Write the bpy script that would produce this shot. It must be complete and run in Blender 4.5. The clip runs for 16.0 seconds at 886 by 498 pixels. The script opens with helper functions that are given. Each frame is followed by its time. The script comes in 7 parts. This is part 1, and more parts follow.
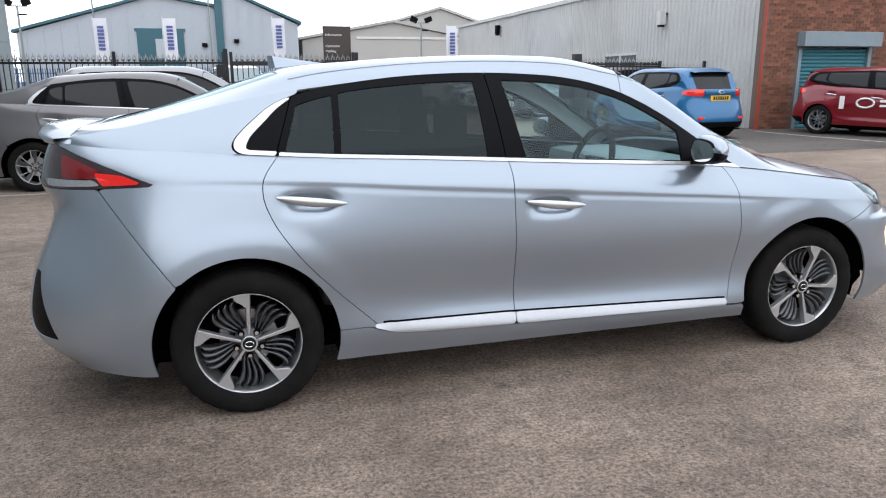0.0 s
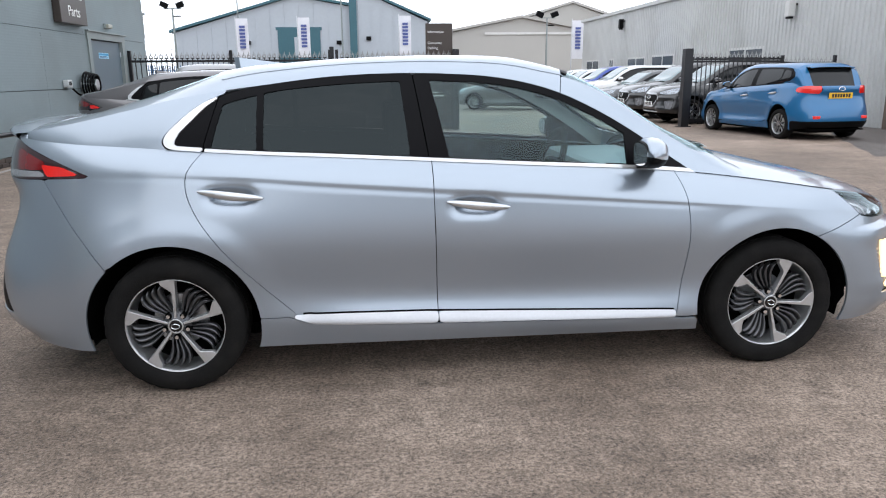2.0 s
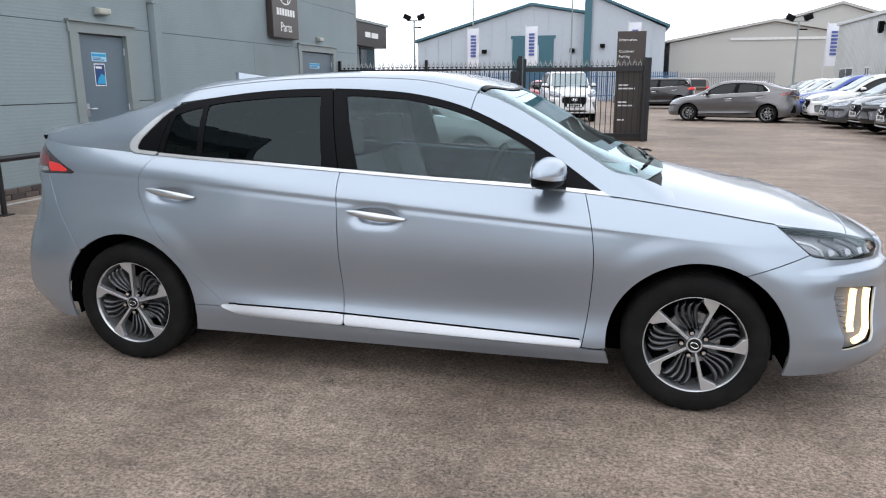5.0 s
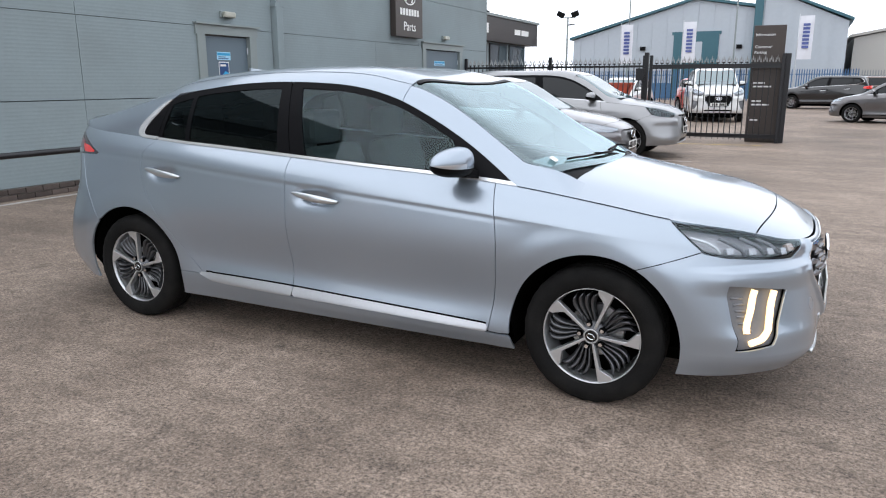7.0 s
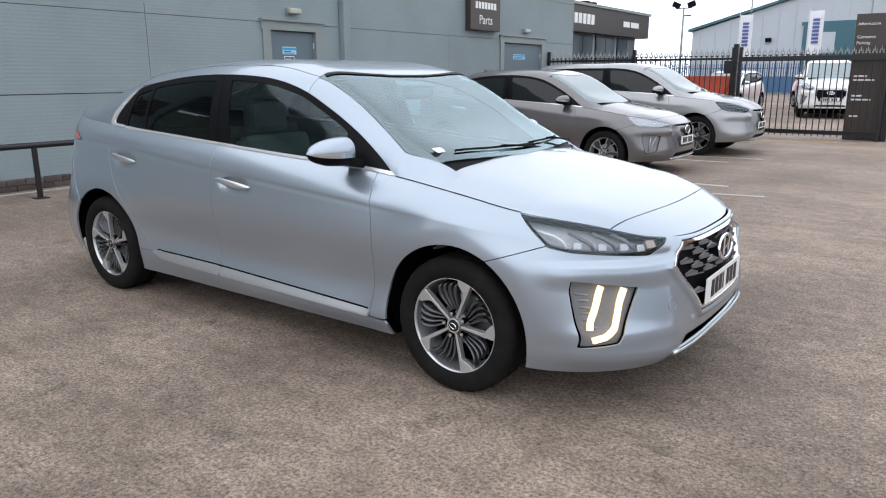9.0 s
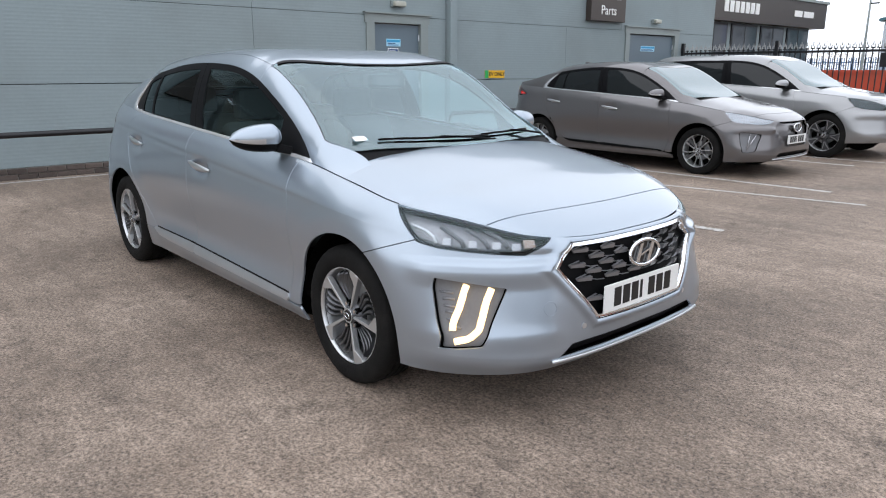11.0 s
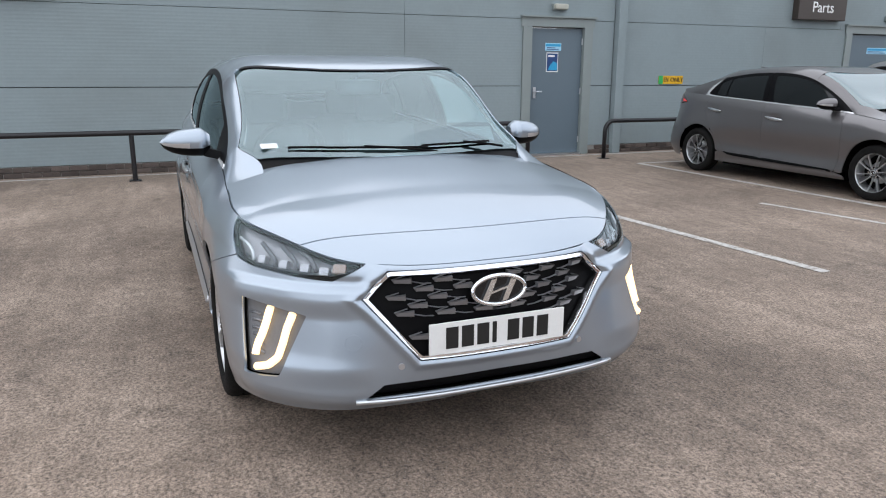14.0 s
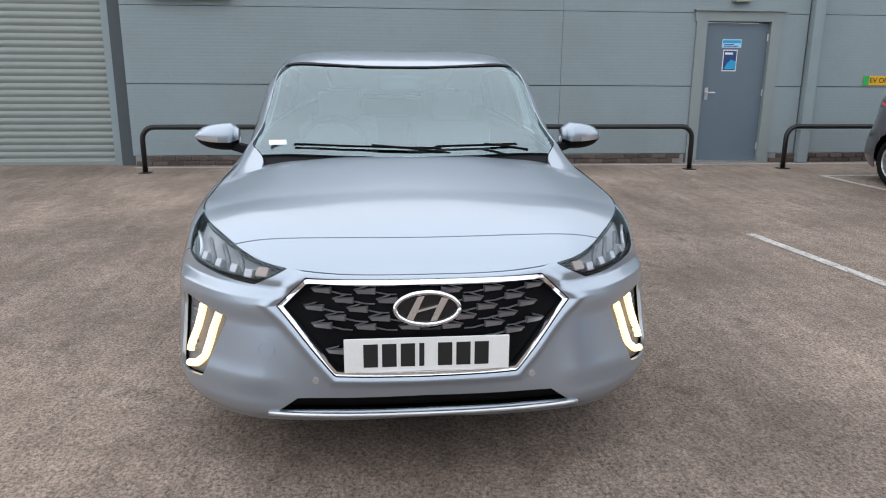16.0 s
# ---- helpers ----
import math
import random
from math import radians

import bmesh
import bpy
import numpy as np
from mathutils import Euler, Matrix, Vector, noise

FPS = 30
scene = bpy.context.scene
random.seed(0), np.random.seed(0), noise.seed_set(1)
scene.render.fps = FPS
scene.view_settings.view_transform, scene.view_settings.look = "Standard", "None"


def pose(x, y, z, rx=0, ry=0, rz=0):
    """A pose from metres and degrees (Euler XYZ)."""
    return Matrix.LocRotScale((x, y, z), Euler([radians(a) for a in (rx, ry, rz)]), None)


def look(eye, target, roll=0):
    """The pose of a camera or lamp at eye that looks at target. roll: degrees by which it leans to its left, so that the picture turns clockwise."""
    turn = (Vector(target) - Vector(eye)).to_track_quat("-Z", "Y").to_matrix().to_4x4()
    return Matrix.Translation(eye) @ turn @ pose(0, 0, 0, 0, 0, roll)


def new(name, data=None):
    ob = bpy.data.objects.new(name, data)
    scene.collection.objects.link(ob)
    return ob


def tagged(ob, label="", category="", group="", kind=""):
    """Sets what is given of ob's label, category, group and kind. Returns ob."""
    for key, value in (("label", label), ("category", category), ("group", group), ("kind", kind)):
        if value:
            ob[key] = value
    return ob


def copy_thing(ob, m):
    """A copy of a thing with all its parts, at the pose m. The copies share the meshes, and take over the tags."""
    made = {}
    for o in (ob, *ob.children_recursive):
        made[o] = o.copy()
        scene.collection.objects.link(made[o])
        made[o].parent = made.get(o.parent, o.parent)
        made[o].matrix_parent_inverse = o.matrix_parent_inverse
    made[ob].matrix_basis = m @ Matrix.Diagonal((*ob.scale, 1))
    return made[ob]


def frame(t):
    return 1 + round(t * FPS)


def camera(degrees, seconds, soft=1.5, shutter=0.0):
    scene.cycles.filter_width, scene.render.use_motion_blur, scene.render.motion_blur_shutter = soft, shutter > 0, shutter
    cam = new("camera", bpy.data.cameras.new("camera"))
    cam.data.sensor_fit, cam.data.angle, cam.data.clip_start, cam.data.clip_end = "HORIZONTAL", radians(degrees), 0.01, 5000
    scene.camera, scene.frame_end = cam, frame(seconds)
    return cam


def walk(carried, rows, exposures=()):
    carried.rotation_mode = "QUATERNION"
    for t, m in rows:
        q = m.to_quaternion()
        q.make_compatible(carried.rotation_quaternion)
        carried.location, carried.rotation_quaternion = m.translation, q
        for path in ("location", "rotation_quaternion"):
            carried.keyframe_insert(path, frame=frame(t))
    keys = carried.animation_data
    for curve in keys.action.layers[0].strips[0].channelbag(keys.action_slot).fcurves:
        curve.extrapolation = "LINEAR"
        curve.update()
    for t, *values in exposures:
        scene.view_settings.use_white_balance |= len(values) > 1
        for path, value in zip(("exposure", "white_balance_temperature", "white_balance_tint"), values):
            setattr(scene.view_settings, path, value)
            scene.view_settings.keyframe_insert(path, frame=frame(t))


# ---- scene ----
cam = camera(63.7, 16.0, soft=1.1)
METRES, EYE, TILT, LEAN, TURN = 8.024, 1.332, 0.0, 0.45, -16.1
ROWS = [
    (0.0, 0.0, 0.0, 0.0, 0.02, -13.48, -0.09),
    (0.5, 0.0248, 0.0048, 0.0019, 3.19, -13.73, -0.08),
    (1.0, 0.0529, 0.0054, 0.0013, 5.81, -13.76, -0.13),
    (1.5, 0.0828, 0.002, 0.0029, 7.97, -13.43, 0.03),
    (2.0, 0.1117, 0.0059, 0.0026, 10.66, -13.83, 0.05),
    (2.5, 0.1406, 0.0119, 0.0045, 13.55, -13.86, 0.01),
    (3.0, 0.1725, 0.0151, 0.0065, 16.49, -13.66, 0.07),
    (3.5, 0.2025, 0.0195, 0.0077, 19.71, -13.81, 0.07),
    (4.0, 0.23, 0.0321, 0.0079, 22.99, -13.71, -0.02),
    (6.5, 0.3782, 0.0999, 0.0059, 39.73, -13.21, -0.21),
    (7.0, 0.4089, 0.1159, 0.0054, 42.73, -13.47, -0.2),
    (7.5, 0.4315, 0.1395, 0.0045, 45.76, -13.59, -0.23),
    (8.0, 0.4529, 0.1614, 0.0059, 47.34, -13.86, -0.18),
    (8.5, 0.4803, 0.1807, 0.0055, 49.52, -13.56, -0.05),
    (9.0, 0.5062, 0.2049, 0.0049, 52.2, -13.97, -0.1),
    (11.5, 0.5777, 0.3553, 0.0024, 68.22, -14.12, -0.26),
    (12.0, 0.5827, 0.3857, 0.0033, 71.04, -13.78, -0.26),
    (12.5, 0.5897, 0.4175, 0.0028, 73.66, -14.12, -0.23),
    (13.0, 0.5889, 0.4495, 0.0008, 77.12, -13.95, -0.25),
    (13.5, 0.5868, 0.4768, 0.0024, 80.34, -14.18, -0.27),
    (14.0, 0.5875, 0.5076, 0.0039, 84.01, -14.25, -0.23),
    (14.5, 0.5835, 0.5376, 0.0029, 88.01, -14.32, -0.33),
    (15.0, 0.572, 0.5668, 0.0021, 91.98, -14.61, -0.42),
    (15.5, 0.5633, 0.5897, 0.0016, 96.01, -14.39, -0.46),
    (16.0, 0.5554, 0.6159, 0.0025, 100.6, -14.35, -0.26),
]
walk(cam, [(t, pose(0, 0, EYE, TILT, LEAN, TURN) @ pose(METRES * x, METRES * y, METRES * z, 90 + pitch, roll, yaw)) for t, x, y, z, yaw, pitch, roll in ROWS],
     [(0.0, 0.0), (4.0, -0.02), (7.0, -0.07), (9.0, -0.06), (12.0, -0.05), (14.0, -0.07), (16.0, -0.14)])

# ---- sky and light: a bright overcast day ----
world = bpy.data.worlds.new("overcast_sky")
scene.world = world
world.use_nodes = True
wn, wl = world.node_tree.nodes, world.node_tree.links
wn.clear()
sky = wn.new("ShaderNodeTexSky")
sky.sky_type = "NISHITA"
sky.sun_disc = False
sky.sun_elevation, sky.sun_rotation = radians(42), radians(200)
sky.air_density, sky.dust_density = 1.0, 0.6
hsv = wn.new("ShaderNodeHueSaturation")
hsv.inputs["Saturation"].default_value = 0.18
veil = wn.new("ShaderNodeMix")
veil.data_type = "RGBA"
veil.inputs[0].default_value = 0.88
veil.inputs[7].default_value = (9.3, 9.85, 10.95, 1)
back = wn.new("ShaderNodeBackground")
back.inputs["Strength"].default_value = 0.179
wout = wn.new("ShaderNodeOutputWorld")
wl.new(sky.outputs[0], hsv.inputs["Color"])
wl.new(hsv.outputs[0], veil.inputs[6])
wl.new(veil.outputs[2], back.inputs[0])
wl.new(back.outputs[0], wout.inputs[0])

sun_data = bpy.data.lights.new("sun", "SUN")
sun_data.energy, sun_data.angle, sun_data.color = 0.7, radians(110), (1.0, 0.97, 0.94)
sun = new("sun", sun_data)
sun.matrix_world = look((0, 0, 30), (5, 14, 0))


# ---- materials ----
def rgb(c):
    return (c[0], c[1], c[2], 1.0)


def material(name, color, rough=0.6, metal=0.0, vary=0.12, scale=6.0, fine=90.0, bump=0.0, coat=0.0,
             dirt=None, dirt_scale=1.5, dirt_amount=0.4, random_shift=0.0, stretch=(1, 1, 1), spec=0.5):
    """Procedural surface: a base colour that varies at two scales, with optional relief, dirt and coat."""
    m = bpy.data.materials.new(name)
    m.use_nodes = True
    n, l = m.node_tree.nodes, m.node_tree.links
    b = n["Principled BSDF"]
    co = n.new("ShaderNodeTexCoord")
    mp = n.new("ShaderNodeMapping")
    mp.inputs["Scale"].default_value = stretch
    l.new(co.outputs["Object"], mp.inputs[0])
    big = n.new("ShaderNodeTexNoise")
    big.inputs["Scale"].default_value, big.inputs["Detail"].default_value = scale, 5
    small = n.new("ShaderNodeTexNoise")
    small.inputs["Scale"].default_value, small.inputs["Detail"].default_value = fine, 3
    for t in (big, small):
        l.new(mp.outputs[0], t.inputs["Vector"])
    add = n.new("ShaderNodeMath")
    add.operation = "ADD"
    l.new(big.outputs["Fac"], add.inputs[0])
    l.new(small.outputs["Fac"], add.inputs[1])
    val = n.new("ShaderNodeMapRange")
    val.inputs["From Min"].default_value, val.inputs["From Max"].default_value = 0.55, 1.45
    val.inputs["To Min"].default_value, val.inputs["To Max"].default_value = 1 - vary, 1 + vary
    l.new(add.outputs[0], val.inputs["Value"])
    mul = n.new("ShaderNodeMix")
    mul.data_type, mul.blend_type = "RGBA", "MULTIPLY"
    mul.inputs[0].default_value = 1.0
    mul.inputs[6].default_value = rgb(color)
    l.new(val.outputs[0], mul.inputs[7])
    colour = mul.outputs[2]
    if random_shift:
        info = n.new("ShaderNodeObjectInfo")
        r = n.new("ShaderNodeMapRange")
        r.inputs["To Min"].default_value, r.inputs["To Max"].default_value = 1 - random_shift, 1 + random_shift
        l.new(info.outputs["Random"], r.inputs["Value"])
        m2 = n.new("ShaderNodeMix")
        m2.data_type, m2.blend_type = "RGBA", "MULTIPLY"
        m2.inputs[0].default_value = 1.0
        l.new(colour, m2.inputs[6])
        l.new(r.outputs[0], m2.inputs[7])
        colour = m2.outputs[2]
    if dirt:
        dn = n.new("ShaderNodeTexNoise")
        dn.inputs["Scale"].default_value, dn.inputs["Detail"].default_value = dirt_scale, 7
        l.new(mp.outputs[0], dn.inputs["Vector"])
        dr = n.new("ShaderNodeMapRange")
        dr.inputs["From Min"].default_value, dr.inputs["From Max"].default_value = 0.48, 0.72
        dr.inputs["To Max"].default_value = dirt_amount
        l.new(dn.outputs["Fac"], dr.inputs["Value"])
        m3 = n.new("ShaderNodeMix")
        m3.data_type = "RGBA"
        l.new(dr.outputs[0], m3.inputs[0])
        l.new(colour, m3.inputs[6])
        m3.inputs[7].default_value = rgb(dirt)
        colour = m3.outputs[2]
    l.new(colour, b.inputs["Base Color"])
    b.inputs["Roughness"].default_value = rough
    b.inputs["Metallic"].default_value = metal
    b.inputs["Coat Weight"].default_value = coat
    b.inputs["Coat Roughness"].default_value = 0.08
    b.inputs["Specular IOR Level"].default_value = spec
    if bump:
        bp = n.new("ShaderNodeBump")
        bp.inputs["Strength"].default_value, bp.inputs["Distance"].default_value = bump, 0.01
        l.new(small.outputs["Fac"], bp.inputs["Height"])
        l.new(bp.outputs[0], b.inputs["Normal"])
    return m


def paint(name, color, metal=0.6, rough=0.33):
    """Car paint: metal flake under a clear coat."""
    m = material(name, color, rough=rough, metal=metal, vary=0.03, scale=2.0, fine=900.0, coat=1.0)
    return m


def glass(name, tint=(0.75, 0.82, 0.82), clear=0.8, rough=0.0, ior=1.6):
    """Thin automotive glass: tinted see-through with a mirror-like surface by Fresnel."""
    m = bpy.data.materials.new(name)
    m.use_nodes = True
    n, l = m.node_tree.nodes, m.node_tree.links
    n.remove(n["Principled BSDF"])
    tr = n.new("ShaderNodeBsdfTransparent")
    tr.inputs[0].default_value = rgb([c * clear for c in tint])
    gl = n.new("ShaderNodeBsdfGlossy")
    gl.inputs["Roughness"].default_value = rough
    gl.inputs["Color"].default_value = (0.80, 0.96, 1.0, 1)
    lw = n.new("ShaderNodeLayerWeight")
    lw.inputs["Blend"].default_value = 0.5
    pw = n.new("ShaderNodeMath")
    pw.operation = "POWER"
    pw.inputs[1].default_value = 5.0
    l.new(lw.outputs["Facing"], pw.inputs[0])
    f0 = ((ior - 1) / (ior + 1)) ** 2
    fr = n.new("ShaderNodeMath")
    fr.operation = "MULTIPLY_ADD"
    fr.inputs[1].default_value, fr.inputs[2].default_value = 1 - f0, f0
    l.new(pw.outputs[0], fr.inputs[0])
    mix = n.new("ShaderNodeMixShader")
    l.new(fr.outputs[0], mix.inputs[0])
    l.new(tr.outputs[0], mix.inputs[1])
    l.new(gl.outputs[0], mix.inputs[2])
    l.new(mix.outputs[0], n["Material Output"].inputs[0])
    return m


def glow(name, color, strength):
    m = bpy.data.materials.new(name)
    m.use_nodes = True
    b = m.node_tree.nodes["Principled BSDF"]
    b.inputs["Base Color"].default_value = rgb(color)
    b.inputs["Emission Color"].default_value = rgb(color)
    b.inputs["Emission Strength"].default_value = strength
    return m


BLACK = material("black_plastic", (0.004, 0.004, 0.0045), rough=0.5, spec=0.08, vary=0.25, fine=300, bump=0.1)
GLOSS_BLACK = material("gloss_black_trim", (0.008, 0.008, 0.009), rough=0.12, vary=0.1)
FRAME_BLACK = material("satin_black_trim", (0.005, 0.005, 0.006), rough=0.4, vary=0.1, spec=0.08)
DARK = material("dark_underbody", (0.003, 0.003, 0.003), rough=0.95, vary=0.3, spec=0.02)
RUBBER = material("tyre_rubber", (0.010, 0.0098, 0.0096), rough=0.8, spec=0.1, vary=0.25, scale=12, fine=160, bump=0.25, dirt=(0.05, 0.045, 0.04), dirt_scale=9, dirt_amount=0.15)
CHROME = material("bright_chrome", (0.85, 0.86, 0.87), rough=0.12, metal=1.0, vary=0.03)
BRIGHT_TRIM = material("bright_trim", (0.80, 0.81, 0.82), rough=0.25, metal=0.6, vary=0.03)
SATIN = material("satin_silver", (0.62, 0.64, 0.66), rough=0.3, metal=0.9, vary=0.05)
ALLOY = material("machined_alloy", (0.58, 0.59, 0.60), rough=0.34, metal=0.8, vary=0.05, fine=300)
ALLOY_DARK = material("dark_grey_alloy", (0.085, 0.086, 0.09), rough=0.38, metal=0.55, vary=0.08)
WHITE = material("white_gloss", (0.78, 0.78, 0.76), rough=0.4, vary=0.04)
PLATE_YELLOW = material("yellow_plate", (0.75, 0.45, 0.02), rough=0.4, vary=0.04)
INK = material("black_ink", (0.01, 0.01, 0.01), rough=0.5)
RED_LENS = material("red_lens", (0.75, 0.018, 0.014), rough=0.12, coat=1.0, vary=0.15, fine=200)
DARK_LENS = material("smoked_lens", (0.03, 0.012, 0.014), rough=0.08, coat=1.0, vary=0.2)
CLEAR_LENS = material("clear_lens", (0.42, 0.42, 0.44), rough=0.15, metal=0.5, coat=1.0, vary=0.25, fine=120)
AMBER = material("amber_lens", (0.36, 0.26, 0.21), rough=0.15, coat=1.0)
WINDOW = glass("clear_car_glass", (0.72, 0.86, 0.85), 0.95, 0.0, 1.55)
TINTED = glass("privacy_glass", (0.09, 0.085, 0.08), 1.0, 0.0, 1.42)
SCREEN_GLASS = glass("windscreen_glass", (0.74, 0.96, 0.99), 0.98, 0.0, 2.6)
DARK_GLASS = material("dark_glossy_car_glass", (0.010, 0.012, 0.013), rough=0.03, vary=0.05, spec=0.35)
# opaque screen; the sky's cyan reflection is partly put into its base colour
PALE_SCREEN = material("sky_reflecting_screen", (0.06, 0.12, 0.13), rough=0.05, vary=0.05, spec=1.0)
PALE_SCREEN.node_tree.nodes["Principled BSDF"].inputs["IOR"].default_value = 1.9
VANE = material("charcoal_alloy_vane", (0.105, 0.107, 0.113), rough=0.3, metal=0.75, vary=0.08)
LAMP_INNER = material("grey_lamp_reflector", (0.45, 0.44, 0.46), rough=0.35, metal=0.1, vary=0.25, fine=60)
LENS = glass("headlamp_glass", (0.9, 0.92, 0.94), 0.95)
CABIN_GREY = material("pale_grey_cabin_plastic", (0.30, 0.31, 0.315), rough=0.6, vary=0.1, fine=200)
SEAT_GREY = material("grey_seat_cloth", (0.075, 0.08, 0.083), rough=0.9, vary=0.15, fine=200)
TRIM_CLOTH = material("dark_seat_cloth", (0.022, 0.022, 0.024), rough=0.9, vary=0.2)
LINING = material("pale_headlining", (0.42, 0.41, 0.39), rough=0.95, vary=0.05)
DRL = glow("daytime_lamp", (1.0, 0.72, 0.40), 1.8)


# ---- mesh helpers ----
def thing(name, label, category, at=None, group="", kind=""):
    ob = tagged(new(name), label, category, group, kind)
    if at is not None:
        ob.matrix_world = at
    return ob


def link_mesh(name, verts, faces, mat, parent=None, label="", smooth=False):
    me = bpy.data.meshes.new(name)
    me.from_pydata([tuple(map(float, v)) for v in verts], [], [tuple(f) for f in faces])
    for m in (mat if isinstance(mat, (list, tuple)) else [mat]):
        me.materials.append(m)
    if smooth:
        me.shade_smooth()
    ob = new(name, me)
    ob.parent = parent
    if label:
        tagged(ob, label)
    return ob


def part(name, bm, mat, parent=None, label="", smooth=False, bevel=0.0, segments=2):
    if bevel:
        bmesh.ops.bevel(bm, geom=bm.edges[:] , offset=bevel, segments=segments, affect="EDGES", profile=0.6)
    bmesh.ops.recalc_face_normals(bm, faces=bm.faces[:])
    me = bpy.data.meshes.new(name)
    bm.to_mesh(me)
    bm.free()
    me.materials.append(mat)
    if smooth:
        me.shade_smooth()
        me.set_sharp_from_angle(angle=radians(35))
    ob = new(name, me)
    ob.parent = parent
    if label:
        tagged(ob, label)
    return ob


def shared(name, mesh, parent, m, label=""):
    ob = new(name, mesh)
    ob.parent = parent
    ob.matrix_basis = m
    if label:
        tagged(ob, label)
    return ob


def box_bm(x0, x1, y0, y1, z0, z1, bm=None):
    bm = bm or bmesh.new()
    bmesh.ops.create_cube(bm, size=1.0, matrix=Matrix.Translation(((x0 + x1) / 2, (y0 + y1) / 2, (z0 + z1) / 2)) @ Matrix.Diagonal((x1 - x0, y1 - y0, z1 - z0, 1)))
    return bm


def cyl_bm(p, q, r, r2=None, seg=12, bm=None):
    bm = bm or bmesh.new()
    p, q = Vector(p), Vector(q)
    m = Matrix.Translation((p + q) / 2) @ (q - p).to_track_quat("Z", "Y").to_matrix().to_4x4()
    bmesh.ops.create_cone(bm, cap_ends=True, segments=seg, radius1=r, radius2=r if r2 is None else r2, depth=(q - p).length, matrix=m)
    return bm


def tube(points, r, seg=8):
    """A bent pipe along points, as verts and faces."""
    pts = [Vector(p) for p in points]
    verts, faces = [], []
    up = Vector((0, 0, 1))
    for i, p in enumerate(pts):
        d = (pts[min(i + 1, len(pts) - 1)] - pts[max(i - 1, 0)]).normalized()
        a = d.cross(up)
        a = a.normalized() if a.length > 1e-4 else Vector((1, 0, 0))
        b = d.cross(a).normalized()
        for k in range(seg):
            w = 2 * math.pi * k / seg
            verts.append(p + r * (math.cos(w) * a + math.sin(w) * b))
    for i in range(len(pts) - 1):
        for k in range(seg):
            faces.append((i * seg + k, i * seg + (k + 1) % seg, (i + 1) * seg + (k + 1) % seg, (i + 1) * seg + k))
    faces.append(tuple(range(seg))[::-1])
    faces.append(tuple((len(pts) - 1) * seg + k for k in range(seg)))
    return verts, faces


def prism(outline, depth, bm=None, m=None):
    """A flat outline in x and z, thick along y from 0 to depth."""
    bm = bm or bmesh.new()
    m = m or Matrix()
    a = [bm.verts.new(m @ Vector((x, 0, z))) for x, z in outline]
    b = [bm.verts.new(m @ Vector((x, depth, z))) for x, z in outline]
    bm.faces.new(a)
    bm.faces.new(b[::-1])
    n = len(a)
    for i in range(n):
        bm.faces.new((a[i], b[i], b[(i + 1) % n], a[(i + 1) % n]))
    return bm


def words(name, text, size, m, mat, parent=None, label=""):
    cu = bpy.data.curves.new(name, "FONT")
    cu.body, cu.size, cu.extrude, cu.align_x, cu.align_y = text, size, 0.003, "CENTER", "CENTER"
    cu.materials.append(mat)
    tmp = bpy.data.objects.new(name, cu)
    me = bpy.data.meshes.new_from_object(tmp)
    bpy.data.objects.remove(tmp)
    me.name = name
    ob = new(name, me)
    ob.parent = parent
    ob.matrix_basis = m
    if label:
        tagged(ob, label)
    return ob


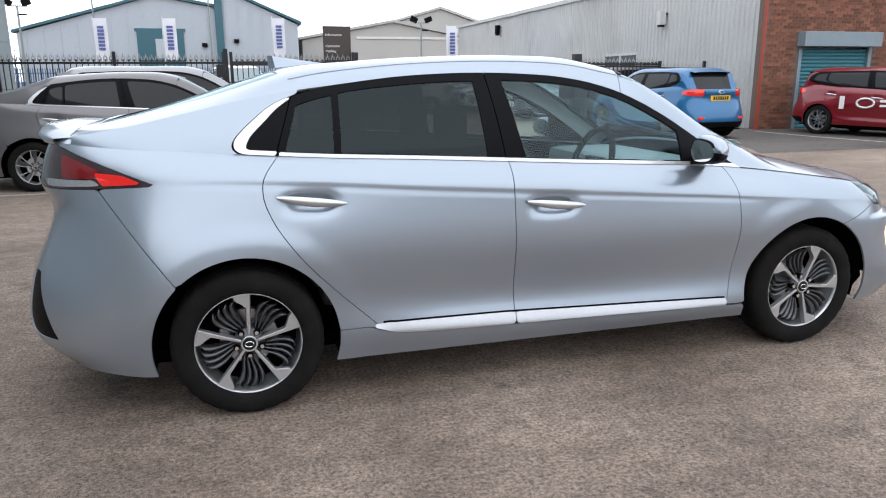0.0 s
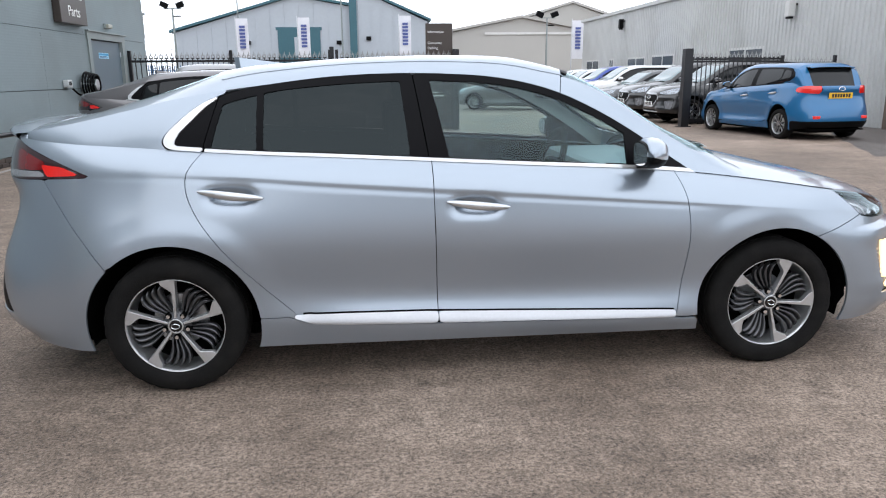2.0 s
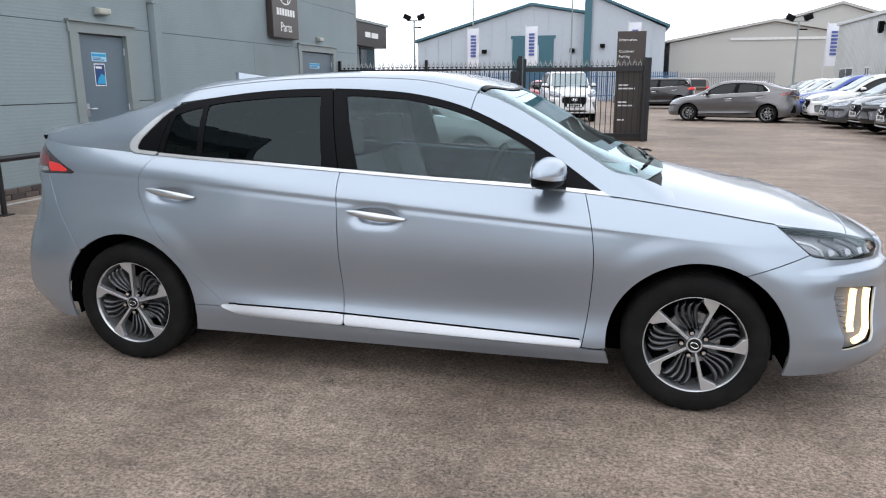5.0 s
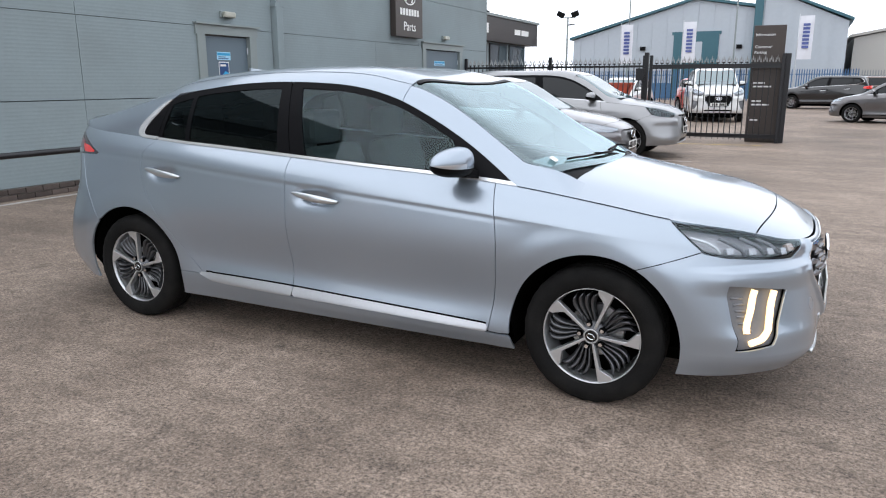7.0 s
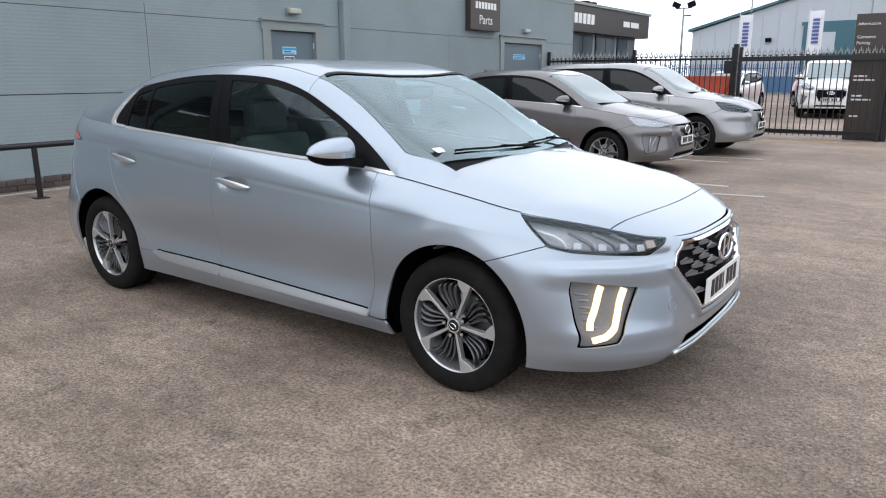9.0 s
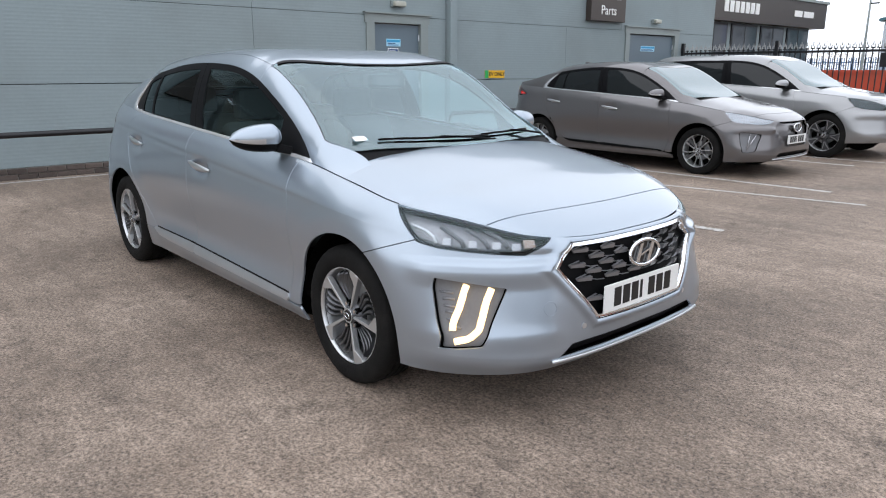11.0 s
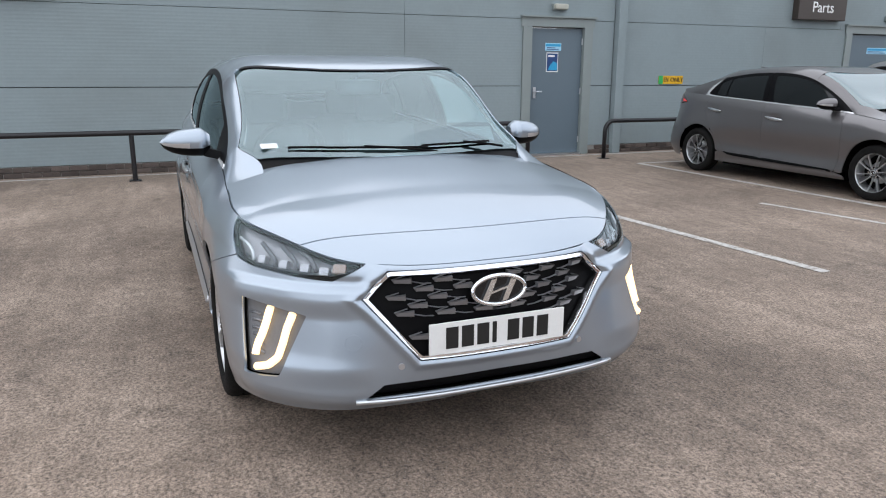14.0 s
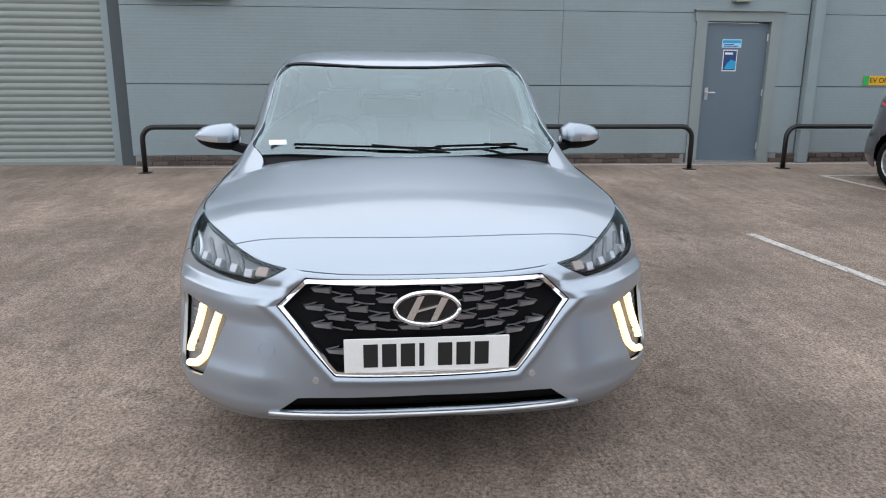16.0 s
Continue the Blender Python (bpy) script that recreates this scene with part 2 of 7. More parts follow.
# ---- ground ----
def asphalt_material():
    m = bpy.data.materials.new("worn_brown_grey_asphalt")
    m.use_nodes = True
    n, l = m.node_tree.nodes, m.node_tree.links
    b = n["Principled BSDF"]
    co = n.new("ShaderNodeTexCoord")

    def tex(scale, detail, rough=0.55, kind="ShaderNodeTexNoise"):
        t = n.new(kind)
        t.inputs["Scale"].default_value = scale
        if kind == "ShaderNodeTexNoise":
            t.inputs["Detail"].default_value, t.inputs["Roughness"].default_value = detail, rough
        l.new(co.outputs["Object"], t.inputs["Vector"])
        return t

    def ramp(src, lo, hi, a, c):
        r = n.new("ShaderNodeMapRange")
        r.inputs["From Min"].default_value, r.inputs["From Max"].default_value = lo, hi
        r.inputs["To Min"].default_value, r.inputs["To Max"].default_value = a, c
        l.new(src, r.inputs["Value"])
        return r.outputs[0]

    def mul(a, fac):
        x = n.new("ShaderNodeMix")
        x.data_type, x.blend_type = "RGBA", "MULTIPLY"
        x.inputs[0].default_value = 1
        l.new(a, x.inputs[6])
        l.new(fac, x.inputs[7])
        return x.outputs[2]

    patch, cloud, mid, grit = tex(0.35, 6), tex(1.3, 6, 0.6), tex(11, 6, 0.8), tex(62, 5, 0.9)
    stones = tex(75, 0, kind="ShaderNodeTexVoronoi")
    base = n.new("ShaderNodeMix")
    base.data_type = "RGBA"
    base.inputs[6].default_value = (0.188, 0.143, 0.111, 1)
    base.inputs[7].default_value = (0.290, 0.227, 0.182, 1)
    l.new(ramp(cloud.outputs["Fac"], 0.35, 0.65, 0, 1), base.inputs[0])
    c = mul(base.outputs[2], ramp(patch.outputs["Fac"], 0.32, 0.68, 0.68, 1.24))
    c = mul(c, ramp(mid.outputs["Fac"], 0.32, 0.68, 0.66, 1.34))
    c = mul(c, ramp(grit.outputs["Fac"], 0.38, 0.62, 0.25, 1.80))
    spots = tex(2.6, 5, 0.75)
    c = mul(c, ramp(spots.outputs["Fac"], 0.57, 0.70, 1.0, 0.50))
    # faint sweeping marks along one direction
    mp = n.new("ShaderNodeMapping")
    mp.inputs["Rotation"].default_value = (0, 0, radians(35))
    mp.inputs["Scale"].default_value = (0.5, 4.0, 1.0)
    l.new(co.outputs["Object"], mp.inputs["Vector"])
    sweep = n.new("ShaderNodeTexNoise")
    sweep.inputs["Scale"].default_value, sweep.inputs["Detail"].default_value = 1.6, 5
    l.new(mp.outputs[0], sweep.inputs["Vector"])
    c = mul(c, ramp(sweep.outputs["Fac"], 0.34, 0.66, 0.88, 1.11))
    pale = n.new("ShaderNodeMix")
    pale.data_type = "RGBA"
    l.new(ramp(stones.outputs["Distance"], 0.0, 0.28, 0.75, 0.0), pale.inputs[0])
    l.new(c, pale.inputs[6])
    pale.inputs[7].default_value = (0.40, 0.355, 0.31, 1)
    l.new(pale.outputs[2], b.inputs["Base Color"])
    l.new(ramp(cloud.outputs["Fac"], 0.3, 0.7, 0.62, 0.85), b.inputs["Roughness"])
    b.inputs["Specular IOR Level"].default_value = 0.3
    bp = n.new("ShaderNodeBump")
    bp.inputs["Strength"].default_value, bp.inputs["Distance"].default_value = 0.7, 0.008
    l.new(grit.outputs["Fac"], bp.inputs["Height"])
    l.new(bp.outputs[0], b.inputs["Normal"])
    return m


ASPHALT = asphalt_material()
GROUND_SIZE = 900.0


def make_ground():
    # fine cells near the yard, coarse beyond, in one sheet with slight unevenness
    xs = [-GROUND_SIZE, -200, -60] + [x * 1.0 for x in range(-30, 41, 2)] + [60, 200, GROUND_SIZE]
    ys = [-GROUND_SIZE, -200, -60] + [y * 1.0 for y in range(-30, 71, 2)] + [120, 250, GROUND_SIZE]
    verts = [(x, y, 0.0) for y in ys for x in xs]
    w = len(xs)
    faces = [(j * w + i, j * w + i + 1, (j + 1) * w + i + 1, (j + 1) * w + i) for j in range(len(ys) - 1) for i in range(w - 1)]
    ob = link_mesh("ground", verts, faces, ASPHALT)
    tagged(ob, "worn brown-grey asphalt car park surface with dark stains", "ground", kind="structure")


make_ground()

LINE_PAINT = material("worn_white_line_paint", (0.5, 0.48, 0.45), rough=0.75, vary=0.35, scale=5, fine=60, dirt=(0.19, 0.155, 0.128), dirt_scale=22, dirt_amount=0.95)
YELLOW_PAINT = material("worn_yellow_line_paint", (0.5, 0.36, 0.10), rough=0.75, vary=0.25, scale=5, fine=60, dirt=(0.16, 0.145, 0.13), dirt_scale=7, dirt_amount=0.85)


def ground_line(x0, y0, x1, y1, width=0.09, mat=LINE_PAINT, label="worn white painted parking bay line on asphalt"):
    d = Vector((x1 - x0, y1 - y0))
    n_seg = max(2, int(d.length / 0.25))
    s = Vector((-d.y, d.x)).normalized() * width / 2
    verts, faces = [], []
    for i in range(n_seg + 1):
        f = i / n_seg
        for sg in (-1, 1):
            j = 1 + 0.12 * noise.noise((i * 1.7 + x0, sg * 9.0, y0))
            verts.append((x0 + d.x * f + sg * s.x * j, y0 + d.y * f + sg * s.y * j, 0.004))
    for i in range(n_seg):
        faces.append((2 * i, 2 * i + 2, 2 * i + 3, 2 * i + 1))
    tagged(link_mesh("bay_line", verts, faces, mat), label, "line marking", "painted bay lines", "structure")


ground_line(-3.35, 9.50, 2.05, 9.62)
ground_line(0.02, 6.68, 2.25, 6.86)
ground_line(0.0, 8.55, 2.6, 9.05, 0.07)
ground_line(-3.35, 12.10, 1.35, 12.22)
ground_line(0.3, 12.85, 1.7, 12.95, 0.07)
ground_line(-3.35, 9.50, -3.35, 15.2, 0.08)
ground_line(-4.62, 0.2, -4.62, 17.4, 0.09, label="worn white painted line along the building's foot")
ground_line(0.1, 16.6, 2.6, 16.9, 0.1, YELLOW_PAINT, "worn yellow painted line on asphalt by the gate")
ground_line(12.36, 14.98, 12.49, 13.08, 0.10)
ground_line(12.49, 13.08, 12.90, 10.9, 0.10)


def asphalt_patch():
    m = ASPHALT.copy()
    m.name = "newer_dark_asphalt"
    for n in m.node_tree.nodes:
        if n.bl_idname == "ShaderNodeMix" and not n.inputs[6].is_linked and not n.inputs[7].is_linked:
            n.inputs[6].default_value, n.inputs[7].default_value = (0.085, 0.076, 0.070, 1), (0.13, 0.117, 0.107, 1)
        elif n.bl_idname == "ShaderNodeMix" and n.inputs[6].is_linked and not n.inputs[7].is_linked:
            n.inputs[7].default_value = (0.20, 0.185, 0.17, 1)
    edge = [(8.9, 10.6), (10.6, 14.2), (12.0, 16.9), (12.85, 18.6)]
    verts, faces = [], []
    for k in range(33):
        f = k / 32 * (len(edge) - 1)
        i = min(int(f), len(edge) - 2)
        a, b = edge[i], edge[i + 1]
        x, y = a[0] + (b[0] - a[0]) * (f - i), a[1] + (b[1] - a[1]) * (f - i)
        verts += [(x + .12 * noise.noise((k * .7, 2.0, 0)), y, .0025), (24.0, y, .0025)]
    for k in range(32):
        faces.append((2 * k, 2 * k + 1, 2 * k + 3, 2 * k + 2))
    tagged(link_mesh("asphalt_patch", verts, faces, m), "newer dark grey asphalt before the brick wall", "paving", kind="structure")


asphalt_patch()


# ---- the grey clad workshop building ----
CLAD = material("sage_grey_metal_cladding", (0.246, 0.296, 0.308), rough=0.62, spec=0.22, metal=0.0, vary=0.05, scale=0.9, fine=25, dirt=(0.17, 0.185, 0.18), dirt_scale=0.7, dirt_amount=0.35)
JOINT = material("dark_cladding_joint", (0.06, 0.075, 0.08), rough=0.7)
FRAME_GREY = material("grey_door_frame", (0.23, 0.265, 0.26), rough=0.4, vary=0.05)
DOOR_BLUE = material("blue_grey_steel_door", (0.115, 0.155, 0.185), rough=0.42, vary=0.06, scale=2)
BRICK = material("dark_plinth_brick", (0.085, 0.066, 0.057), rough=0.85, vary=0.3, scale=15, fine=120, bump=0.4, random_shift=0.35)
MORTAR = material("grey_mortar", (0.25, 0.235, 0.22), rough=0.95, vary=0.15, bump=0.3)
SIGN_BROWN = material("bronze_brown_sign_panel", (0.058, 0.046, 0.040), rough=0.35, metal=0.3, vary=0.06)
SIGN_WHITE = material("white_sign_lettering", (0.8, 0.8, 0.78), rough=0.5)
STEEL_BLACK = material("black_painted_steel", (0.007, 0.007, 0.009), rough=0.38, vary=0.3, scale=12, fine=120, bump=0.12)
WX = -4.85
WALL_TOP, WALL_END = 6.2, 19.2


def wall_west():
    # structural core with door openings left free, clad by single panels
    openings = [(-6.2, -0.05, 3.4), (8.40, 9.38, 2.07), (15.50, 17.40, 2.12)]
    bm = bmesh.new()
    y = -6.6
    for a, b, h in openings:
        box_bm(WX - 0.30, WX - 0.045, y, a, 0, WALL_TOP, bm)
        box_bm(WX - 0.30, WX - 0.045, a, b, h, WALL_TOP, bm)
        y = b
    box_bm(WX - 0.30, WX - 0.045, y, WALL_END, 0, WALL_TOP, bm)
    box_bm(WX - 12.0, WX - 0.30, WALL_END - 0.25, WALL_END, 0, WALL_TOP, bm)
    box_bm(WX - 12.0, WX - 0.30, -6.6, -6.35, 0, WALL_TOP, bm)
    wall = part("wall_west", bm, JOINT)
    tagged(wall, "sage grey metal clad workshop wall with fine horizontal ribs", "wall", kind="structure")

    def panel(y0, y1, z0, z1):
        # a ribbed sheet: shallow saw-tooth ribs every 45 mm, with turned edges
        pitch = 0.045
        k = z0 + 0.02
        prof = [(0.0, z0 + 0.006)]
        while k < z1 - 0.03:
            prof += [(0.0, k), (0.0006, k + 0.008), (0.0006, k + pitch * 0.45), (0.0, k + pitch * 0.62)]
            k += pitch
        prof.append((0.0, z1 - 0.006))
        verts = [(WX - 0.04, y0 + 0.0025, z0 + 0.006), (WX - 0.04, y1 - 0.0025, z0 + 0.006)]
        faces = []
        for dx, z in prof:
            verts += [(WX + dx, y0 + 0.0025, z), (WX + dx, y1 - 0.0025, z)]
        verts += [(WX - 0.04, y0 + 0.0025, z1 - 0.006), (WX - 0.04, y1 - 0.0025, z1 - 0.006)]
        n_row = len(verts) // 2
        for i in range(n_row - 1):
            faces.append((2 * i, 2 * i + 1, 2 * i + 3, 2 * i + 2))
        faces.append(tuple(2 * i for i in range(n_row))[::-1])
        faces.append(tuple(2 * i + 1 for i in range(n_row)))
        link_mesh("panel", verts, faces, CLAD, wall)

    rows = [(0.14, 1.14), (1.14, 2.18), (2.18, 3.22), (3.22, 4.26), (4.26, 5.3), (5.3, 6.2)]
    for z0, z1 in rows:
        cols = [(0.12, 6.25), (6.25, 9.97), (10.17, 15.2), (15.2, 19.2)]
        if z0 < 2.1:
            cols = [(0.12, 6.25), (6.25, 8.24), (9.53, 9.97), (10.17, 13.3), (13.3, 15.42), (17.48, 19.2)]
        if z0 > 3.3:
            cols = [(-6.6, 0.12)] + cols
        for y0, y1 in cols:
            panel(y0, y1, z0, min(z1, 6.2))
    for z0, z1 in rows[:4]:
        panel(-6.6, -6.3, z0, z1)
    return wall


WALL = wall_west()


def roller_shutter(name, mat, frame_mat, at, width, height, box, label):
    """A closed roller shutter facing the local -y, its foot at the local origin."""
    t = thing(name, label, "roller shutter", at)
    for x in (-0.10, width):
        part("guide_rail", box_bm(x, x + 0.10, -0.06, 0.10, 0, height + 0.1), frame_mat, t)
    if box:
        b = box_bm(-0.16, width + 0.16, -0.30, 0.1, height, height + 0.36)
        part("shutter_box", b, frame_mat, t, "pale grey shutter housing", bevel=0.012)
    else:
        part("lintel", box_bm(-0.10, width + 0.10, -0.06, 0.1, height + 0.1, height + 0.25), frame_mat, t)
    verts, faces = [], []
    pitch, n_s = 0.095, 6
    for i in range(int(height / pitch)):
        for k in range(n_s + 1):
            f = k / n_s
            z = (i + 0.94 * f + 0.03) * pitch
            d = 0.014 * math.sin(math.pi * f)
            verts += [(0, 0.02 - d, z), (width, 0.02 - d, z)]
    for r in range(len(verts) // 2 - 1):
        faces.append((2 * r, 2 * r + 1, 2 * r + 3, 2 * r + 2))
    link_mesh("slats", verts, faces, mat, t, smooth=False)
    part("bottom_bar", box_bm(0, width, -0.02, 0.05, 0.0, 0.06), mat, t, bevel=0.006)
    return t


ROLLER_GREY = material("grey_green_roller_slats", (0.235, 0.262, 0.24), rough=0.5, metal=0.1, vary=0.06)
roller_shutter("roller_door", ROLLER_GREY, CLAD, pose(WX - 0.12, -5.4, 0, 0, 0, 90), 5.25, 3.2, False, "large closed grey-green roller door in the clad wall")


def plinth():
    wall = thing("brick_plinth", "low course of dark bricks along the foot of the clad wall", "plinth", kind="structure")
    for a, b in ((0.15, 8.22), (9.55, 15.4), (17.5, 19.2)):
        part("mortar_bed", box_bm(WX - 0.045, WX - 0.005, a, b, 0, 0.138), MORTAR, wall)
    bm = box_bm(-0.016, 0.016, -0.1045, 0.1045, -0.0305, 0.0305)
    bmesh.ops.bevel(bm, geom=bm.edges[:], offset=0.004, segments=1, affect="EDGES")
    me = bpy.data.meshes.new("brick")
    bm.to_mesh(me)
    bm.free()
    me.materials.append(BRICK)
    for row in range(2):
        y = 0.27 + 0.11 * row
        while y < 19.0:
            if not (8.1 < y < 9.66 or 15.28 < y < 17.62):
                shared("brick", me, wall, pose(WX + random.uniform(-0.003, 0.003), y, 0.034 + 0.07 * row, 0, 0, random.uniform(-0.6, 0.6)))
            y += 0.219


def bulkhead_lamp(y, z):
    t = thing("bulkhead_lamp", "small grey rounded bulkhead lamp above a door", "wall lamp", pose(WX, y, z), "bulkhead lamps")
    part("base", box_bm(-0.002, 0.05, -0.13, 0.13, -0.05, 0.05), FRAME_GREY, t, bevel=0.01)
    bm = box_bm(0.05, 0.12, -0.12, 0.12, -0.045, 0.04)
    part("diffuser", bm, material("yellowed_diffuser", (0.42, 0.42, 0.36), rough=0.35), t, "pale yellowed diffuser", bevel=0.022)


def steel_door(name, y0, y1, top, signs, label, handle_side):
    t = thing(name, label, "door", pose(WX, 0, 0), kind="structure")
    w = 0.16
    bm = bmesh.new()
    box_bm(-0.10, 0.03, y0 - w, y0, 0, top + 0.02, bm)
    box_bm(-0.10, 0.03, y1, y1 + w, 0, top + 0.02, bm)
    box_bm(-0.10, 0.033, y0 - w - 0.03, y1 + w + 0.03, top + 0.02, top + 0.16, bm)
    part("door_frame", bm, FRAME_GREY, t, "grey pressed metal surround")
    part("drip_flashing", box_bm(-0.05, 0.075, y0 - w - 0.05, y1 + w + 0.05, top + 0.16, top + 0.185), FRAME_GREY, t)
    leaf = part("door_leaf", box_bm(-0.085, -0.04, y0 + 0.004, y1 - 0.004, 0.03, top), DOOR_BLUE, t, "flat blue-grey steel leaf", bevel=0.004)
    part("threshold", box_bm(-0.10, 0.05, y0, y1, 0, 0.028), SATIN, t)
    hy = y0 + 0.1 if handle_side < 0 else y1 - 0.1
    bm = box_bm(-0.04, -0.028, hy - 0.025, hy + 0.025, 0.94, 1.12)
    cyl_bm((-0.04, hy, 1.05), (0.03, hy, 1.05), 0.011, bm=bm)
    cyl_bm((0.025, hy, 1.05), (0.025, hy - handle_side * 0.11, 1.05), 0.01, bm=bm)
    part("handle", bm, SATIN, leaf, "satin steel lever handle")
    for z in (0.25, 1.05, 1.85):
        part("hinge", cyl_bm((-0.03, y1 - 0.006 if handle_side < 0 else y0 + 0.006, z - 0.05), (-0.03, y1 - 0.006 if handle_side < 0 else y0 + 0.006, z + 0.05), 0.011), SATIN, leaf)
    return t


BLUE_SIGN = material("pale_blue_notice", (0.35, 0.62, 0.78), rough=0.4)
DEEP_BLUE = material("deep_blue_print", (0.01, 0.05, 0.17), rough=0.4)
CYAN = material("cyan_print", (0.02, 0.32, 0.58), rough=0.4)


def notice(y0, y1, z0, z1, x=WX - 0.036):
    t = thing("door_notice", "small pale blue notice with unreadable print on a steel door", "notice", group="door notices")
    part("plate", box_bm(x - 0.003, x, y0, y1, z0, z1), BLUE_SIGN, t)
    h = (z1 - z0)
    part("print_band", box_bm(x, x + 0.002, y0 + 0.01, y1 - 0.01, z0 + h * 0.55, z1 - 0.015), CYAN, t)
    for k in range(2):
        part("print_line", box_bm(x, x + 0.002, y0 + 0.03, y1 - 0.05 - 0.06 * k, z0 + h * (0.12 + 0.2 * k), z0 + h * (0.22 + 0.2 * k)), DEEP_BLUE, t)


steel_door("door_1", 8.40, 9.38, 2.05, 1, "closed blue-grey steel personnel door in grey surround", -1)
steel_door("door_2", 15.52, 17.38, 2.10, 1, "closed wide blue-grey steel door in grey surround", -1)
notice(8.68, 8.98, 1.70, 1.82)
notice(16.05, 16.62, 1.74, 1.86)


def poster():
    x = WX - 0.036
    t = thing("door_poster", "dark blue poster with pale border on the steel door", "poster")
    part("sheet", box_bm(x - 0.003, x, 8.71, 8.93, 1.36, 1.67), WHITE, t)
    part("picture", box_bm(x, x + 0.002, 8.722, 8.918, 1.375, 1.655), DEEP_BLUE, t)
    bm = prism([(8.74, 1.39), (8.915, 1.39), (8.915, 1.50), (8.84, 1.53), (8.78, 1.47)], 0.0015, m=Matrix.Translation((x + 0.002, 0, 0)) @ Matrix.Rotation(radians(90), 4, "Z") @ Matrix.Scale(-1, 4, (0, 1, 0)))
    part("shape", bm, CYAN, t)
    part("heading", box_bm(x + 0.002, x + 0.003, 8.74, 8.86, 1.60, 1.63), WHITE, t)


poster()
bulkhead_lamp(8.88, 2.38)
bulkhead_lamp(16.5, 2.42)


def downpipe():
    t = thing("downpipe", "square grey rainwater downpipe on the clad wall", "downpipe", kind="structure")
    part("pipe", box_bm(WX - 0.035, WX + 0.11, 9.99, 10.15, 0.0, WALL_TOP), CLAD, t, bevel=0.012)
    for z in (0.5, 2.6, 4.6):
        part("bracket", box_bm(WX - 0.03, WX + 0.115, 9.96, 10.18, z, z + 0.05), CLAD, t)


downpipe()


def sign_box(name, y0, y1, z0, z1, label, lettered):
    t = thing(name, label, "sign", pose(WX, (y0 + y1) / 2, z0))
    w, h = y1 - y0, z1 - z0
    part("box", box_bm(0.01, 0.15, -w / 2, w / 2, 0, h), SIGN_BROWN, t, bevel=0.012)
    if lettered:
        words("lettering", "Parts", 0.27, pose(0.153, 0, 0.22, 90, 0, 90), SIGN_WHITE, t, "white word on brown panel")
        x = -0.42
        for k in range(7):
            part("brand_bar", box_bm(0.15, 0.156, x, x + 0.09, 0.46, 0.60), SIGN_WHITE, t)
            x += 0.125
        bm = bmesh.new()
        seg = 32
        ring = [[bm.verts.new((0.154, math.cos(a) * rx, 0.84 + math.sin(a) * rz)) for a in [2 * math.pi * k / seg for k in range(seg)]] for rx, rz in ((0.27, 0.16), (0.235, 0.132))]
        for k in range(seg):
            bm.faces.new((ring[0][k], ring[0][(k + 1) % seg], ring[1][(k + 1) % seg], ring[1][k]))
        for s in (-1, 1):
            q = [(s * 0.14 - 0.07, -0.11), (s * 0.14 - 0.01, -0.11), (s * 0.14 + 0.07, 0.11), (s * 0.14 + 0.01, 0.11)]
            bm.faces.new([bm.verts.new((0.154, a, 0.84 + b)) for a, b in q])
        bm.faces.new([bm.verts.new((0.1545, a, 0.84 + b)) for a, b in [(-0.12, -0.035), (0.10, 0.0), (0.12, 0.035), (-0.10, 0.0)]])
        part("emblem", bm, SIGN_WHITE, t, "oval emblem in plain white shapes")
    return t


sign_box("parts_sign", 13.9, 15.12, 2.33, 3.55, "bronze-brown illuminated box sign with white word Parts", True)
sign_box("service_sign", 0.50, 1.62, 2.27, 3.4, "plain bronze-brown box sign on the clad wall", False)


def ev_sign():
    t = thing("ev_sign", "yellow EV ONLY sign with green end on the clad wall", "sign")
    x = WX + 0.012
    part("plate", box_bm(x - 0.008, x, 10.95, 11.48, 1.165, 1.305), material("sign_yellow", (0.72, 0.40, 0.01), rough=0.45), t, bevel=0.002)
    part("green_end", box_bm(x, x + 0.002, 10.95, 11.045, 1.165, 1.305), material("sign_green", (0.02, 0.36, 0.08), rough=0.45), t, "green square end")
    words("lettering", "EV ONLY", 0.105, pose(x + 0.002, 11.27, 1.235, 90, 0, 90), INK, t)


ev_sign()


def charger():
    t = thing("car_charger", "white wall charger with black coiled cable on its hook", "charger", pose(WX + 0.01, 14.05, 1.24))
    part("case", box_bm(0, 0.09, -0.11, 0.11, -0.07, 0.07), material("charger_grey", (0.5, 0.52, 0.52), rough=0.4), t, bevel=0.02)
    part("display", box_bm(0.09, 0.093, -0.07, 0.06, -0.03, 0.04), GLOSS_BLACK, t)
    for k in range(5):
        pts = [(0.10 + 0.045 * k, 0.78 + (0.24 - 0.012 * k) * math.cos(a), -0.03 + (0.24 - 0.012 * k) * math.sin(a)) for a in [2 * math.pi * i / 28 for i in range(29)]]
        v, f = tube(pts, 0.02, 8)
        link_mesh("cable_coil", v, f, BLACK, t, smooth=True)
    part("cable_holder", cyl_bm((0, 0.78, -0.03), (0.30, 0.78, -0.03), 0.11, seg=20), SATIN, t, bevel=0.01)
    v, f = tube([(0.06, 0.16, -0.1), (0.08, 0.35, -0.2), (0.10, 0.55, -0.24), (0.12, 0.7, -0.26)], 0.018)
    link_mesh("cable", v, f, BLACK, t, smooth=True)


charger()
plinth()


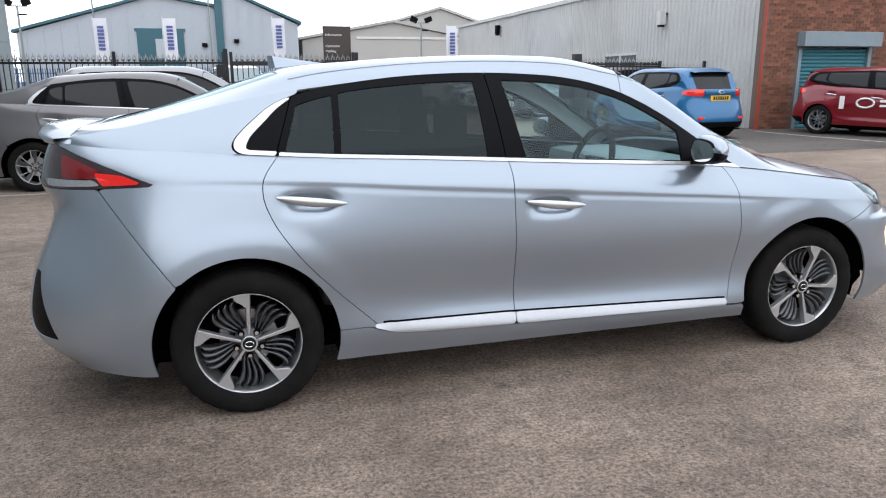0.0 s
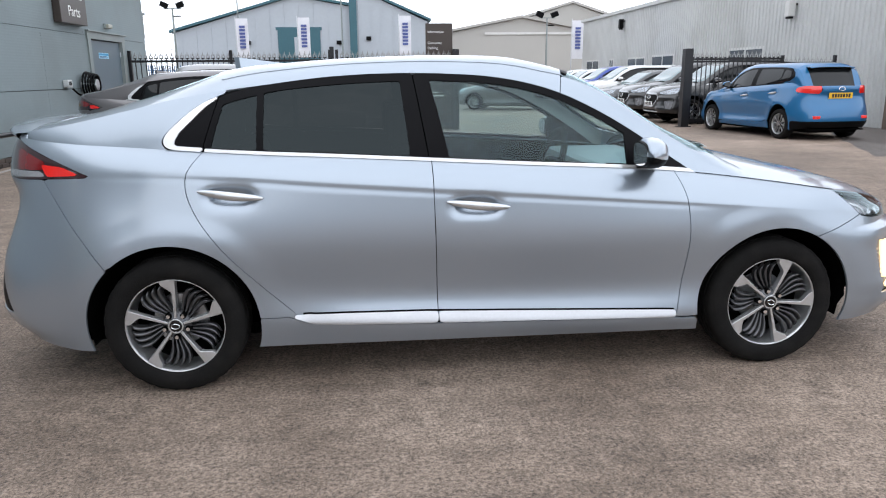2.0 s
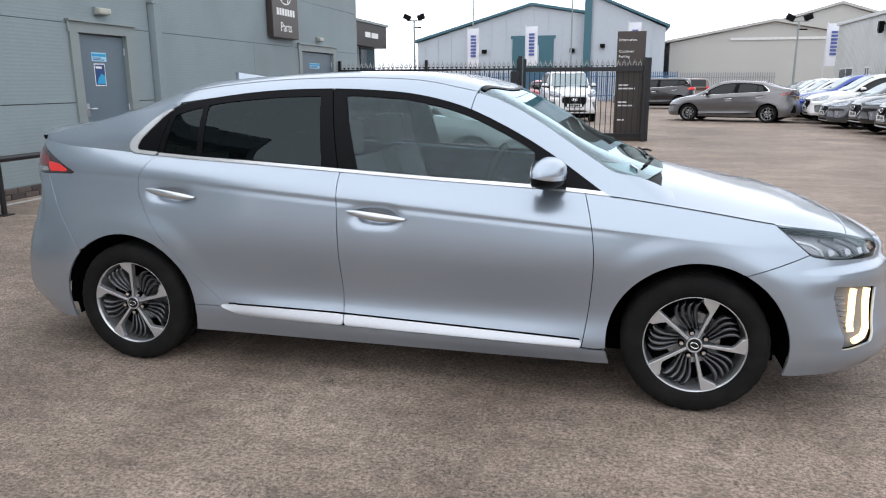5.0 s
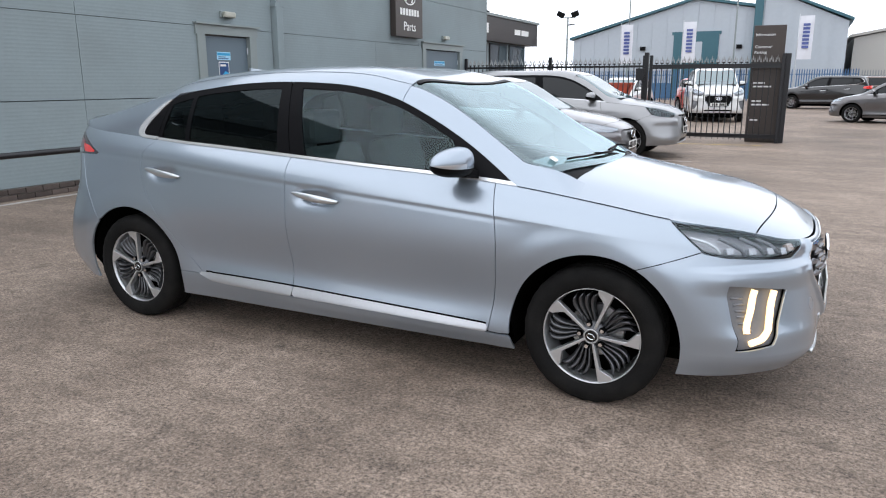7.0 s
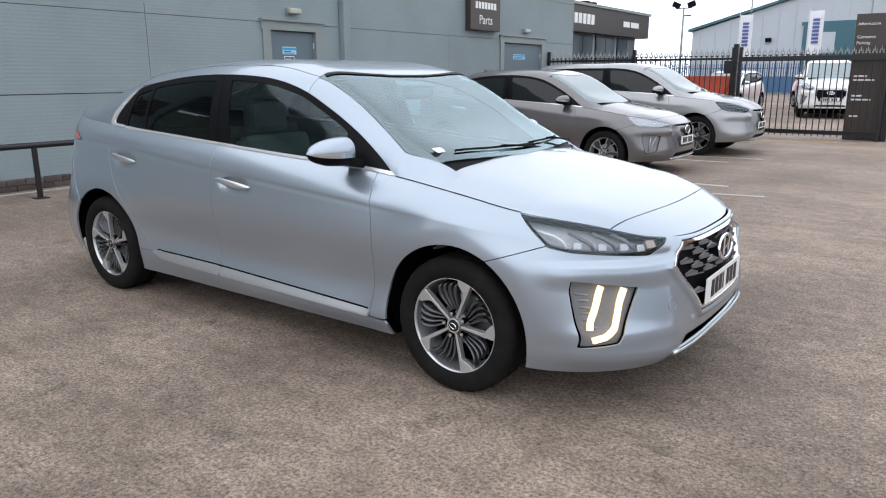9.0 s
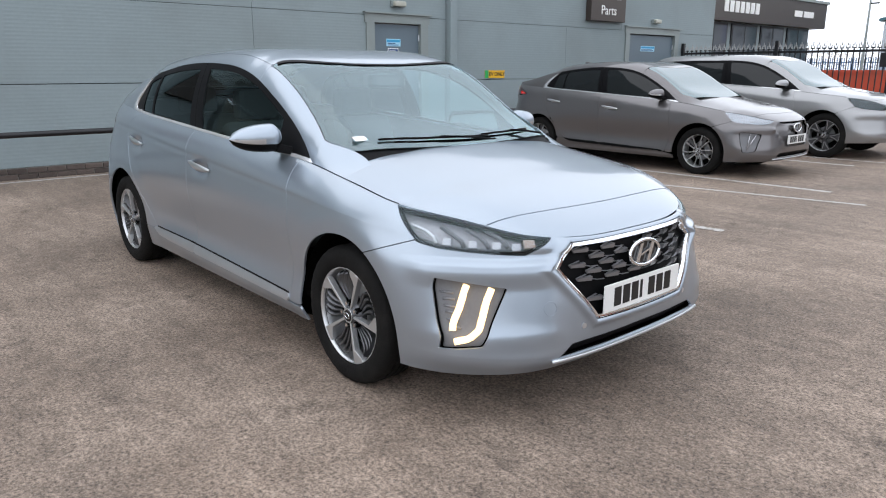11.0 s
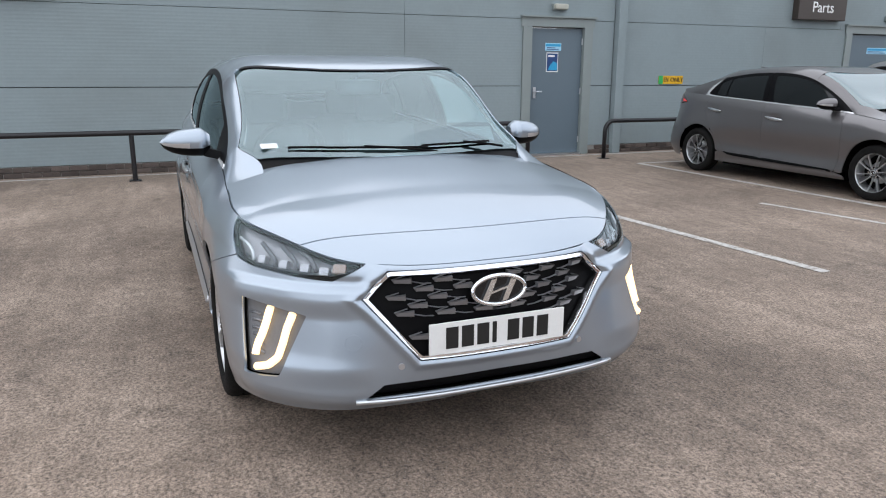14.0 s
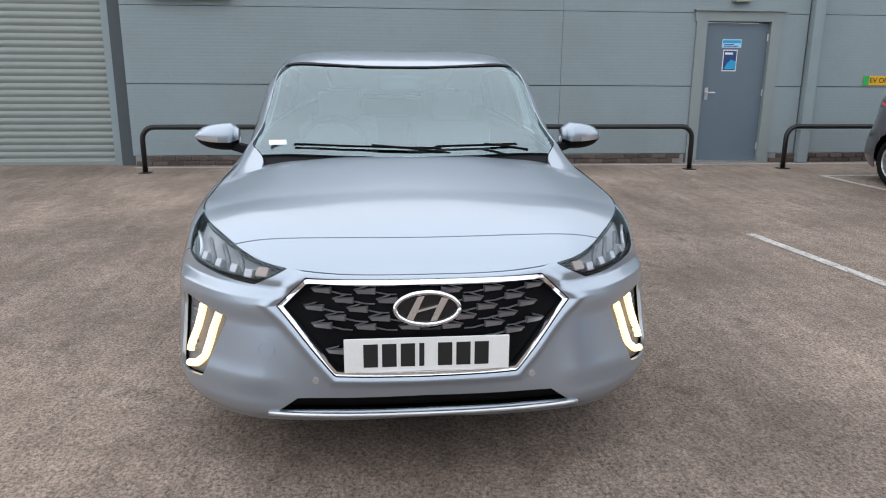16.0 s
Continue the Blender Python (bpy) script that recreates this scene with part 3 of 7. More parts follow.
def hoop_rail(ys, label):
    x, top, r, c = -4.10, 0.60, 0.034, 0.16
    t = thing("hoop_barrier", label, "barrier", pose(x, ys[0], 0), "hoop barriers")
    a, b = 0.0, ys[-1] - ys[0]
    pts = [(0, a, 0), (0, a, top - c)]
    pts += [(0, a + c - c * math.cos(w), top - c + c * math.sin(w)) for w in [math.pi / 2 * k / 6 for k in range(1, 7)]]
    pts += [(0, b - c + c * math.sin(w), top - c + c * math.cos(w)) for w in [math.pi / 2 * k / 6 for k in range(0, 7)]]
    pts += [(0, b, 0)]
    v, f = tube(pts, r, 12)
    link_mesh("bent_rail", v, f, STEEL_BLACK, t, smooth=True)
    for y in ys[1:-1]:
        part("post", cyl_bm((0, y - ys[0], 0), (0, y - ys[0], top - 0.01), 0.03), STEEL_BLACK, t, smooth=True)
    for y in ys:
        part("foot_plate", box_bm(-0.07, 0.07, y - ys[0] - 0.07, y - ys[0] + 0.07, 0, 0.012), STEEL_BLACK, t, bevel=0.003)


hoop_rail([0.50, 2.38, 4.25, 6.1, 7.98], "long black tubular steel hoop barrier before the clad wall")
hoop_rail([9.38, 11.2, 13.0, 14.9], "black tubular steel hoop barrier behind the parked cars")


# ---- railings and gates ----
def picket_mesh(h, name="picket"):
    bm = box_bm(-0.010, 0.010, -0.010, 0.010, 0.06, h - 0.16)
    # three-pronged spear head
    for dx, top in ((0, h), (-0.032, h - 0.05), (0.032, h - 0.05)):
        bmesh.ops.create_cone(bm, cap_ends=True, segments=4, radius1=0.017, radius2=0.001, depth=0.10,
                              matrix=Matrix.Translation((dx, 0, top - 0.05)))
    box_bm(-0.042, 0.042, -0.006, 0.006, h - 0.165, h - 0.14, bm)
    me = bpy.data.meshes.new(name)
    bm.to_mesh(me)
    bm.free()
    me.materials.append(STEEL_BLACK)
    me.materials.append(SPEAR)
    for p in me.polygons:
        if p.center.z > h - 0.14:
            p.material_index = 1
    return me


SPEAR = material("weathered_silver_spear", (0.33, 0.33, 0.32), rough=0.45, metal=0.5)
PICKET = picket_mesh(1.92)


def railing(name, p, q, label, rails=(0.16, 1.70), pitch=0.118, posts=True, mesh=None, category="fence", top=1.95):
    p, q = Vector((*p, 0)), Vector((*q, 0))
    d = q - p
    t = thing(name, label, category, Matrix.Translation(p) @ Matrix.Rotation(math.atan2(d.y, d.x), 4, "Z"))
    length = d.length
    for z in rails:
        part("rail", box_bm(0, length, -0.022, 0.022, z - 0.02, z + 0.03), STEEL_BLACK, t)
    n_p = int(length / pitch)
    for i in range(1, n_p):
        shared("picket", mesh or PICKET, t, pose(i * length / n_p, 0, 0))
    if posts:
        n_q = max(1, round(length / 2.6))
        for i in range(n_q + 1):
            part("post", box_bm(i * length / n_q - 0.035, i * length / n_q + 0.035, -0.04, 0.04, 0, top), STEEL_BLACK, t, bevel=0.006)
    return t


FY = 17.75
railing("railing_fence", (WX + 0.05, FY), (-0.15, FY), "black spear-topped steel railing fence with silver points")
railing("sliding_gate", (0.02, FY - 0.05), (2.85, FY - 0.05), "black steel gate with spear-topped bars, closed", rails=(0.12, 0.16, 1.66, 1.71), posts=True, category="gate")
gp = thing("gate_post", "square black steel gate post with lock box", "gate post", pose(-0.1, FY, 0))
part("post", box_bm(-0.05, 0.05, -0.05, 0.05, 0, 2.02), STEEL_BLACK, gp, bevel=0.006)
part("lock_box", box_bm(-0.22, -0.02, -0.10, -0.05, 1.38, 1.66), STEEL_BLACK, gp, bevel=0.01)
gp = thing("gate_post", "square black steel gate post at the end of the sliding gate", "gate post", pose(2.93, FY + 0.1, 0))
part("post", box_bm(-0.06, 0.06, -0.06, 0.06, 0, 1.95), STEEL_BLACK, gp, bevel=0.006)


def totem():
    t = thing("totem_sign", "tall bronze-brown totem sign reading Information and Customer Parking", "sign", pose(2.18, FY + 0.16, 0))
    part("panel", box_bm(0, 0.66, 0, 0.10, 0, 2.56), SIGN_BROWN, t, bevel=0.01)
    for s, z, h in (("Information", 2.36, 0.085), ("Customer", 2.10, 0.085), ("Parking", 1.98, 0.085)):
        o = words("lettering", s, h, pose(0.05, -0.003, z, 90, 0, 0), SIGN_WHITE, t)
        o.matrix_basis = pose(0.05 + o.dimensions.x / 2, -0.003, z, 90, 0, 0)
    for z, w in ((1.30, 0.24), (1.22, 0.38), (0.90, 0.2), (0.82, 0.36), (0.48, 0.16)):
        part("print_bar", box_bm(0.08, 0.08 + w, -0.004, 0.001, z, z + 0.035), SIGN_WHITE, t)


totem()
leaf = railing("swing_gate", (8.75, 17.6), (11.3, 17.75), "black steel gate leaf standing shut beside the parked cars", rails=(0.12, 0.17, 1.60, 1.66), posts=False, category="gate", mesh=picket_mesh(1.86))
gp = thing("gate_post", "stout square black steel gate post", "gate post", pose(8.70, 17.55, 0))
part("post", box_bm(-0.10, 0.10, -0.10, 0.10, 0, 1.92), STEEL_BLACK, gp, bevel=0.008)
part("base_plate", box_bm(-0.15, 0.15, -0.15, 0.15, 0, 0.02), STEEL_BLACK, gp)
railing("railing_fence", (11.3, 17.75), (12.75, 17.8), "short black railing fence up to the corrugated wall", rails=(0.16, 1.55), mesh=picket_mesh(1.72), top=1.75)


# ---- the corrugated hall and its brick end ----
CORR = material("pale_grey_corrugated_sheet", (0.52, 0.53, 0.52), rough=0.45, metal=0.1, vary=0.07, scale=0.8, fine=12, dirt=(0.33, 0.33, 0.31), dirt_scale=0.5, dirt_amount=0.4)
CREAM = material("cream_hall_cladding", (0.42, 0.41, 0.385), rough=0.55, vary=0.05, scale=0.4)
REDTRIM = material("red_corner_trim", (0.35, 0.06, 0.03), rough=0.5)
TEAL = material("teal_painted_metal", (0.035, 0.115, 0.145), rough=0.45, vary=0.08)
WINDOW_DARK = material("far_window_glass", (0.07, 0.08, 0.09), rough=0.06, spec=0.8)
FRAME_WHITE = material("white_window_frame", (0.62, 0.62, 0.60), rough=0.5)
HALL_X, HALL_Y0, HALL_Y1, EAVE = 12.95, 15.5, 41.5, 4.2


def corrugated(name, p, q, z0, z1, mat, parent, pitch=0.2, depth=0.035, z1b=None):
    """Trapezoid sheeting from p to q (plan), its ribs to the right of the way; the top may slope to z1b."""
    p, q = Vector((*p, 0)), Vector((*q, 0))
    d = (q - p)
    n_r = int(d.length / pitch)
    s = Vector((d.y, -d.x, 0)).normalized() * depth
    d /= n_r
    verts, faces = [], []
    for i in range(n_r):
        for f, o in ((0, 0), (0.40, 0), (0.52, 1), (0.88, 1)):
            c = p + d * (i + f) + s * o
            zt = z1 if z1b is None else z1 + (z1b - z1) * (i + f) / n_r
            verts += [(c.x, c.y, z0), (c.x, c.y, zt)]
    for i in range(len(verts) // 2 - 1):
        faces.append((2 * i, 2 * i + 2, 2 * i + 3, 2 * i + 1))
    return link_mesh(name, verts, faces, mat, parent)


def hall():
    t = thing("corrugated_hall", "long pale grey corrugated metal hall with low windows", "building")
    part("core", box_bm(HALL_X + 0.05, HALL_X + 9, HALL_Y0 + 0.4, HALL_Y1, 0, EAVE - 0.02), CORR, t)
    corrugated("sheeting", (HALL_X, HALL_Y1), (HALL_X, HALL_Y0), 0, EAVE, CORR, t).scale = (1, 1, 1)
    part("eave_trim", box_bm(HALL_X - 0.12, HALL_X + 0.1, HALL_Y0, HALL_Y1 + 0.1, EAVE - 0.05, EAVE + 0.1), CORR, t)
    bm = bmesh.new()
    q = [(HALL_X - 0.1, EAVE + 0.1), (HALL_X + 9, EAVE + 1.5), (HALL_X + 9, EAVE + 1.4), (HALL_X - 0.1, EAVE)]
    prism(q, HALL_Y1 - HALL_Y0, bm, Matrix.Translation((0, HALL_Y0, 0)))
    part("roof", bm, CORR, t)
    for y, w, z0, z1 in ((22.75, 2.2, 0.2, 2.12), (29.6, 2.3, 0.9, 2.08), (32.7, 2.2, 0.1, 2.05), (36.2, 0.6, 1.0, 2.05), (39.4, 2.2, 0.9, 2.05)):
        win = part("window", box_bm(HALL_X - 0.03, HALL_X + 0.04, y - w / 2, y + w / 2, z0, z1), FRAME_WHITE, t, "white-framed window")
        for k in range(2):
            part("pane", box_bm(HALL_X - 0.036, HALL_X - 0.028, y - w / 2 + 0.07 + k * w / 2, y - 0.04 + k * w / 2, z0 + 0.08, z1 - 0.08), WINDOW_DARK, win)
    return t


hall()


def wall_lamp(y, z, mat, label):
    t = thing("wall_lamp", label, "wall lamp", pose(HALL_X, y, z), "lamps on the hall")
    part("bracket", box_bm(-.16, .03, -.03, .03, .02, .08), STEEL_BLACK, t)
    part("housing", box_bm(-.30, -.10, -.11, .11, -.28, .14), mat, t, bevel=0.02)
    part("lens", box_bm(-.27, -.13, -.08, .08, -.34, -.28), BLACK, t)


wall_lamp(20.1, 3.15, FRAME_WHITE, "white wall lamp on the corrugated hall")
wall_lamp(34.5, 3.7, BLACK, "black security camera on the corrugated hall")
HALL_BRICK = material("weathered_red_brown_brick", (0.195, 0.080, 0.048), rough=0.85, vary=0.3, scale=8, fine=90, bump=0.4, random_shift=0.4)
SHUTTER_TEAL = material("teal_roller_slats", (0.03, 0.155, 0.19), rough=0.45, metal=0.2, vary=0.08)
SHUTTER_BOX = material("weathered_grey_blue_housing", (0.22, 0.28, 0.31), rough=0.5, vary=0.08)


def brick_end():
    wall = thing("wall_brick_end", "weathered red-brown brick end wall with pale mortar joints", "wall", kind="structure")
    x0, x1, top = 12.80, 24.0, 5.2
    a, b, h = 13.85, 16.15, 2.30
    bm = box_bm(x0, a, HALL_Y0 + 0.012, HALL_Y0 + 0.3, 0, top)
    box_bm(a, b, HALL_Y0 + 0.012, HALL_Y0 + 0.3, h, top, bm)
    box_bm(b, x1, HALL_Y0 + 0.012, HALL_Y0 + 0.3, 0, top, bm)
    part("mortar", bm, material("sooty_mortar", (0.15, 0.115, 0.095), rough=0.95, vary=0.2, bump=0.3), wall)
    bm = box_bm(-0.105, 0.105, 0, 0.03, -0.032, 0.032)
    me = bpy.data.meshes.new("brick")
    bm.to_mesh(me)
    bm.free()
    me.materials.append(HALL_BRICK)
    count, verts, faces = 0, [], []
    cube = [tuple(v.co) for v in me.vertices]
    cube_f = [tuple(p.vertices) for p in me.polygons]
    for row in range(int(top / 0.075)):
        z = 0.04 + row * 0.075
        x = x0 + 0.11 + (0.11 if row % 2 else 0)
        while x < x1 - 0.1:
            if not (a - 0.1 < x < b + 0.1 and z < h + 0.03):
                dy = random.uniform(-0.004, 0.004)
                if x < 14.0 and z < 3.3 and count < 290:
                    shared("brick", me, wall, pose(x, HALL_Y0 + dy, z))
                    count += 1
                else:
                    k = len(verts)
                    verts += [(c[0] + x, c[1] + HALL_Y0 + dy, c[2] + z) for c in cube]
                    faces += [tuple(i + k for i in f) for f in cube_f]
            x += 0.22
    far = link_mesh("brickwork", verts, faces, HALL_BRICK_JOINED, wall)
    tagged(far, kind="stuff")
    part("corner_trim", box_bm(x0 - 0.05, x0 - 0.003, HALL_Y0 - 0.03, HALL_Y0 + 0.06, 0, top), REDTRIM, wall, "red metal corner trim")
    roller_shutter("roller_shutter", SHUTTER_TEAL, SHUTTER_BOX, pose(a + 0.1, HALL_Y0 + 0.05, 0), b - a - 0.2, 2.05, True, "closed teal roller shutter with grey housing in brick wall")


def island_brick():
    m = HALL_BRICK.copy()
    m.name = "weathered_brick_joined"
    n, l = m.node_tree.nodes, m.node_tree.links
    info = [x for x in n if x.bl_idname == "ShaderNodeObjectInfo"][0]
    geo = n.new("ShaderNodeNewGeometry")
    for lk in list(l):
        if lk.from_node == info:
            to = lk.to_socket
            l.remove(lk)
            l.new(geo.outputs["Random Per Island"], to)
    n.remove(info)
    return m


HALL_BRICK_JOINED = island_brick()
brick_end()


# ---- distant halls, masts, banners ----
PALE_BLUE = material("pale_blue_grey_cladding", (0.42, 0.46, 0.50), rough=0.5, vary=0.05, scale=0.3, fine=4)


def gable_hall(name, x0, x1, xp, ze0, ze1, zp, y, depth, wall_mat, trim_mat, label, ribs=0.4):
    t = thing(name, label, "building", pose(0, y, 0))
    part("wall", prism([(x0, 0), (x1, 0), (x1, ze1), (xp, zp), (x0, ze0)], depth), wall_mat, t)
    for i in range(int((x1 - x0) / ribs)):
        x = x0 + (i + 0.5) * ribs
        zt = ze0 + (zp - ze0) * (x - x0) / (xp - x0) if x < xp else zp + (ze1 - zp) * (x - xp) / max(0.01, x1 - xp)
        part("rib", box_bm(x - 0.06, x + 0.06, -0.05, 0.0, 0, zt), wall_mat, t) if ribs > 0.9 else None
    for a, za, b, zb in ((x0 - 0.3, ze0, xp, zp), (xp, zp, x1 + 0.3, ze1)):
        q = [(a, za + 0.02), (b, zb + 0.02), (b, zb + 0.22), (a, za + 0.22)]
        part("roof", prism(q, depth + 0.6, m=Matrix.Translation((0, -0.3, 0))), trim_mat, t)
    return t


g = gable_hall("blue_gable_hall", -15.4, -0.7, -5.4, 4.85, 6.9, 7.75, 63.0, 30, PALE_BLUE, TEAL, "pale blue-grey gabled warehouse with teal edged roof", 1.2)
part("band", box_bm(-15.5, -0.7, -0.06, 0.0, 0, 1.25), material("blue_base_band", (0.06, 0.14, 0.24), rough=0.5), g, "blue painted lower band")
d = part("door", box_bm(-6.95, -3.45, -0.12, 0.0, 0, 5.05), TEAL, g, "tall teal sliding door")
part("frame", box_bm(-7.1, -3.3, -0.08, 0.0, 5.05, 5.3), TEAL, d)
part("hatch", box_bm(-5.6, -4.7, -0.14, -0.12, 3.0, 4.5), PALE_BLUE, d, "pale window panel")
part("lamp", box_bm(-2.1, -1.7, -0.3, 0.0, 3.9, 4.2), BLACK, g)
part("lamp", box_bm(-9.6, -9.2, -0.3, 0.0, 3.9, 4.2), BLACK, g)
g = gable_hall("blue_gable_hall", -0.65, 5.55, -0.6, 8.4, 5.7, 8.45, 62.6, 30, PALE_BLUE, TEAL, "taller pale blue warehouse bay with teal corner", 0.95)
part("corner_trim", box_bm(-0.95, -0.35, -0.2, 0.3, 0, 9.0), TEAL, g, "teal corner post")
part("lamp", box_bm(0.4, 0.8, -0.3, 0.0, 4.2, 4.5), BLACK, g)
gable_hall("cream_hall", 6.1, 21.5, 14.1, 4.6, 4.75, 6.15, 65, 14, CREAM, CREAM, "low cream gabled industrial hall", 0.5)
g = gable_hall("cream_hall", 9.0, 23.0, 15.9, 5.2, 4.9, 7.3, 80, 20, CREAM, CREAM, "cream gabled industrial hall behind another", 0.5)
part("band", box_bm(6.2, 21.4, -15.1, -15.02, 3.95, 4.12), FRAME_WHITE, g)
g.matrix_world = pose(3.2, 80, 0) @ Matrix.Diagonal((1.23, 1, 1.2, 1))


def showroom():
    t = thing("showroom", "flat-roofed showroom with bronze-brown fascia and glazed front", "building", pose(-12.4, 0, 0))
    part("wall", box_bm(-10, -0.6, 19.3, 44.3, 0, 3.6), CLAD, t)
    f = part("fascia", box_bm(-10, 0, 19.3, 44.9, 3.55, 4.85), SIGN_BROWN, t, "bronze-brown fascia band")
    part("coping", box_bm(-10.1, 0.1, 19.3, 45.0, 4.85, 4.98), FRAME_GREY, f)
    x = 33.6
    for k in range(7):
        part("brand_bar", box_bm(0, 0.03, x, x + 0.36, 3.95, 4.45), SIGN_WHITE, f)
        x += 0.5
    x = 40.9
    for w in (0.9, 1.2):
        part("name_bar", box_bm(0, 0.03, x, x + w, 4.05, 4.35), SIGN_WHITE, f)
        x += w + 0.2
    for k in range(8):
        y = 20.5 + 3.0 * k
        win = part("window", box_bm(-0.62, -0.54, y, y + 2.6, 0.1, 3.5), STEEL_BLACK, t)
        part("pane", box_bm(-0.55, -0.53, y + 0.1, y + 1.25, 0.2, 3.4), WINDOW_DARK, win)
        part("pane", box_bm(-0.55, -0.53, y + 1.35, y + 2.5, 0.2, 3.4), WINDOW_DARK, win)
    for y in (37.5, 38.4):
        part("roof_vent", box_bm(-1.2, -0.7, y, y + 0.4, 4.98, 5.25), BLACK, t)


showroom()


def flood_mast(x, y, h, label):
    t = thing("floodlight_mast", label, "floodlight", pose(x, y, 0), "floodlight masts")
    part("pole", cyl_bm((0, 0, 0), (0, 0, h), 0.09, 0.05, 10), FRAME_GREY, t, smooth=True)
    part("crossbar", box_bm(-0.55, 0.55, -0.03, 0.03, h - 0.06, h), FRAME_GREY, t)
    for s in (-0.5, 0.5):
        bm = box_bm(s - 0.24, s + 0.24, -0.12, 0.12, h + 0.02, h + 0.36)
        bmesh.ops.rotate(bm, verts=bm.verts[:], cent=(s, 0, h + 0.2), matrix=Matrix.Rotation(radians(25 if s < 0 else -20), 3, "Y"))
        part("lamp_head", bm, BLACK, t)
    part("camera_arm", box_bm(-0.05, 0.5, -0.03, 0.03, h - 0.55, h - 0.47), BLACK, t)


flood_mast(-12.0, 50, 5.7, "grey floodlight mast with twin lamp heads behind fence")
flood_mast(12.6, 49, 5.0, "grey floodlight mast with twin lamps by the cream hall")
FLAG = material("white_banner_cloth", (0.72, 0.73, 0.77), rough=0.8, vary=0.08, scale=3)
FLAG_BLUE = material("blue_banner_print", (0.10, 0.13, 0.34), rough=0.8)


def banner(x, y, top, lean=0.0):
    t = thing("feather_banner", "tall narrow white advertising banner on a slim pole", "banner", pose(x, y, 0, 0, lean, 0), "advertising banners")
    part("pole", cyl_bm((0, 0, 0), (0, 0, top + 0.1), 0.035, 0.025, 8), SATIN, t, smooth=True)
    w, h = 0.72, 2.35
    verts, faces = [], []
    for j in range(13):
        for i in range(5):
            verts.append((0.03 + w * i / 4 , 0.05 * math.sin(j * 0.9 + i) * i / 4, top - h * j / 12))
    for j in range(12):
        for i in range(4):
            a = j * 5 + i
            faces.append((a, a + 1, a + 6, a + 5))
    link_mesh("cloth", verts, faces, FLAG, t, smooth=True)
    for k in range(7):
        part("print_bar", box_bm(0.22, 0.56, -0.075, -0.06, top - 0.55 - 0.2 * k, top - 0.42 - 0.2 * k), FLAG_BLUE, t)
    return t


for bx, by, bt in ((-7.35, 46, 4.75), (-3.65, 46, 4.8), (2.55, 46, 4.9), (13.5, 46, 4.6)):
    banner(bx, by, bt)
for bx, by, h in ((-8.2, 52, 8.5), (-1.1, 50, 9.5)):
    t = thing("thin_mast", "slim grey flag mast behind the fence", "mast", pose(bx, by, 0), "slim masts")
    part("pole", cyl_bm((0, 0, 0), (0, 0, h), 0.06, 0.04, 8), FRAME_GREY, t, smooth=True)

# blue palisade fence far behind, grey one by the cream hall
BLUE_FENCE = material("blue_palisade_paint", (0.05, 0.13, 0.26), rough=0.5, vary=0.1)
GREY_FENCE = material("galvanised_palisade", (0.26, 0.28, 0.29), rough=0.5, metal=0.4)


def palisade(x0, x1, y, h, mat, label):
    t = thing("palisade_fence", label, "fence", pose(0, y, 0), "palisade fences")
    for z in (0.4, h - 0.4):
        part("rail", box_bm(x0, x1, 0.0, 0.05, z, z + 0.06), mat, t)
    verts, faces = [], []
    x = x0
    while x < x1:
        k = len(verts)
        verts += [(x, -0.02, 0.0), (x + 0.07, -0.02, 0.0), (x + 0.07, -0.02, h - 0.08), (x + 0.035, -0.02, h), (x, -0.02, h - 0.08), (x + 0.035, -0.04, 0.0), (x + 0.035, -0.04, h - 0.04)]
        faces += [(k, k + 5, k + 6, k + 3, k + 4), (k + 5, k + 1, k + 2, k + 3, k + 6)]
        x += 0.155
    tagged(link_mesh("paling", verts, faces, mat, t), kind="stuff")


palisade(-22, 6.3, 56.5, 2.2, BLUE_FENCE, "blue steel palisade fence before the far warehouse")
palisade(6.4, 12.9, 56, 2.1, GREY_FENCE, "grey steel palisade fence before the cream hall")


# low far trees behind the fences
def far_trees():
    # distance haze is put into the pale grey twig colour
    leaf_m = material("bare_winter_twigs", (0.36, 0.34, 0.33), rough=0.95, vary=0.3)
    for x0, x1, y, h in ((-60, -17, 110, 5.6), (-120, -60, 120, 7.5)):
        verts, faces = [], []
        x = x0
        while x < x1:
            hh = h * random.uniform(0.55, 1.0)
            for k in range(260):
                a, r = random.uniform(0, 6.28), random.uniform(0, 2.6)
                c = Vector((x + r * math.cos(a), y + r * math.sin(a), hh * random.uniform(0.0, 1.0) ** 0.7))
                s = random.uniform(0.06, 0.22)
                n0 = len(verts)
                for _ in range(3):
                    verts.append(c + Vector((random.uniform(-s, s), random.uniform(-s, s), random.uniform(-s, s))))
                faces.append((n0, n0 + 1, n0 + 2))
            x += 1.6
        tagged(link_mesh("far_trees", verts, faces, leaf_m), "distant line of bare winter trees, haze put into their pale colour", "trees", kind="stuff")


far_trees()

# unseen plain walls, added behind the camera to close the yard in reflections
bm = box_bm(-14, 30, -24.3, -24, 0, 2.4)
tagged(part("wall_south", bm, material("plain_grey_wall", (0.36, 0.37, 0.37), rough=0.7)), "unseen plain wall added to close the yard", "wall", kind="structure")
bm = box_bm(32, 32.3, -24, 15, 0, 3.5)
tagged(part("wall_east", bm, material("plain_dark_wall", (0.12, 0.125, 0.12), rough=0.7)), "unseen plain wall added to close the yard", "wall", kind="structure")


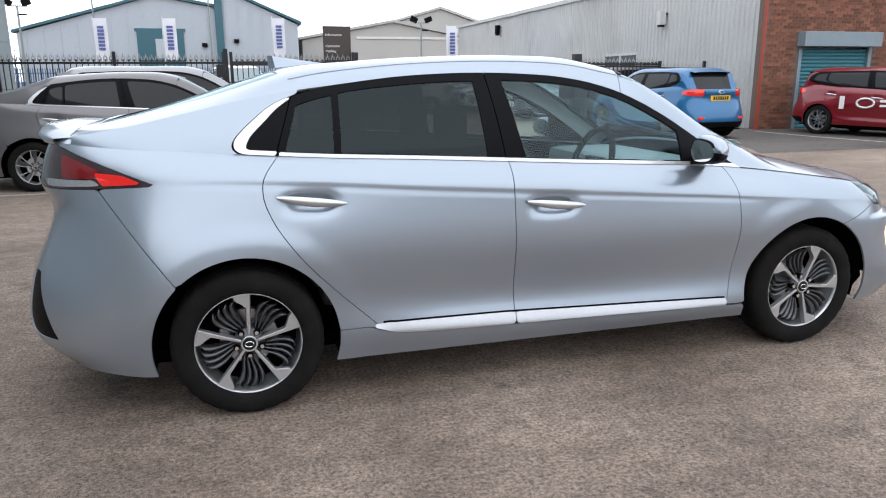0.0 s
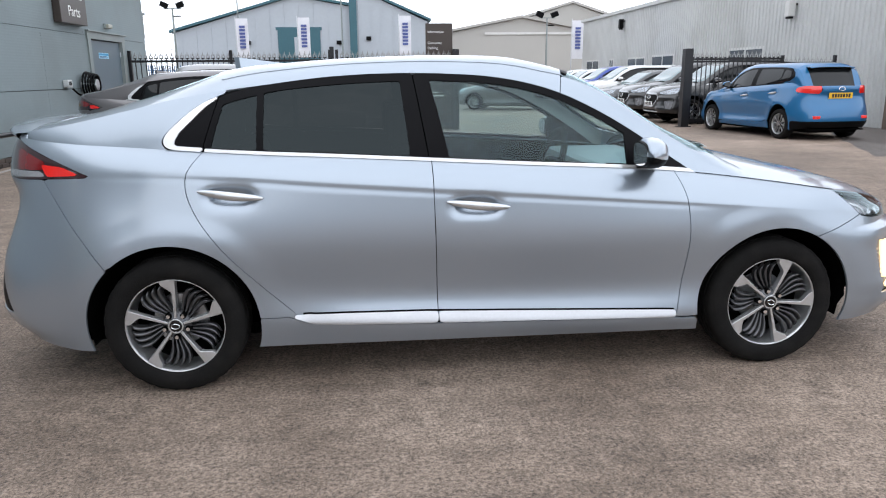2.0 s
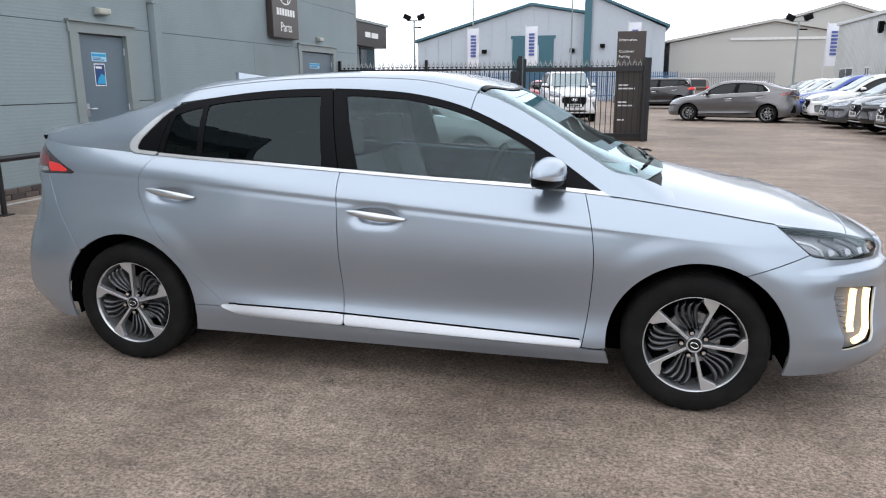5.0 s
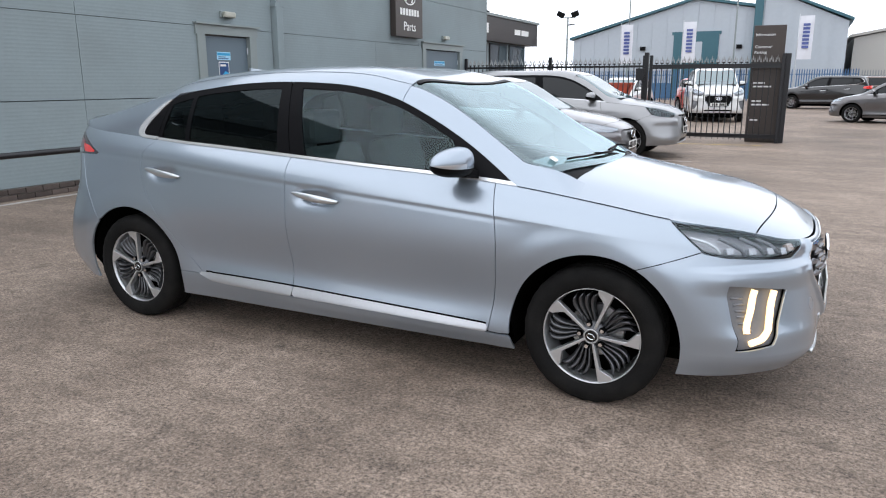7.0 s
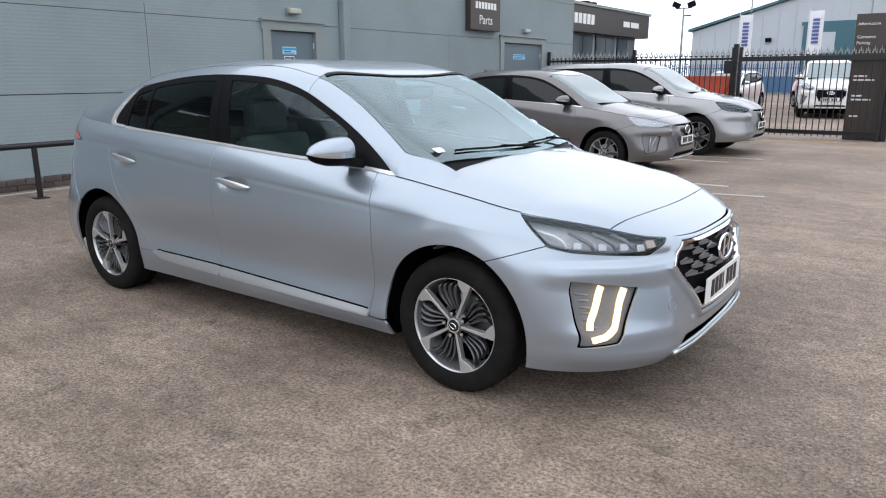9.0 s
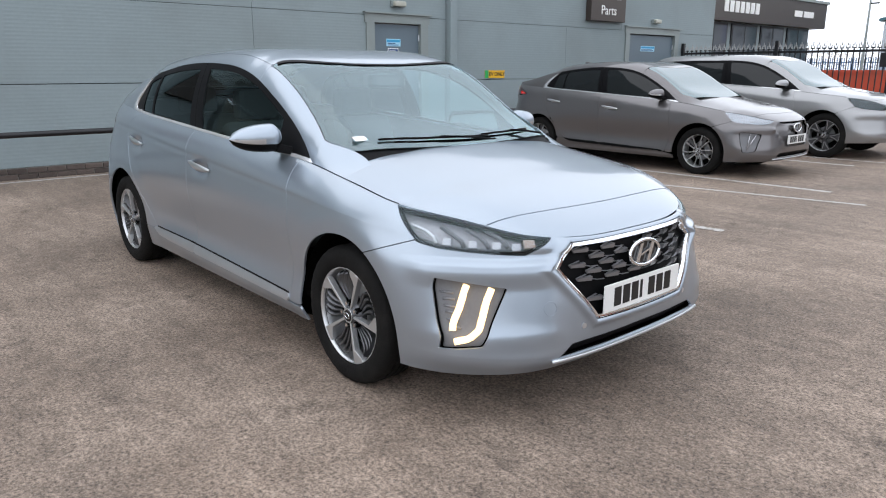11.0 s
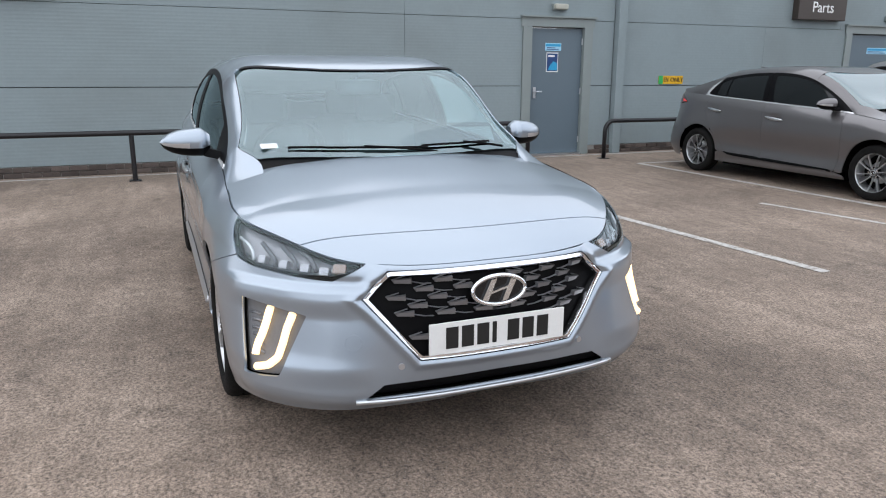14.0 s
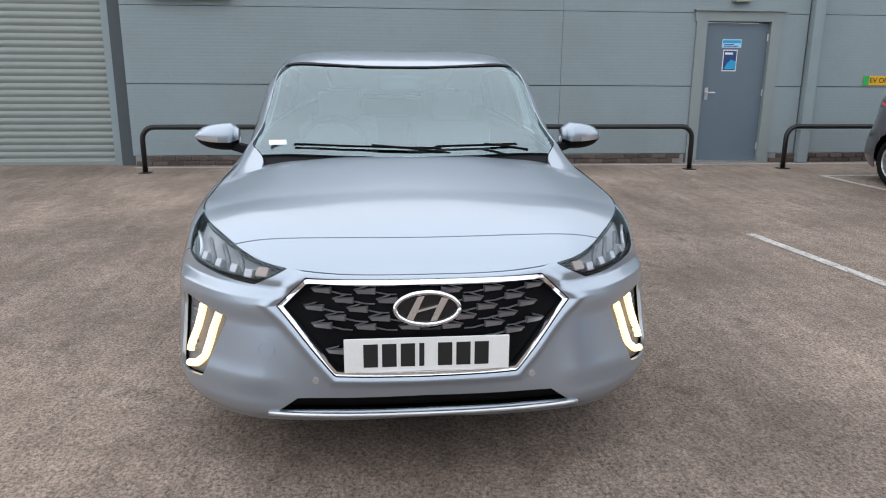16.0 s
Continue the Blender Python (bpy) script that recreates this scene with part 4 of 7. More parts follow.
# ---- motor cars: surfaces lofted through feature lines ----
def cr(x, xs, ys):
    """Smooth curve through (xs, ys), xs rising; straight on beyond the ends."""
    x, xs, ys = np.asarray(x, float), np.asarray(xs, float), np.asarray(ys, float)
    sl = np.diff(ys) / np.diff(xs)
    h = np.diff(xs)
    m = np.empty_like(ys)
    m[0], m[-1] = sl[0], sl[-1]
    m[1:-1] = (sl[:-1] * h[1:] + sl[1:] * h[:-1]) / (h[1:] + h[:-1])
    i = np.clip(np.searchsorted(xs, x) - 1, 0, len(xs) - 2)
    t = (x - xs[i]) / h[i]
    inside = np.clip(t, 0, 1)
    t2, t3 = inside ** 2, inside ** 3
    y = (2 * t3 - 3 * t2 + 1) * ys[i] + (t3 - 2 * t2 + inside) * h[i] * m[i] + (3 * t2 - 2 * t3) * ys[i + 1] + (t3 - t2) * h[i] * m[i + 1]
    return y + np.where(t > 1, (x - xs[-1]) * m[-1], 0) + np.where(t < 0, (x - xs[0]) * m[0], 0)


def tab(pairs):
    p = sorted(pairs)
    return [a for a, *_ in p], [b for _, b, *_ in p]


def sstep(a, b, x):
    t = np.clip((np.asarray(x) - a) / (b - a), 0, 1)
    return t * t * (3 - 2 * t)


# stations run from the nose's middle round the side to the tail's middle; one row of points for each line, bottom to top
STATION = [0.0, 0.30, 0.56, 0.86, 1.16, 1.50, 1.95, 2.8, 3.5, 4.15, 4.5, 4.85, 5.2, 5.55, 5.85]
HATCH_RINGS = [
    # foot of the body
    [(2.17, 0, .215), (2.165, .30, .212), (2.12, .56, .212), (1.947, .757, .205), (1.73, .836, .196), (1.35, .838, .19), (.95, .835, .182), (.1, .835, .182), (-.6, .835, .184), (-1.1, .838, .19), (-1.45, .84, .20), (-1.75, .825, .20), (-1.99, .695, .225), (-2.10, .42, .24), (-2.13, 0, .245)],
    # lower crease
    [(2.215, 0, .275), (2.205, .30, .275), (2.17, .56, .282), (1.978, .798, .294), (1.74, .858, .289), (1.35, .865, .28), (.95, .868, .262), (.1, .868, .268), (-.6, .866, .29), (-1.1, .862, .31), (-1.45, .86, .31), (-1.75, .845, .31), (-2.045, .735, .33), (-2.205, .45, .342), (-2.235, 0, .345)],
    # hollow of the doors
    [(2.235, 0, .42), (2.215, .30, .42), (2.135, .56, .42), (1.945, .775, .43), (1.73, .868, .44), (1.35, .872, .44), (.95, .852, .42), (.1, .845, .42), (-.6, .848, .435), (-1.1, .870, .46), (-1.45, .884, .47), (-1.75, .858, .48), (-2.04, .725, .53), (-2.185, .44, .55), (-2.215, 0, .55)],
    # flank
    [(2.23, 0, .56), (2.20, .30, .56), (2.10, .56, .56), (1.93, .745, .57), (1.72, .862, .60), (1.35, .885, .62), (.95, .885, .62), (.1, .883, .63), (-.6, .883, .65), (-1.1, .880, .67), (-1.45, .872, .70), (-1.75, .834, .73), (-1.98, .672, .80), (-2.085, .41, .80), (-2.11, 0, .80)],
    # shoulder crease
    [(2.20, 0, .655), (2.175, .30, .655), (2.07, .56, .66), (1.90, .74, .675), (1.70, .835, .715), (1.35, .878, .755), (.95, .873, .787), (.1, .872, .850), (-.6, .866, .902), (-1.1, .844, .940), (-1.45, .818, .956), (-1.75, .768, .955), (-1.985, .66, .935), (-2.115, .41, .93), (-2.145, 0, .93)],
    # belt, then bonnet edge in front and tail edge behind
    [(2.155, 0, .700), (2.135, .30, .703), (2.06, .505, .722), (1.86, .675, .776), (1.63, .785, .815), (1.35, .790, .858), (.95, .770, .908), (.1, .798, .965), (-.6, .792, 1.006), (-1.1, .770, 1.032), (-1.45, .738, 1.056), (-1.75, .697, 1.075), (-1.965, .595, 1.095), (-2.055, .40, 1.110), (-2.085, 0, 1.120)],
]
HATCH_ROOF = [(-2.15, 1.125), (-2.08, 1.140), (-1.95, 1.152), (-1.75, 1.195), (-1.6, 1.235), (-1.45, 1.280), (-1.3, 1.328), (-1.15, 1.372), (-.8, 1.410), (-.4, 1.432), (-.1, 1.435), (.2, 1.418), (.42, 1.360), (.62, 1.258), (.9, 1.094), (1.15, .994), (1.3, .940)]
HATCH_BONNET = [(2.155, .700), (2.08, .742), (1.99, .780), (1.8, .838), (1.6, .882), (1.4, .926), (1.2, .966), (1.05, .990)]
# top of the side windows: length, half width, height
HATCH_SIDE = [(-1.95, 0.605, 1.122), (-1.75, 0.636, 1.155), (-1.55, 0.652, 1.198), (-1.35, 0.660, 1.243), (-1.2, 0.664, 1.272), (-1.1, 0.674, 1.288), (-0.94, 0.669, 1.308), (-0.67, 0.666, 1.34), (-0.41, 0.666, 1.353), (-0.15, 0.668, 1.35), (0.1, 0.672, 1.329), (0.23, 0.678, 1.303), (0.36, 0.688, 1.263), (0.49, 0.699, 1.205), (0.62, 0.705, 1.136), (0.745, 0.714, 1.059), (0.87, 0.736, 0.974), (0.97, 0.768, 0.906)]
# upper and rear outline of the side glass: length, height
HATCH_GLASS = [(-1.4, 1.055), (-1.365, 1.085), (-1.29, 1.155), (-1.2, 1.225), (-1.1, 1.268), (-0.94, 1.308), (-0.67, 1.34), (-0.41, 1.353), (-0.15, 1.35), (0.1, 1.329), (0.23, 1.303), (0.36, 1.263), (0.49, 1.205), (0.62, 1.136), (0.745, 1.059), (0.87, 0.974), (0.97, 0.906)]


class Shell:
    """The outer surface of one half of a car: a lower wrap, a side-window band and a top."""

    def __init__(self, rings, roof, bonnet, side, arch=0.365, axles=(1.35, -1.345), hub=0.297, flare=0.006):
        self.rings, self.arch, self.axles, self.hub, self.flare = np.array(rings, float), arch, axles, hub, flare
        self.roof, self.bonnet = tab(roof), tab(bonnet)
        s = sorted(side)
        self.sx, self.sy, self.sz = [a for a, _, _ in s], [b for _, b, _ in s], [c for _, _, c in s]
        u = np.linspace(0, STATION[-1], 400)
        belt = self.ring(u)[-1]
        o = np.argsort(belt[:, 0])
        self.bx, self.by, self.bz = belt[o, 0], belt[o, 1], belt[o, 2]
        self.front = belt[belt[:, 0] > 0.9]
        self.rear = belt[belt[:, 0] < -1.5]

    def ring(self, u):
        st = np.array([-STATION[1]] + STATION + [2 * STATION[-1] - STATION[-2]])
        out = []
        for r in self.rings:
            p = np.vstack([r[1] * [1, -1, 1], r, r[-2] * [1, -1, 1]])
            out.append(np.stack([cr(u, st, p[:, k]) for k in range(3)], -1))
        return np.array(out)

    def lower(self, u, v):
        """Grid of points, rows by v in 0 to 5 (line to line), columns by u."""
        R = self.ring(np.asarray(u, float))
        v = np.asarray(v, float)
        low, high = v <= 4, v > 4
        out = np.zeros((len(v), len(u), 3))
        ks = np.arange(5.0)
        for j in range(len(u)):
            for c in range(3):
                out[low, j, c] = cr(v[low], ks, R[:5, j, c])
            f = v[high] - 4
            bul = 0.012 * 4 * f * (1 - f)
            seg = R[5, j] - R[4, j]
            q = R[4, j] + f[:, None] * seg
            k_y = min(1.0, abs(R[4, j, 1]) / .4)
            k_x = float(sstep(1.2, 1.9, abs(R[4, j, 0])))
            n_out = np.array([np.sign(R[4, j, 0]) * 0.7 * k_x, (1.0 - .5 * k_x) * k_y, 0.45])
            out[high, j] = q + bul[:, None] * n_out
        # flared wheel arches
        for ax in self.axles:
            r = np.hypot(out[..., 0] - ax, out[..., 2] - self.hub)
            g = self.flare * (1 - sstep(self.arch + 0.045, self.arch + 0.150, r)) * sstep(0.55, 0.75, out[..., 1])
            out[..., 1] += g
        return out

    def belt(self, x):
        return np.interp(x, self.bx[3:-3], self.by[3:-3]), np.interp(x, self.bx[3:-3], self.bz[3:-3])

    def edge(self, x):
        """Outer edge of the top surface: window top line, or the belt before and behind it."""
        x = np.asarray(x, float)
        gy, gz = cr(x, self.sx, self.sy), cr(x, self.sx, self.sz)
        by, bz = self.belt(x)
        ins = (x >= self.sx[0]) & (x <= self.sx[-1])
        by = np.where(x < -1.85, np.interp(-1.85, self.bx, self.by), by)
        return np.where(ins, gy, by), np.where(ins, gz, bz)

    def glazing(self, x, v):
        """Side-window band: v 0 at the belt, 1 at the top line."""
        x, v = np.asarray(x, float)[None, :], np.asarray(v, float)[:, None]
        by, bz = self.belt(x)
        gy, gz = cr(x, self.sx, self.sy), cr(x, self.sx, self.sz)
        bul = 0.022 * 4 * v * (1 - v) * np.clip((gz - bz) / 0.3, 0, 1) * (1 - 0.85 * sstep(0.05, 0.55, x))
        y = by + (gy - by) * v + bul
        z = bz + (gz - bz) * v
        return np.stack(np.broadcast_arrays(x, y, z), -1)

    def crown(self, x):
        """How late the top surface falls away to its outer edge, by length."""
        return 2.3 + 6.5 * sstep(1.2, 0.55, x) * sstep(-1.5, -0.8, x) + 8.0 * sstep(.25, .6, x) * sstep(1.3, .9, x) + 1.2 * sstep(-1.15, -1.6, x)

    def top(self, n_l, n_w):
        """Roof, screens and pillars from the tail edge to the bonnet's root."""
        w = np.linspace(0, 1, n_w)
        w = 1 - (1 - w) ** 1.35
        out = np.zeros((n_l, n_w, 3))
        x_end = 1.30
        for i, a in enumerate(w):
            yr = a * np.interp(-1.85, self.bx, self.by)
            rr = self.rear[np.argsort(self.rear[:, 1])]
            x_start = np.interp(yr, rr[:, 1], rr[:, 0])
            z_start = np.interp(yr, rr[:, 1], rr[:, 2])
            x = x_start + (x_end - x_start) * np.linspace(0, 1, n_l)
            ey, ez = self.edge(x)
            zc = cr(x, *self.roof)
            z = zc - (zc - ez) * a ** self.crown(x)
            k = (x - x_start)
            z = z + (z_start - z[0]) * np.clip(1 - k / 0.09, 0, 1) ** 2
            out[:, i, 0], out[:, i, 1], out[:, i, 2] = x, a * ey, z
        return out

    def hood(self, n_l, n_w):
        w = np.linspace(0, 1, n_w)
        w = 1 - (1 - w) ** 1.3
        out = np.zeros((n_l, n_w, 3))
        fr = self.front[np.argsort(-self.front[:, 0])]
        keep = fr[fr[:, 0] > 1.62]
        corner = keep[-1]
        for i, a in enumerate(w):
            yf = a * corner[1]
            x0 = np.interp(yf, keep[:, 1], keep[:, 0])
            z0 = np.interp(yf, keep[:, 1], keep[:, 2])
            x1 = 1.17 - 0.10 * a ** 2
            f = np.linspace(0, 1, n_l)
            x = x0 + (x1 - x0) * f
            ey, ez = self.belt(np.minimum(x, corner[0]))
            zc = cr(x, *self.bonnet)
            # height over the plan, easing to the edge line
            yy = a * np.where(x < corner[0], ey, corner[1])
            drop = np.where(x < corner[0], zc - ez, np.interp(x, [corner[0], 2.155], [cr(corner[0], *self.bonnet) - corner[2], 0.0]))
            z = zc - drop * a ** 2.6 + 0.005 * np.exp(-((a - 0.72) / 0.16) ** 2) * sstep(2.1, 1.7, x)
            z = z + (z0 - z[0]) * np.clip(1 - f * 3.2, 0, 1) ** 2
            out[:, i, 0], out[:, i, 1], out[:, i, 2] = x, yy, z
        return out


def grid_normals(P):
    du, dv = np.gradient(P, axis=1), np.gradient(P, axis=0)
    n = np.cross(du, dv)
    return n / np.maximum(np.linalg.norm(n, axis=-1, keepdims=True), 1e-9)


def cut(P, g, flip=False, both=False, depth=0.012, offset=0.0, mirror=False):
    """The part of grid P where g > 0, its edges turned inwards by depth. Returns verts, faces, normals."""
    N = grid_normals(P)
    if np.sum(N * (P - np.array([0, 0, 0.55]))) < 0:
        N = -N
        rev = True
    else:
        rev = False
    if isinstance(offset, np.ndarray):
        P = P + N * offset[..., None]
        M = grid_normals(P)
        N = np.where(np.sum(M * N, -1, keepdims=True) < 0, -M, M)
    else:
        P = P + N * offset
    verts, norms, faces, key = [], [], [], {}

    def vid(p, n):
        k = (round(p[0] * 2e4), round(p[1] * 2e4), round(p[2] * 2e4))
        if k not in key:
            key[k] = len(verts)
            verts.append(p)
            norms.append(n)
        return key[k]

    nr, nc = g.shape
    for i in range(nr - 1):
        for j in range(nc - 1):
            idx = ((i, j), (i, j + 1), (i + 1, j + 1), (i + 1, j))
            gs = [g[a] for a in idx]
            if max(gs) <= 0:
                continue
            poly = []
            for k in range(4):
                a, b = idx[k], idx[(k + 1) % 4]
                ga, gb = gs[k], gs[(k + 1) % 4]
                if ga > 0:
                    poly.append((P[a], N[a]))
                if (ga > 0) != (gb > 0):
                    f = ga / (ga - gb)
                    poly.append((P[a] + (P[b] - P[a]) * f, N[a] + (N[b] - N[a]) * f))
            ids = []
            for p, n in poly:
                q = vid(p, n)
                if q not in ids:
                    ids.append(q)
            if len(ids) >= 3:
                faces.append(ids[::-1] if rev else ids)
    if mirror:
        verts = [v * np.array([1, -1, 1]) for v in verts]
        norms = [v * np.array([1, -1, 1]) for v in norms]
        faces = [f[::-1] for f in faces]
    if depth:
        edges = {}
        for f in faces:
            for a, b in zip(f, f[1:] + f[:1]):
                edges[(a, b)] = edges.get((a, b), 0) + 1
        for (a, b) in [e for e in edges if (e[1], e[0]) not in edges]:
            if abs(verts[a][1]) < 1e-4 and abs(verts[b][1]) < 1e-4:
                continue
            k = len(verts)
            d = np.cross(verts[b] - verts[a], norms[a])
            d = d / max(np.linalg.norm(d), 1e-9)
            for q in (a, b):
                verts.append(verts[q])
                norms.append(0.5 * norms[q] + d)
            for q in (b, a):
                verts.append(verts[q] - norms[q] * depth)
                norms.append(d)
            faces.append([k + 1, k, k + 3, k + 2])
    return verts, faces, norms


def panel(name, pieces, mat, parent, label=""):
    """One mesh out of cut() pieces, with the surface's own normals."""
    verts, faces, norms = [], [], []
    for v, f, n in pieces:
        k = len(verts)
        verts += list(v)
        norms += list(n)
        faces += [[i + k for i in q] for q in f]
    if not faces:
        return None
    me = bpy.data.meshes.new(name)
    me.from_pydata([tuple(map(float, v)) for v in verts], [], faces)
    me.materials.append(mat)
    me.shade_smooth()
    nn = np.array(norms)
    nn /= np.maximum(np.linalg.norm(nn, axis=1, keepdims=True), 1e-9)
    me.normals_split_custom_set_from_vertices([tuple(map(float, v)) for v in nn])
    ob = new(name, me)
    ob.parent = parent
    if label:
        tagged(ob, label)
    return ob


def poly_in(a, b, outline):
    """Signed distance-like value, over 0 inside a convex outline given anticlockwise in (a, b)."""
    g = np.full(np.shape(a), 9.0)
    n = len(outline)
    for i in range(n):
        (x0, y0), (x1, y1) = outline[i], outline[(i + 1) % n]
        d = math.hypot(x1 - x0, y1 - y0)
        g = np.minimum(g, ((x1 - x0) * (b - y0) - (y1 - y0) * (a - x0)) / d)
    return g


def line_x(z, pairs):
    return cr(z, *tab(pairs))


# ---- wheels ----
def lathe(profile, seg, axis_y=True):
    """Turn (radius, y) pairs round the y axis."""
    verts, faces = [], []
    n = len(profile)
    for i in range(seg):
        a = 2 * math.pi * i / seg
        for r, y in profile:
            verts.append((r * math.cos(a), y, r * math.sin(a)))
    for i in range(seg):
        for k in range(n - 1):
            a, b = i * n + k, ((i + 1) % seg) * n + k
            faces.append((a, a + 1, b + 1, b))
    return verts, faces


TYRE_R = 0.303


def tyre_mesh(seg=96, R=TYRE_R, rim=0.206):
    prof = [(rim, 0.06), (rim + 0.004, 0.088), (rim + 0.02, 0.099), (rim + 0.045, 0.103), (R - 0.03, 0.099), (R - 0.012, 0.090), (R - 0.003, 0.075),
            (R, 0.058), (R, 0.040), (R - 0.008, 0.038), (R - 0.008, 0.031), (R, 0.029), (R, 0.004), (R - 0.008, 0.002), (R - 0.008, -0.002), (R, -0.004),
            (R, -0.029), (R - 0.008, -0.031), (R - 0.008, -0.038), (R, -0.040), (R, -0.058), (R - 0.003, -0.075), (R - 0.012, -0.090), (R - 0.03, -0.099), (rim, -0.06)]
    v, f = lathe(prof, seg)
    n = len(prof)
    # shoulder blocks: every other slice of the outer tread edge is cut down
    v = [list(p) for p in v]
    for i in range(seg):
        if i % 3 == 0:
            for k in (5, 6, 7, 8, 19, 20, 21, 22):
                p = v[i * n + k]
                s = 1 - 0.0028 / R
                p[0] *= s
                p[2] *= s
    # fine ridges on the sidewall
    return v, f


def blade(r0, r1, a0, a1, w0, w1, y0, y1, thick, bend=0.0, n=8):
    """A spoke from radius r0 to r1, swinging from angle a0 to a1, its width w0 to w1, its face at y0 to y1."""
    bm = bmesh.new()
    top, bot = [], []
    for i in range(n + 1):
        f = i / n
        r = r0 + (r1 - r0) * f
        a = a0 + (a1 - a0) * f + bend * math.sin(math.pi * f)
        w = w0 + (w1 - w0) * f
        y = y0 + (y1 - y0) * f
        c, s = math.cos(a), math.sin(a)
        row = []
        for side in (-0.5, 0.5):
            row.append((r * c - side * w * s, r * s + side * w * c))
        top.append([bm.verts.new((x, y, z)) for x, z in row])
        bot.append([bm.verts.new((x * 0.995, y - thick, z * 0.995)) for x, z in row])
    for i in range(n):
        bm.faces.new((top[i][0], top[i][1], top[i + 1][1], top[i + 1][0]))
        bm.faces.new((bot[i][0], bot[i + 1][0], bot[i + 1][1], bot[i][1]))
        for s in (0, 1):
            bm.faces.new((top[i][s], top[i + 1][s], bot[i + 1][s], bot[i][s]))
    bm.faces.new((top[0][0], bot[0][0], bot[0][1], top[0][1]))
    bm.faces.new((top[n][0], top[n][1], bot[n][1], bot[n][0]))
    return bm


def flared_spoke(a, n=16):
    """A slim spoke, straight on one side, that kicks out to the other as it meets the rim."""
    bm = bmesh.new()
    top, bot = [], []
    for i in range(n + 1):
        f = i / n
        r = 0.030 + (0.2045 - 0.030) * f
        y = 0.080 + 0.007 * f
        lo = -0.0045 - 0.0035 * f - 0.046 * min(1.0, max(0.0, (r - 0.153) / 0.033))
        hi = 0.0048 + 0.0058 * f
        c, s = math.cos(a), math.sin(a)
        row = [(r * c - w * s, r * s + w * c) for w in (lo, hi)]
        top.append([bm.verts.new((x, y, z)) for x, z in row])
        row = [(r * c - w * s, r * s + w * c) for w in (lo - 0.003, hi + 0.003)]
        bot.append([bm.verts.new((x, y - 0.024, z)) for x, z in row])
    for i in range(n):
        bm.faces.new((top[i][0], top[i + 1][0], top[i + 1][1], top[i][1]))
        for s in (0, 1):
            bm.faces.new((top[i][s], top[i + 1][s], bot[i + 1][s], bot[i][s]))
    bm.faces.new((top[n][0], top[n][1], bot[n][1], bot[n][0]))
    bmesh.ops.recalc_face_normals(bm, faces=bm.faces[:])
    return bm


def ridged_vane(r0, r1, a0, a1, w0, w1, y0, y1, n=9):
    """A curved, rounded vane with steep flanks and a pointed tip."""
    bm = bmesh.new()
    rows = []
    for i in range(n + 1):
        f = i / n
        a = a0 + (a1 - a0) * f - 0.13 * math.sin(math.pi * f)
        w = w0 + (w1 - w0) * f
        y = y0 + (y1 - y0) * f ** 0.8
        c, s = math.cos(a), math.sin(a)
        row = []
        for k, h in ((-0.50, -0.026), (-0.40, -0.002), (-0.20, 0.002), (0.08, -0.001), (0.30, -0.010), (0.47, -0.026)):
            r = r0 + (r1 - r0) * f - f ** 5 * 0.020 * (0.5 - k)
            row.append(bm.verts.new((r * c - k * w * s, y + h, r * s + k * w * c)))
        rows.append(row)
    for p, q in zip(rows, rows[1:]):
        for k in range(5):
            f = bm.faces.new((p[k], p[k + 1], q[k + 1], q[k]))
            f.smooth = k in (1, 2, 3)
    bm.faces.new(rows[-1])
    bmesh.ops.recalc_face_normals(bm, faces=bm.faces[:])
    return bm


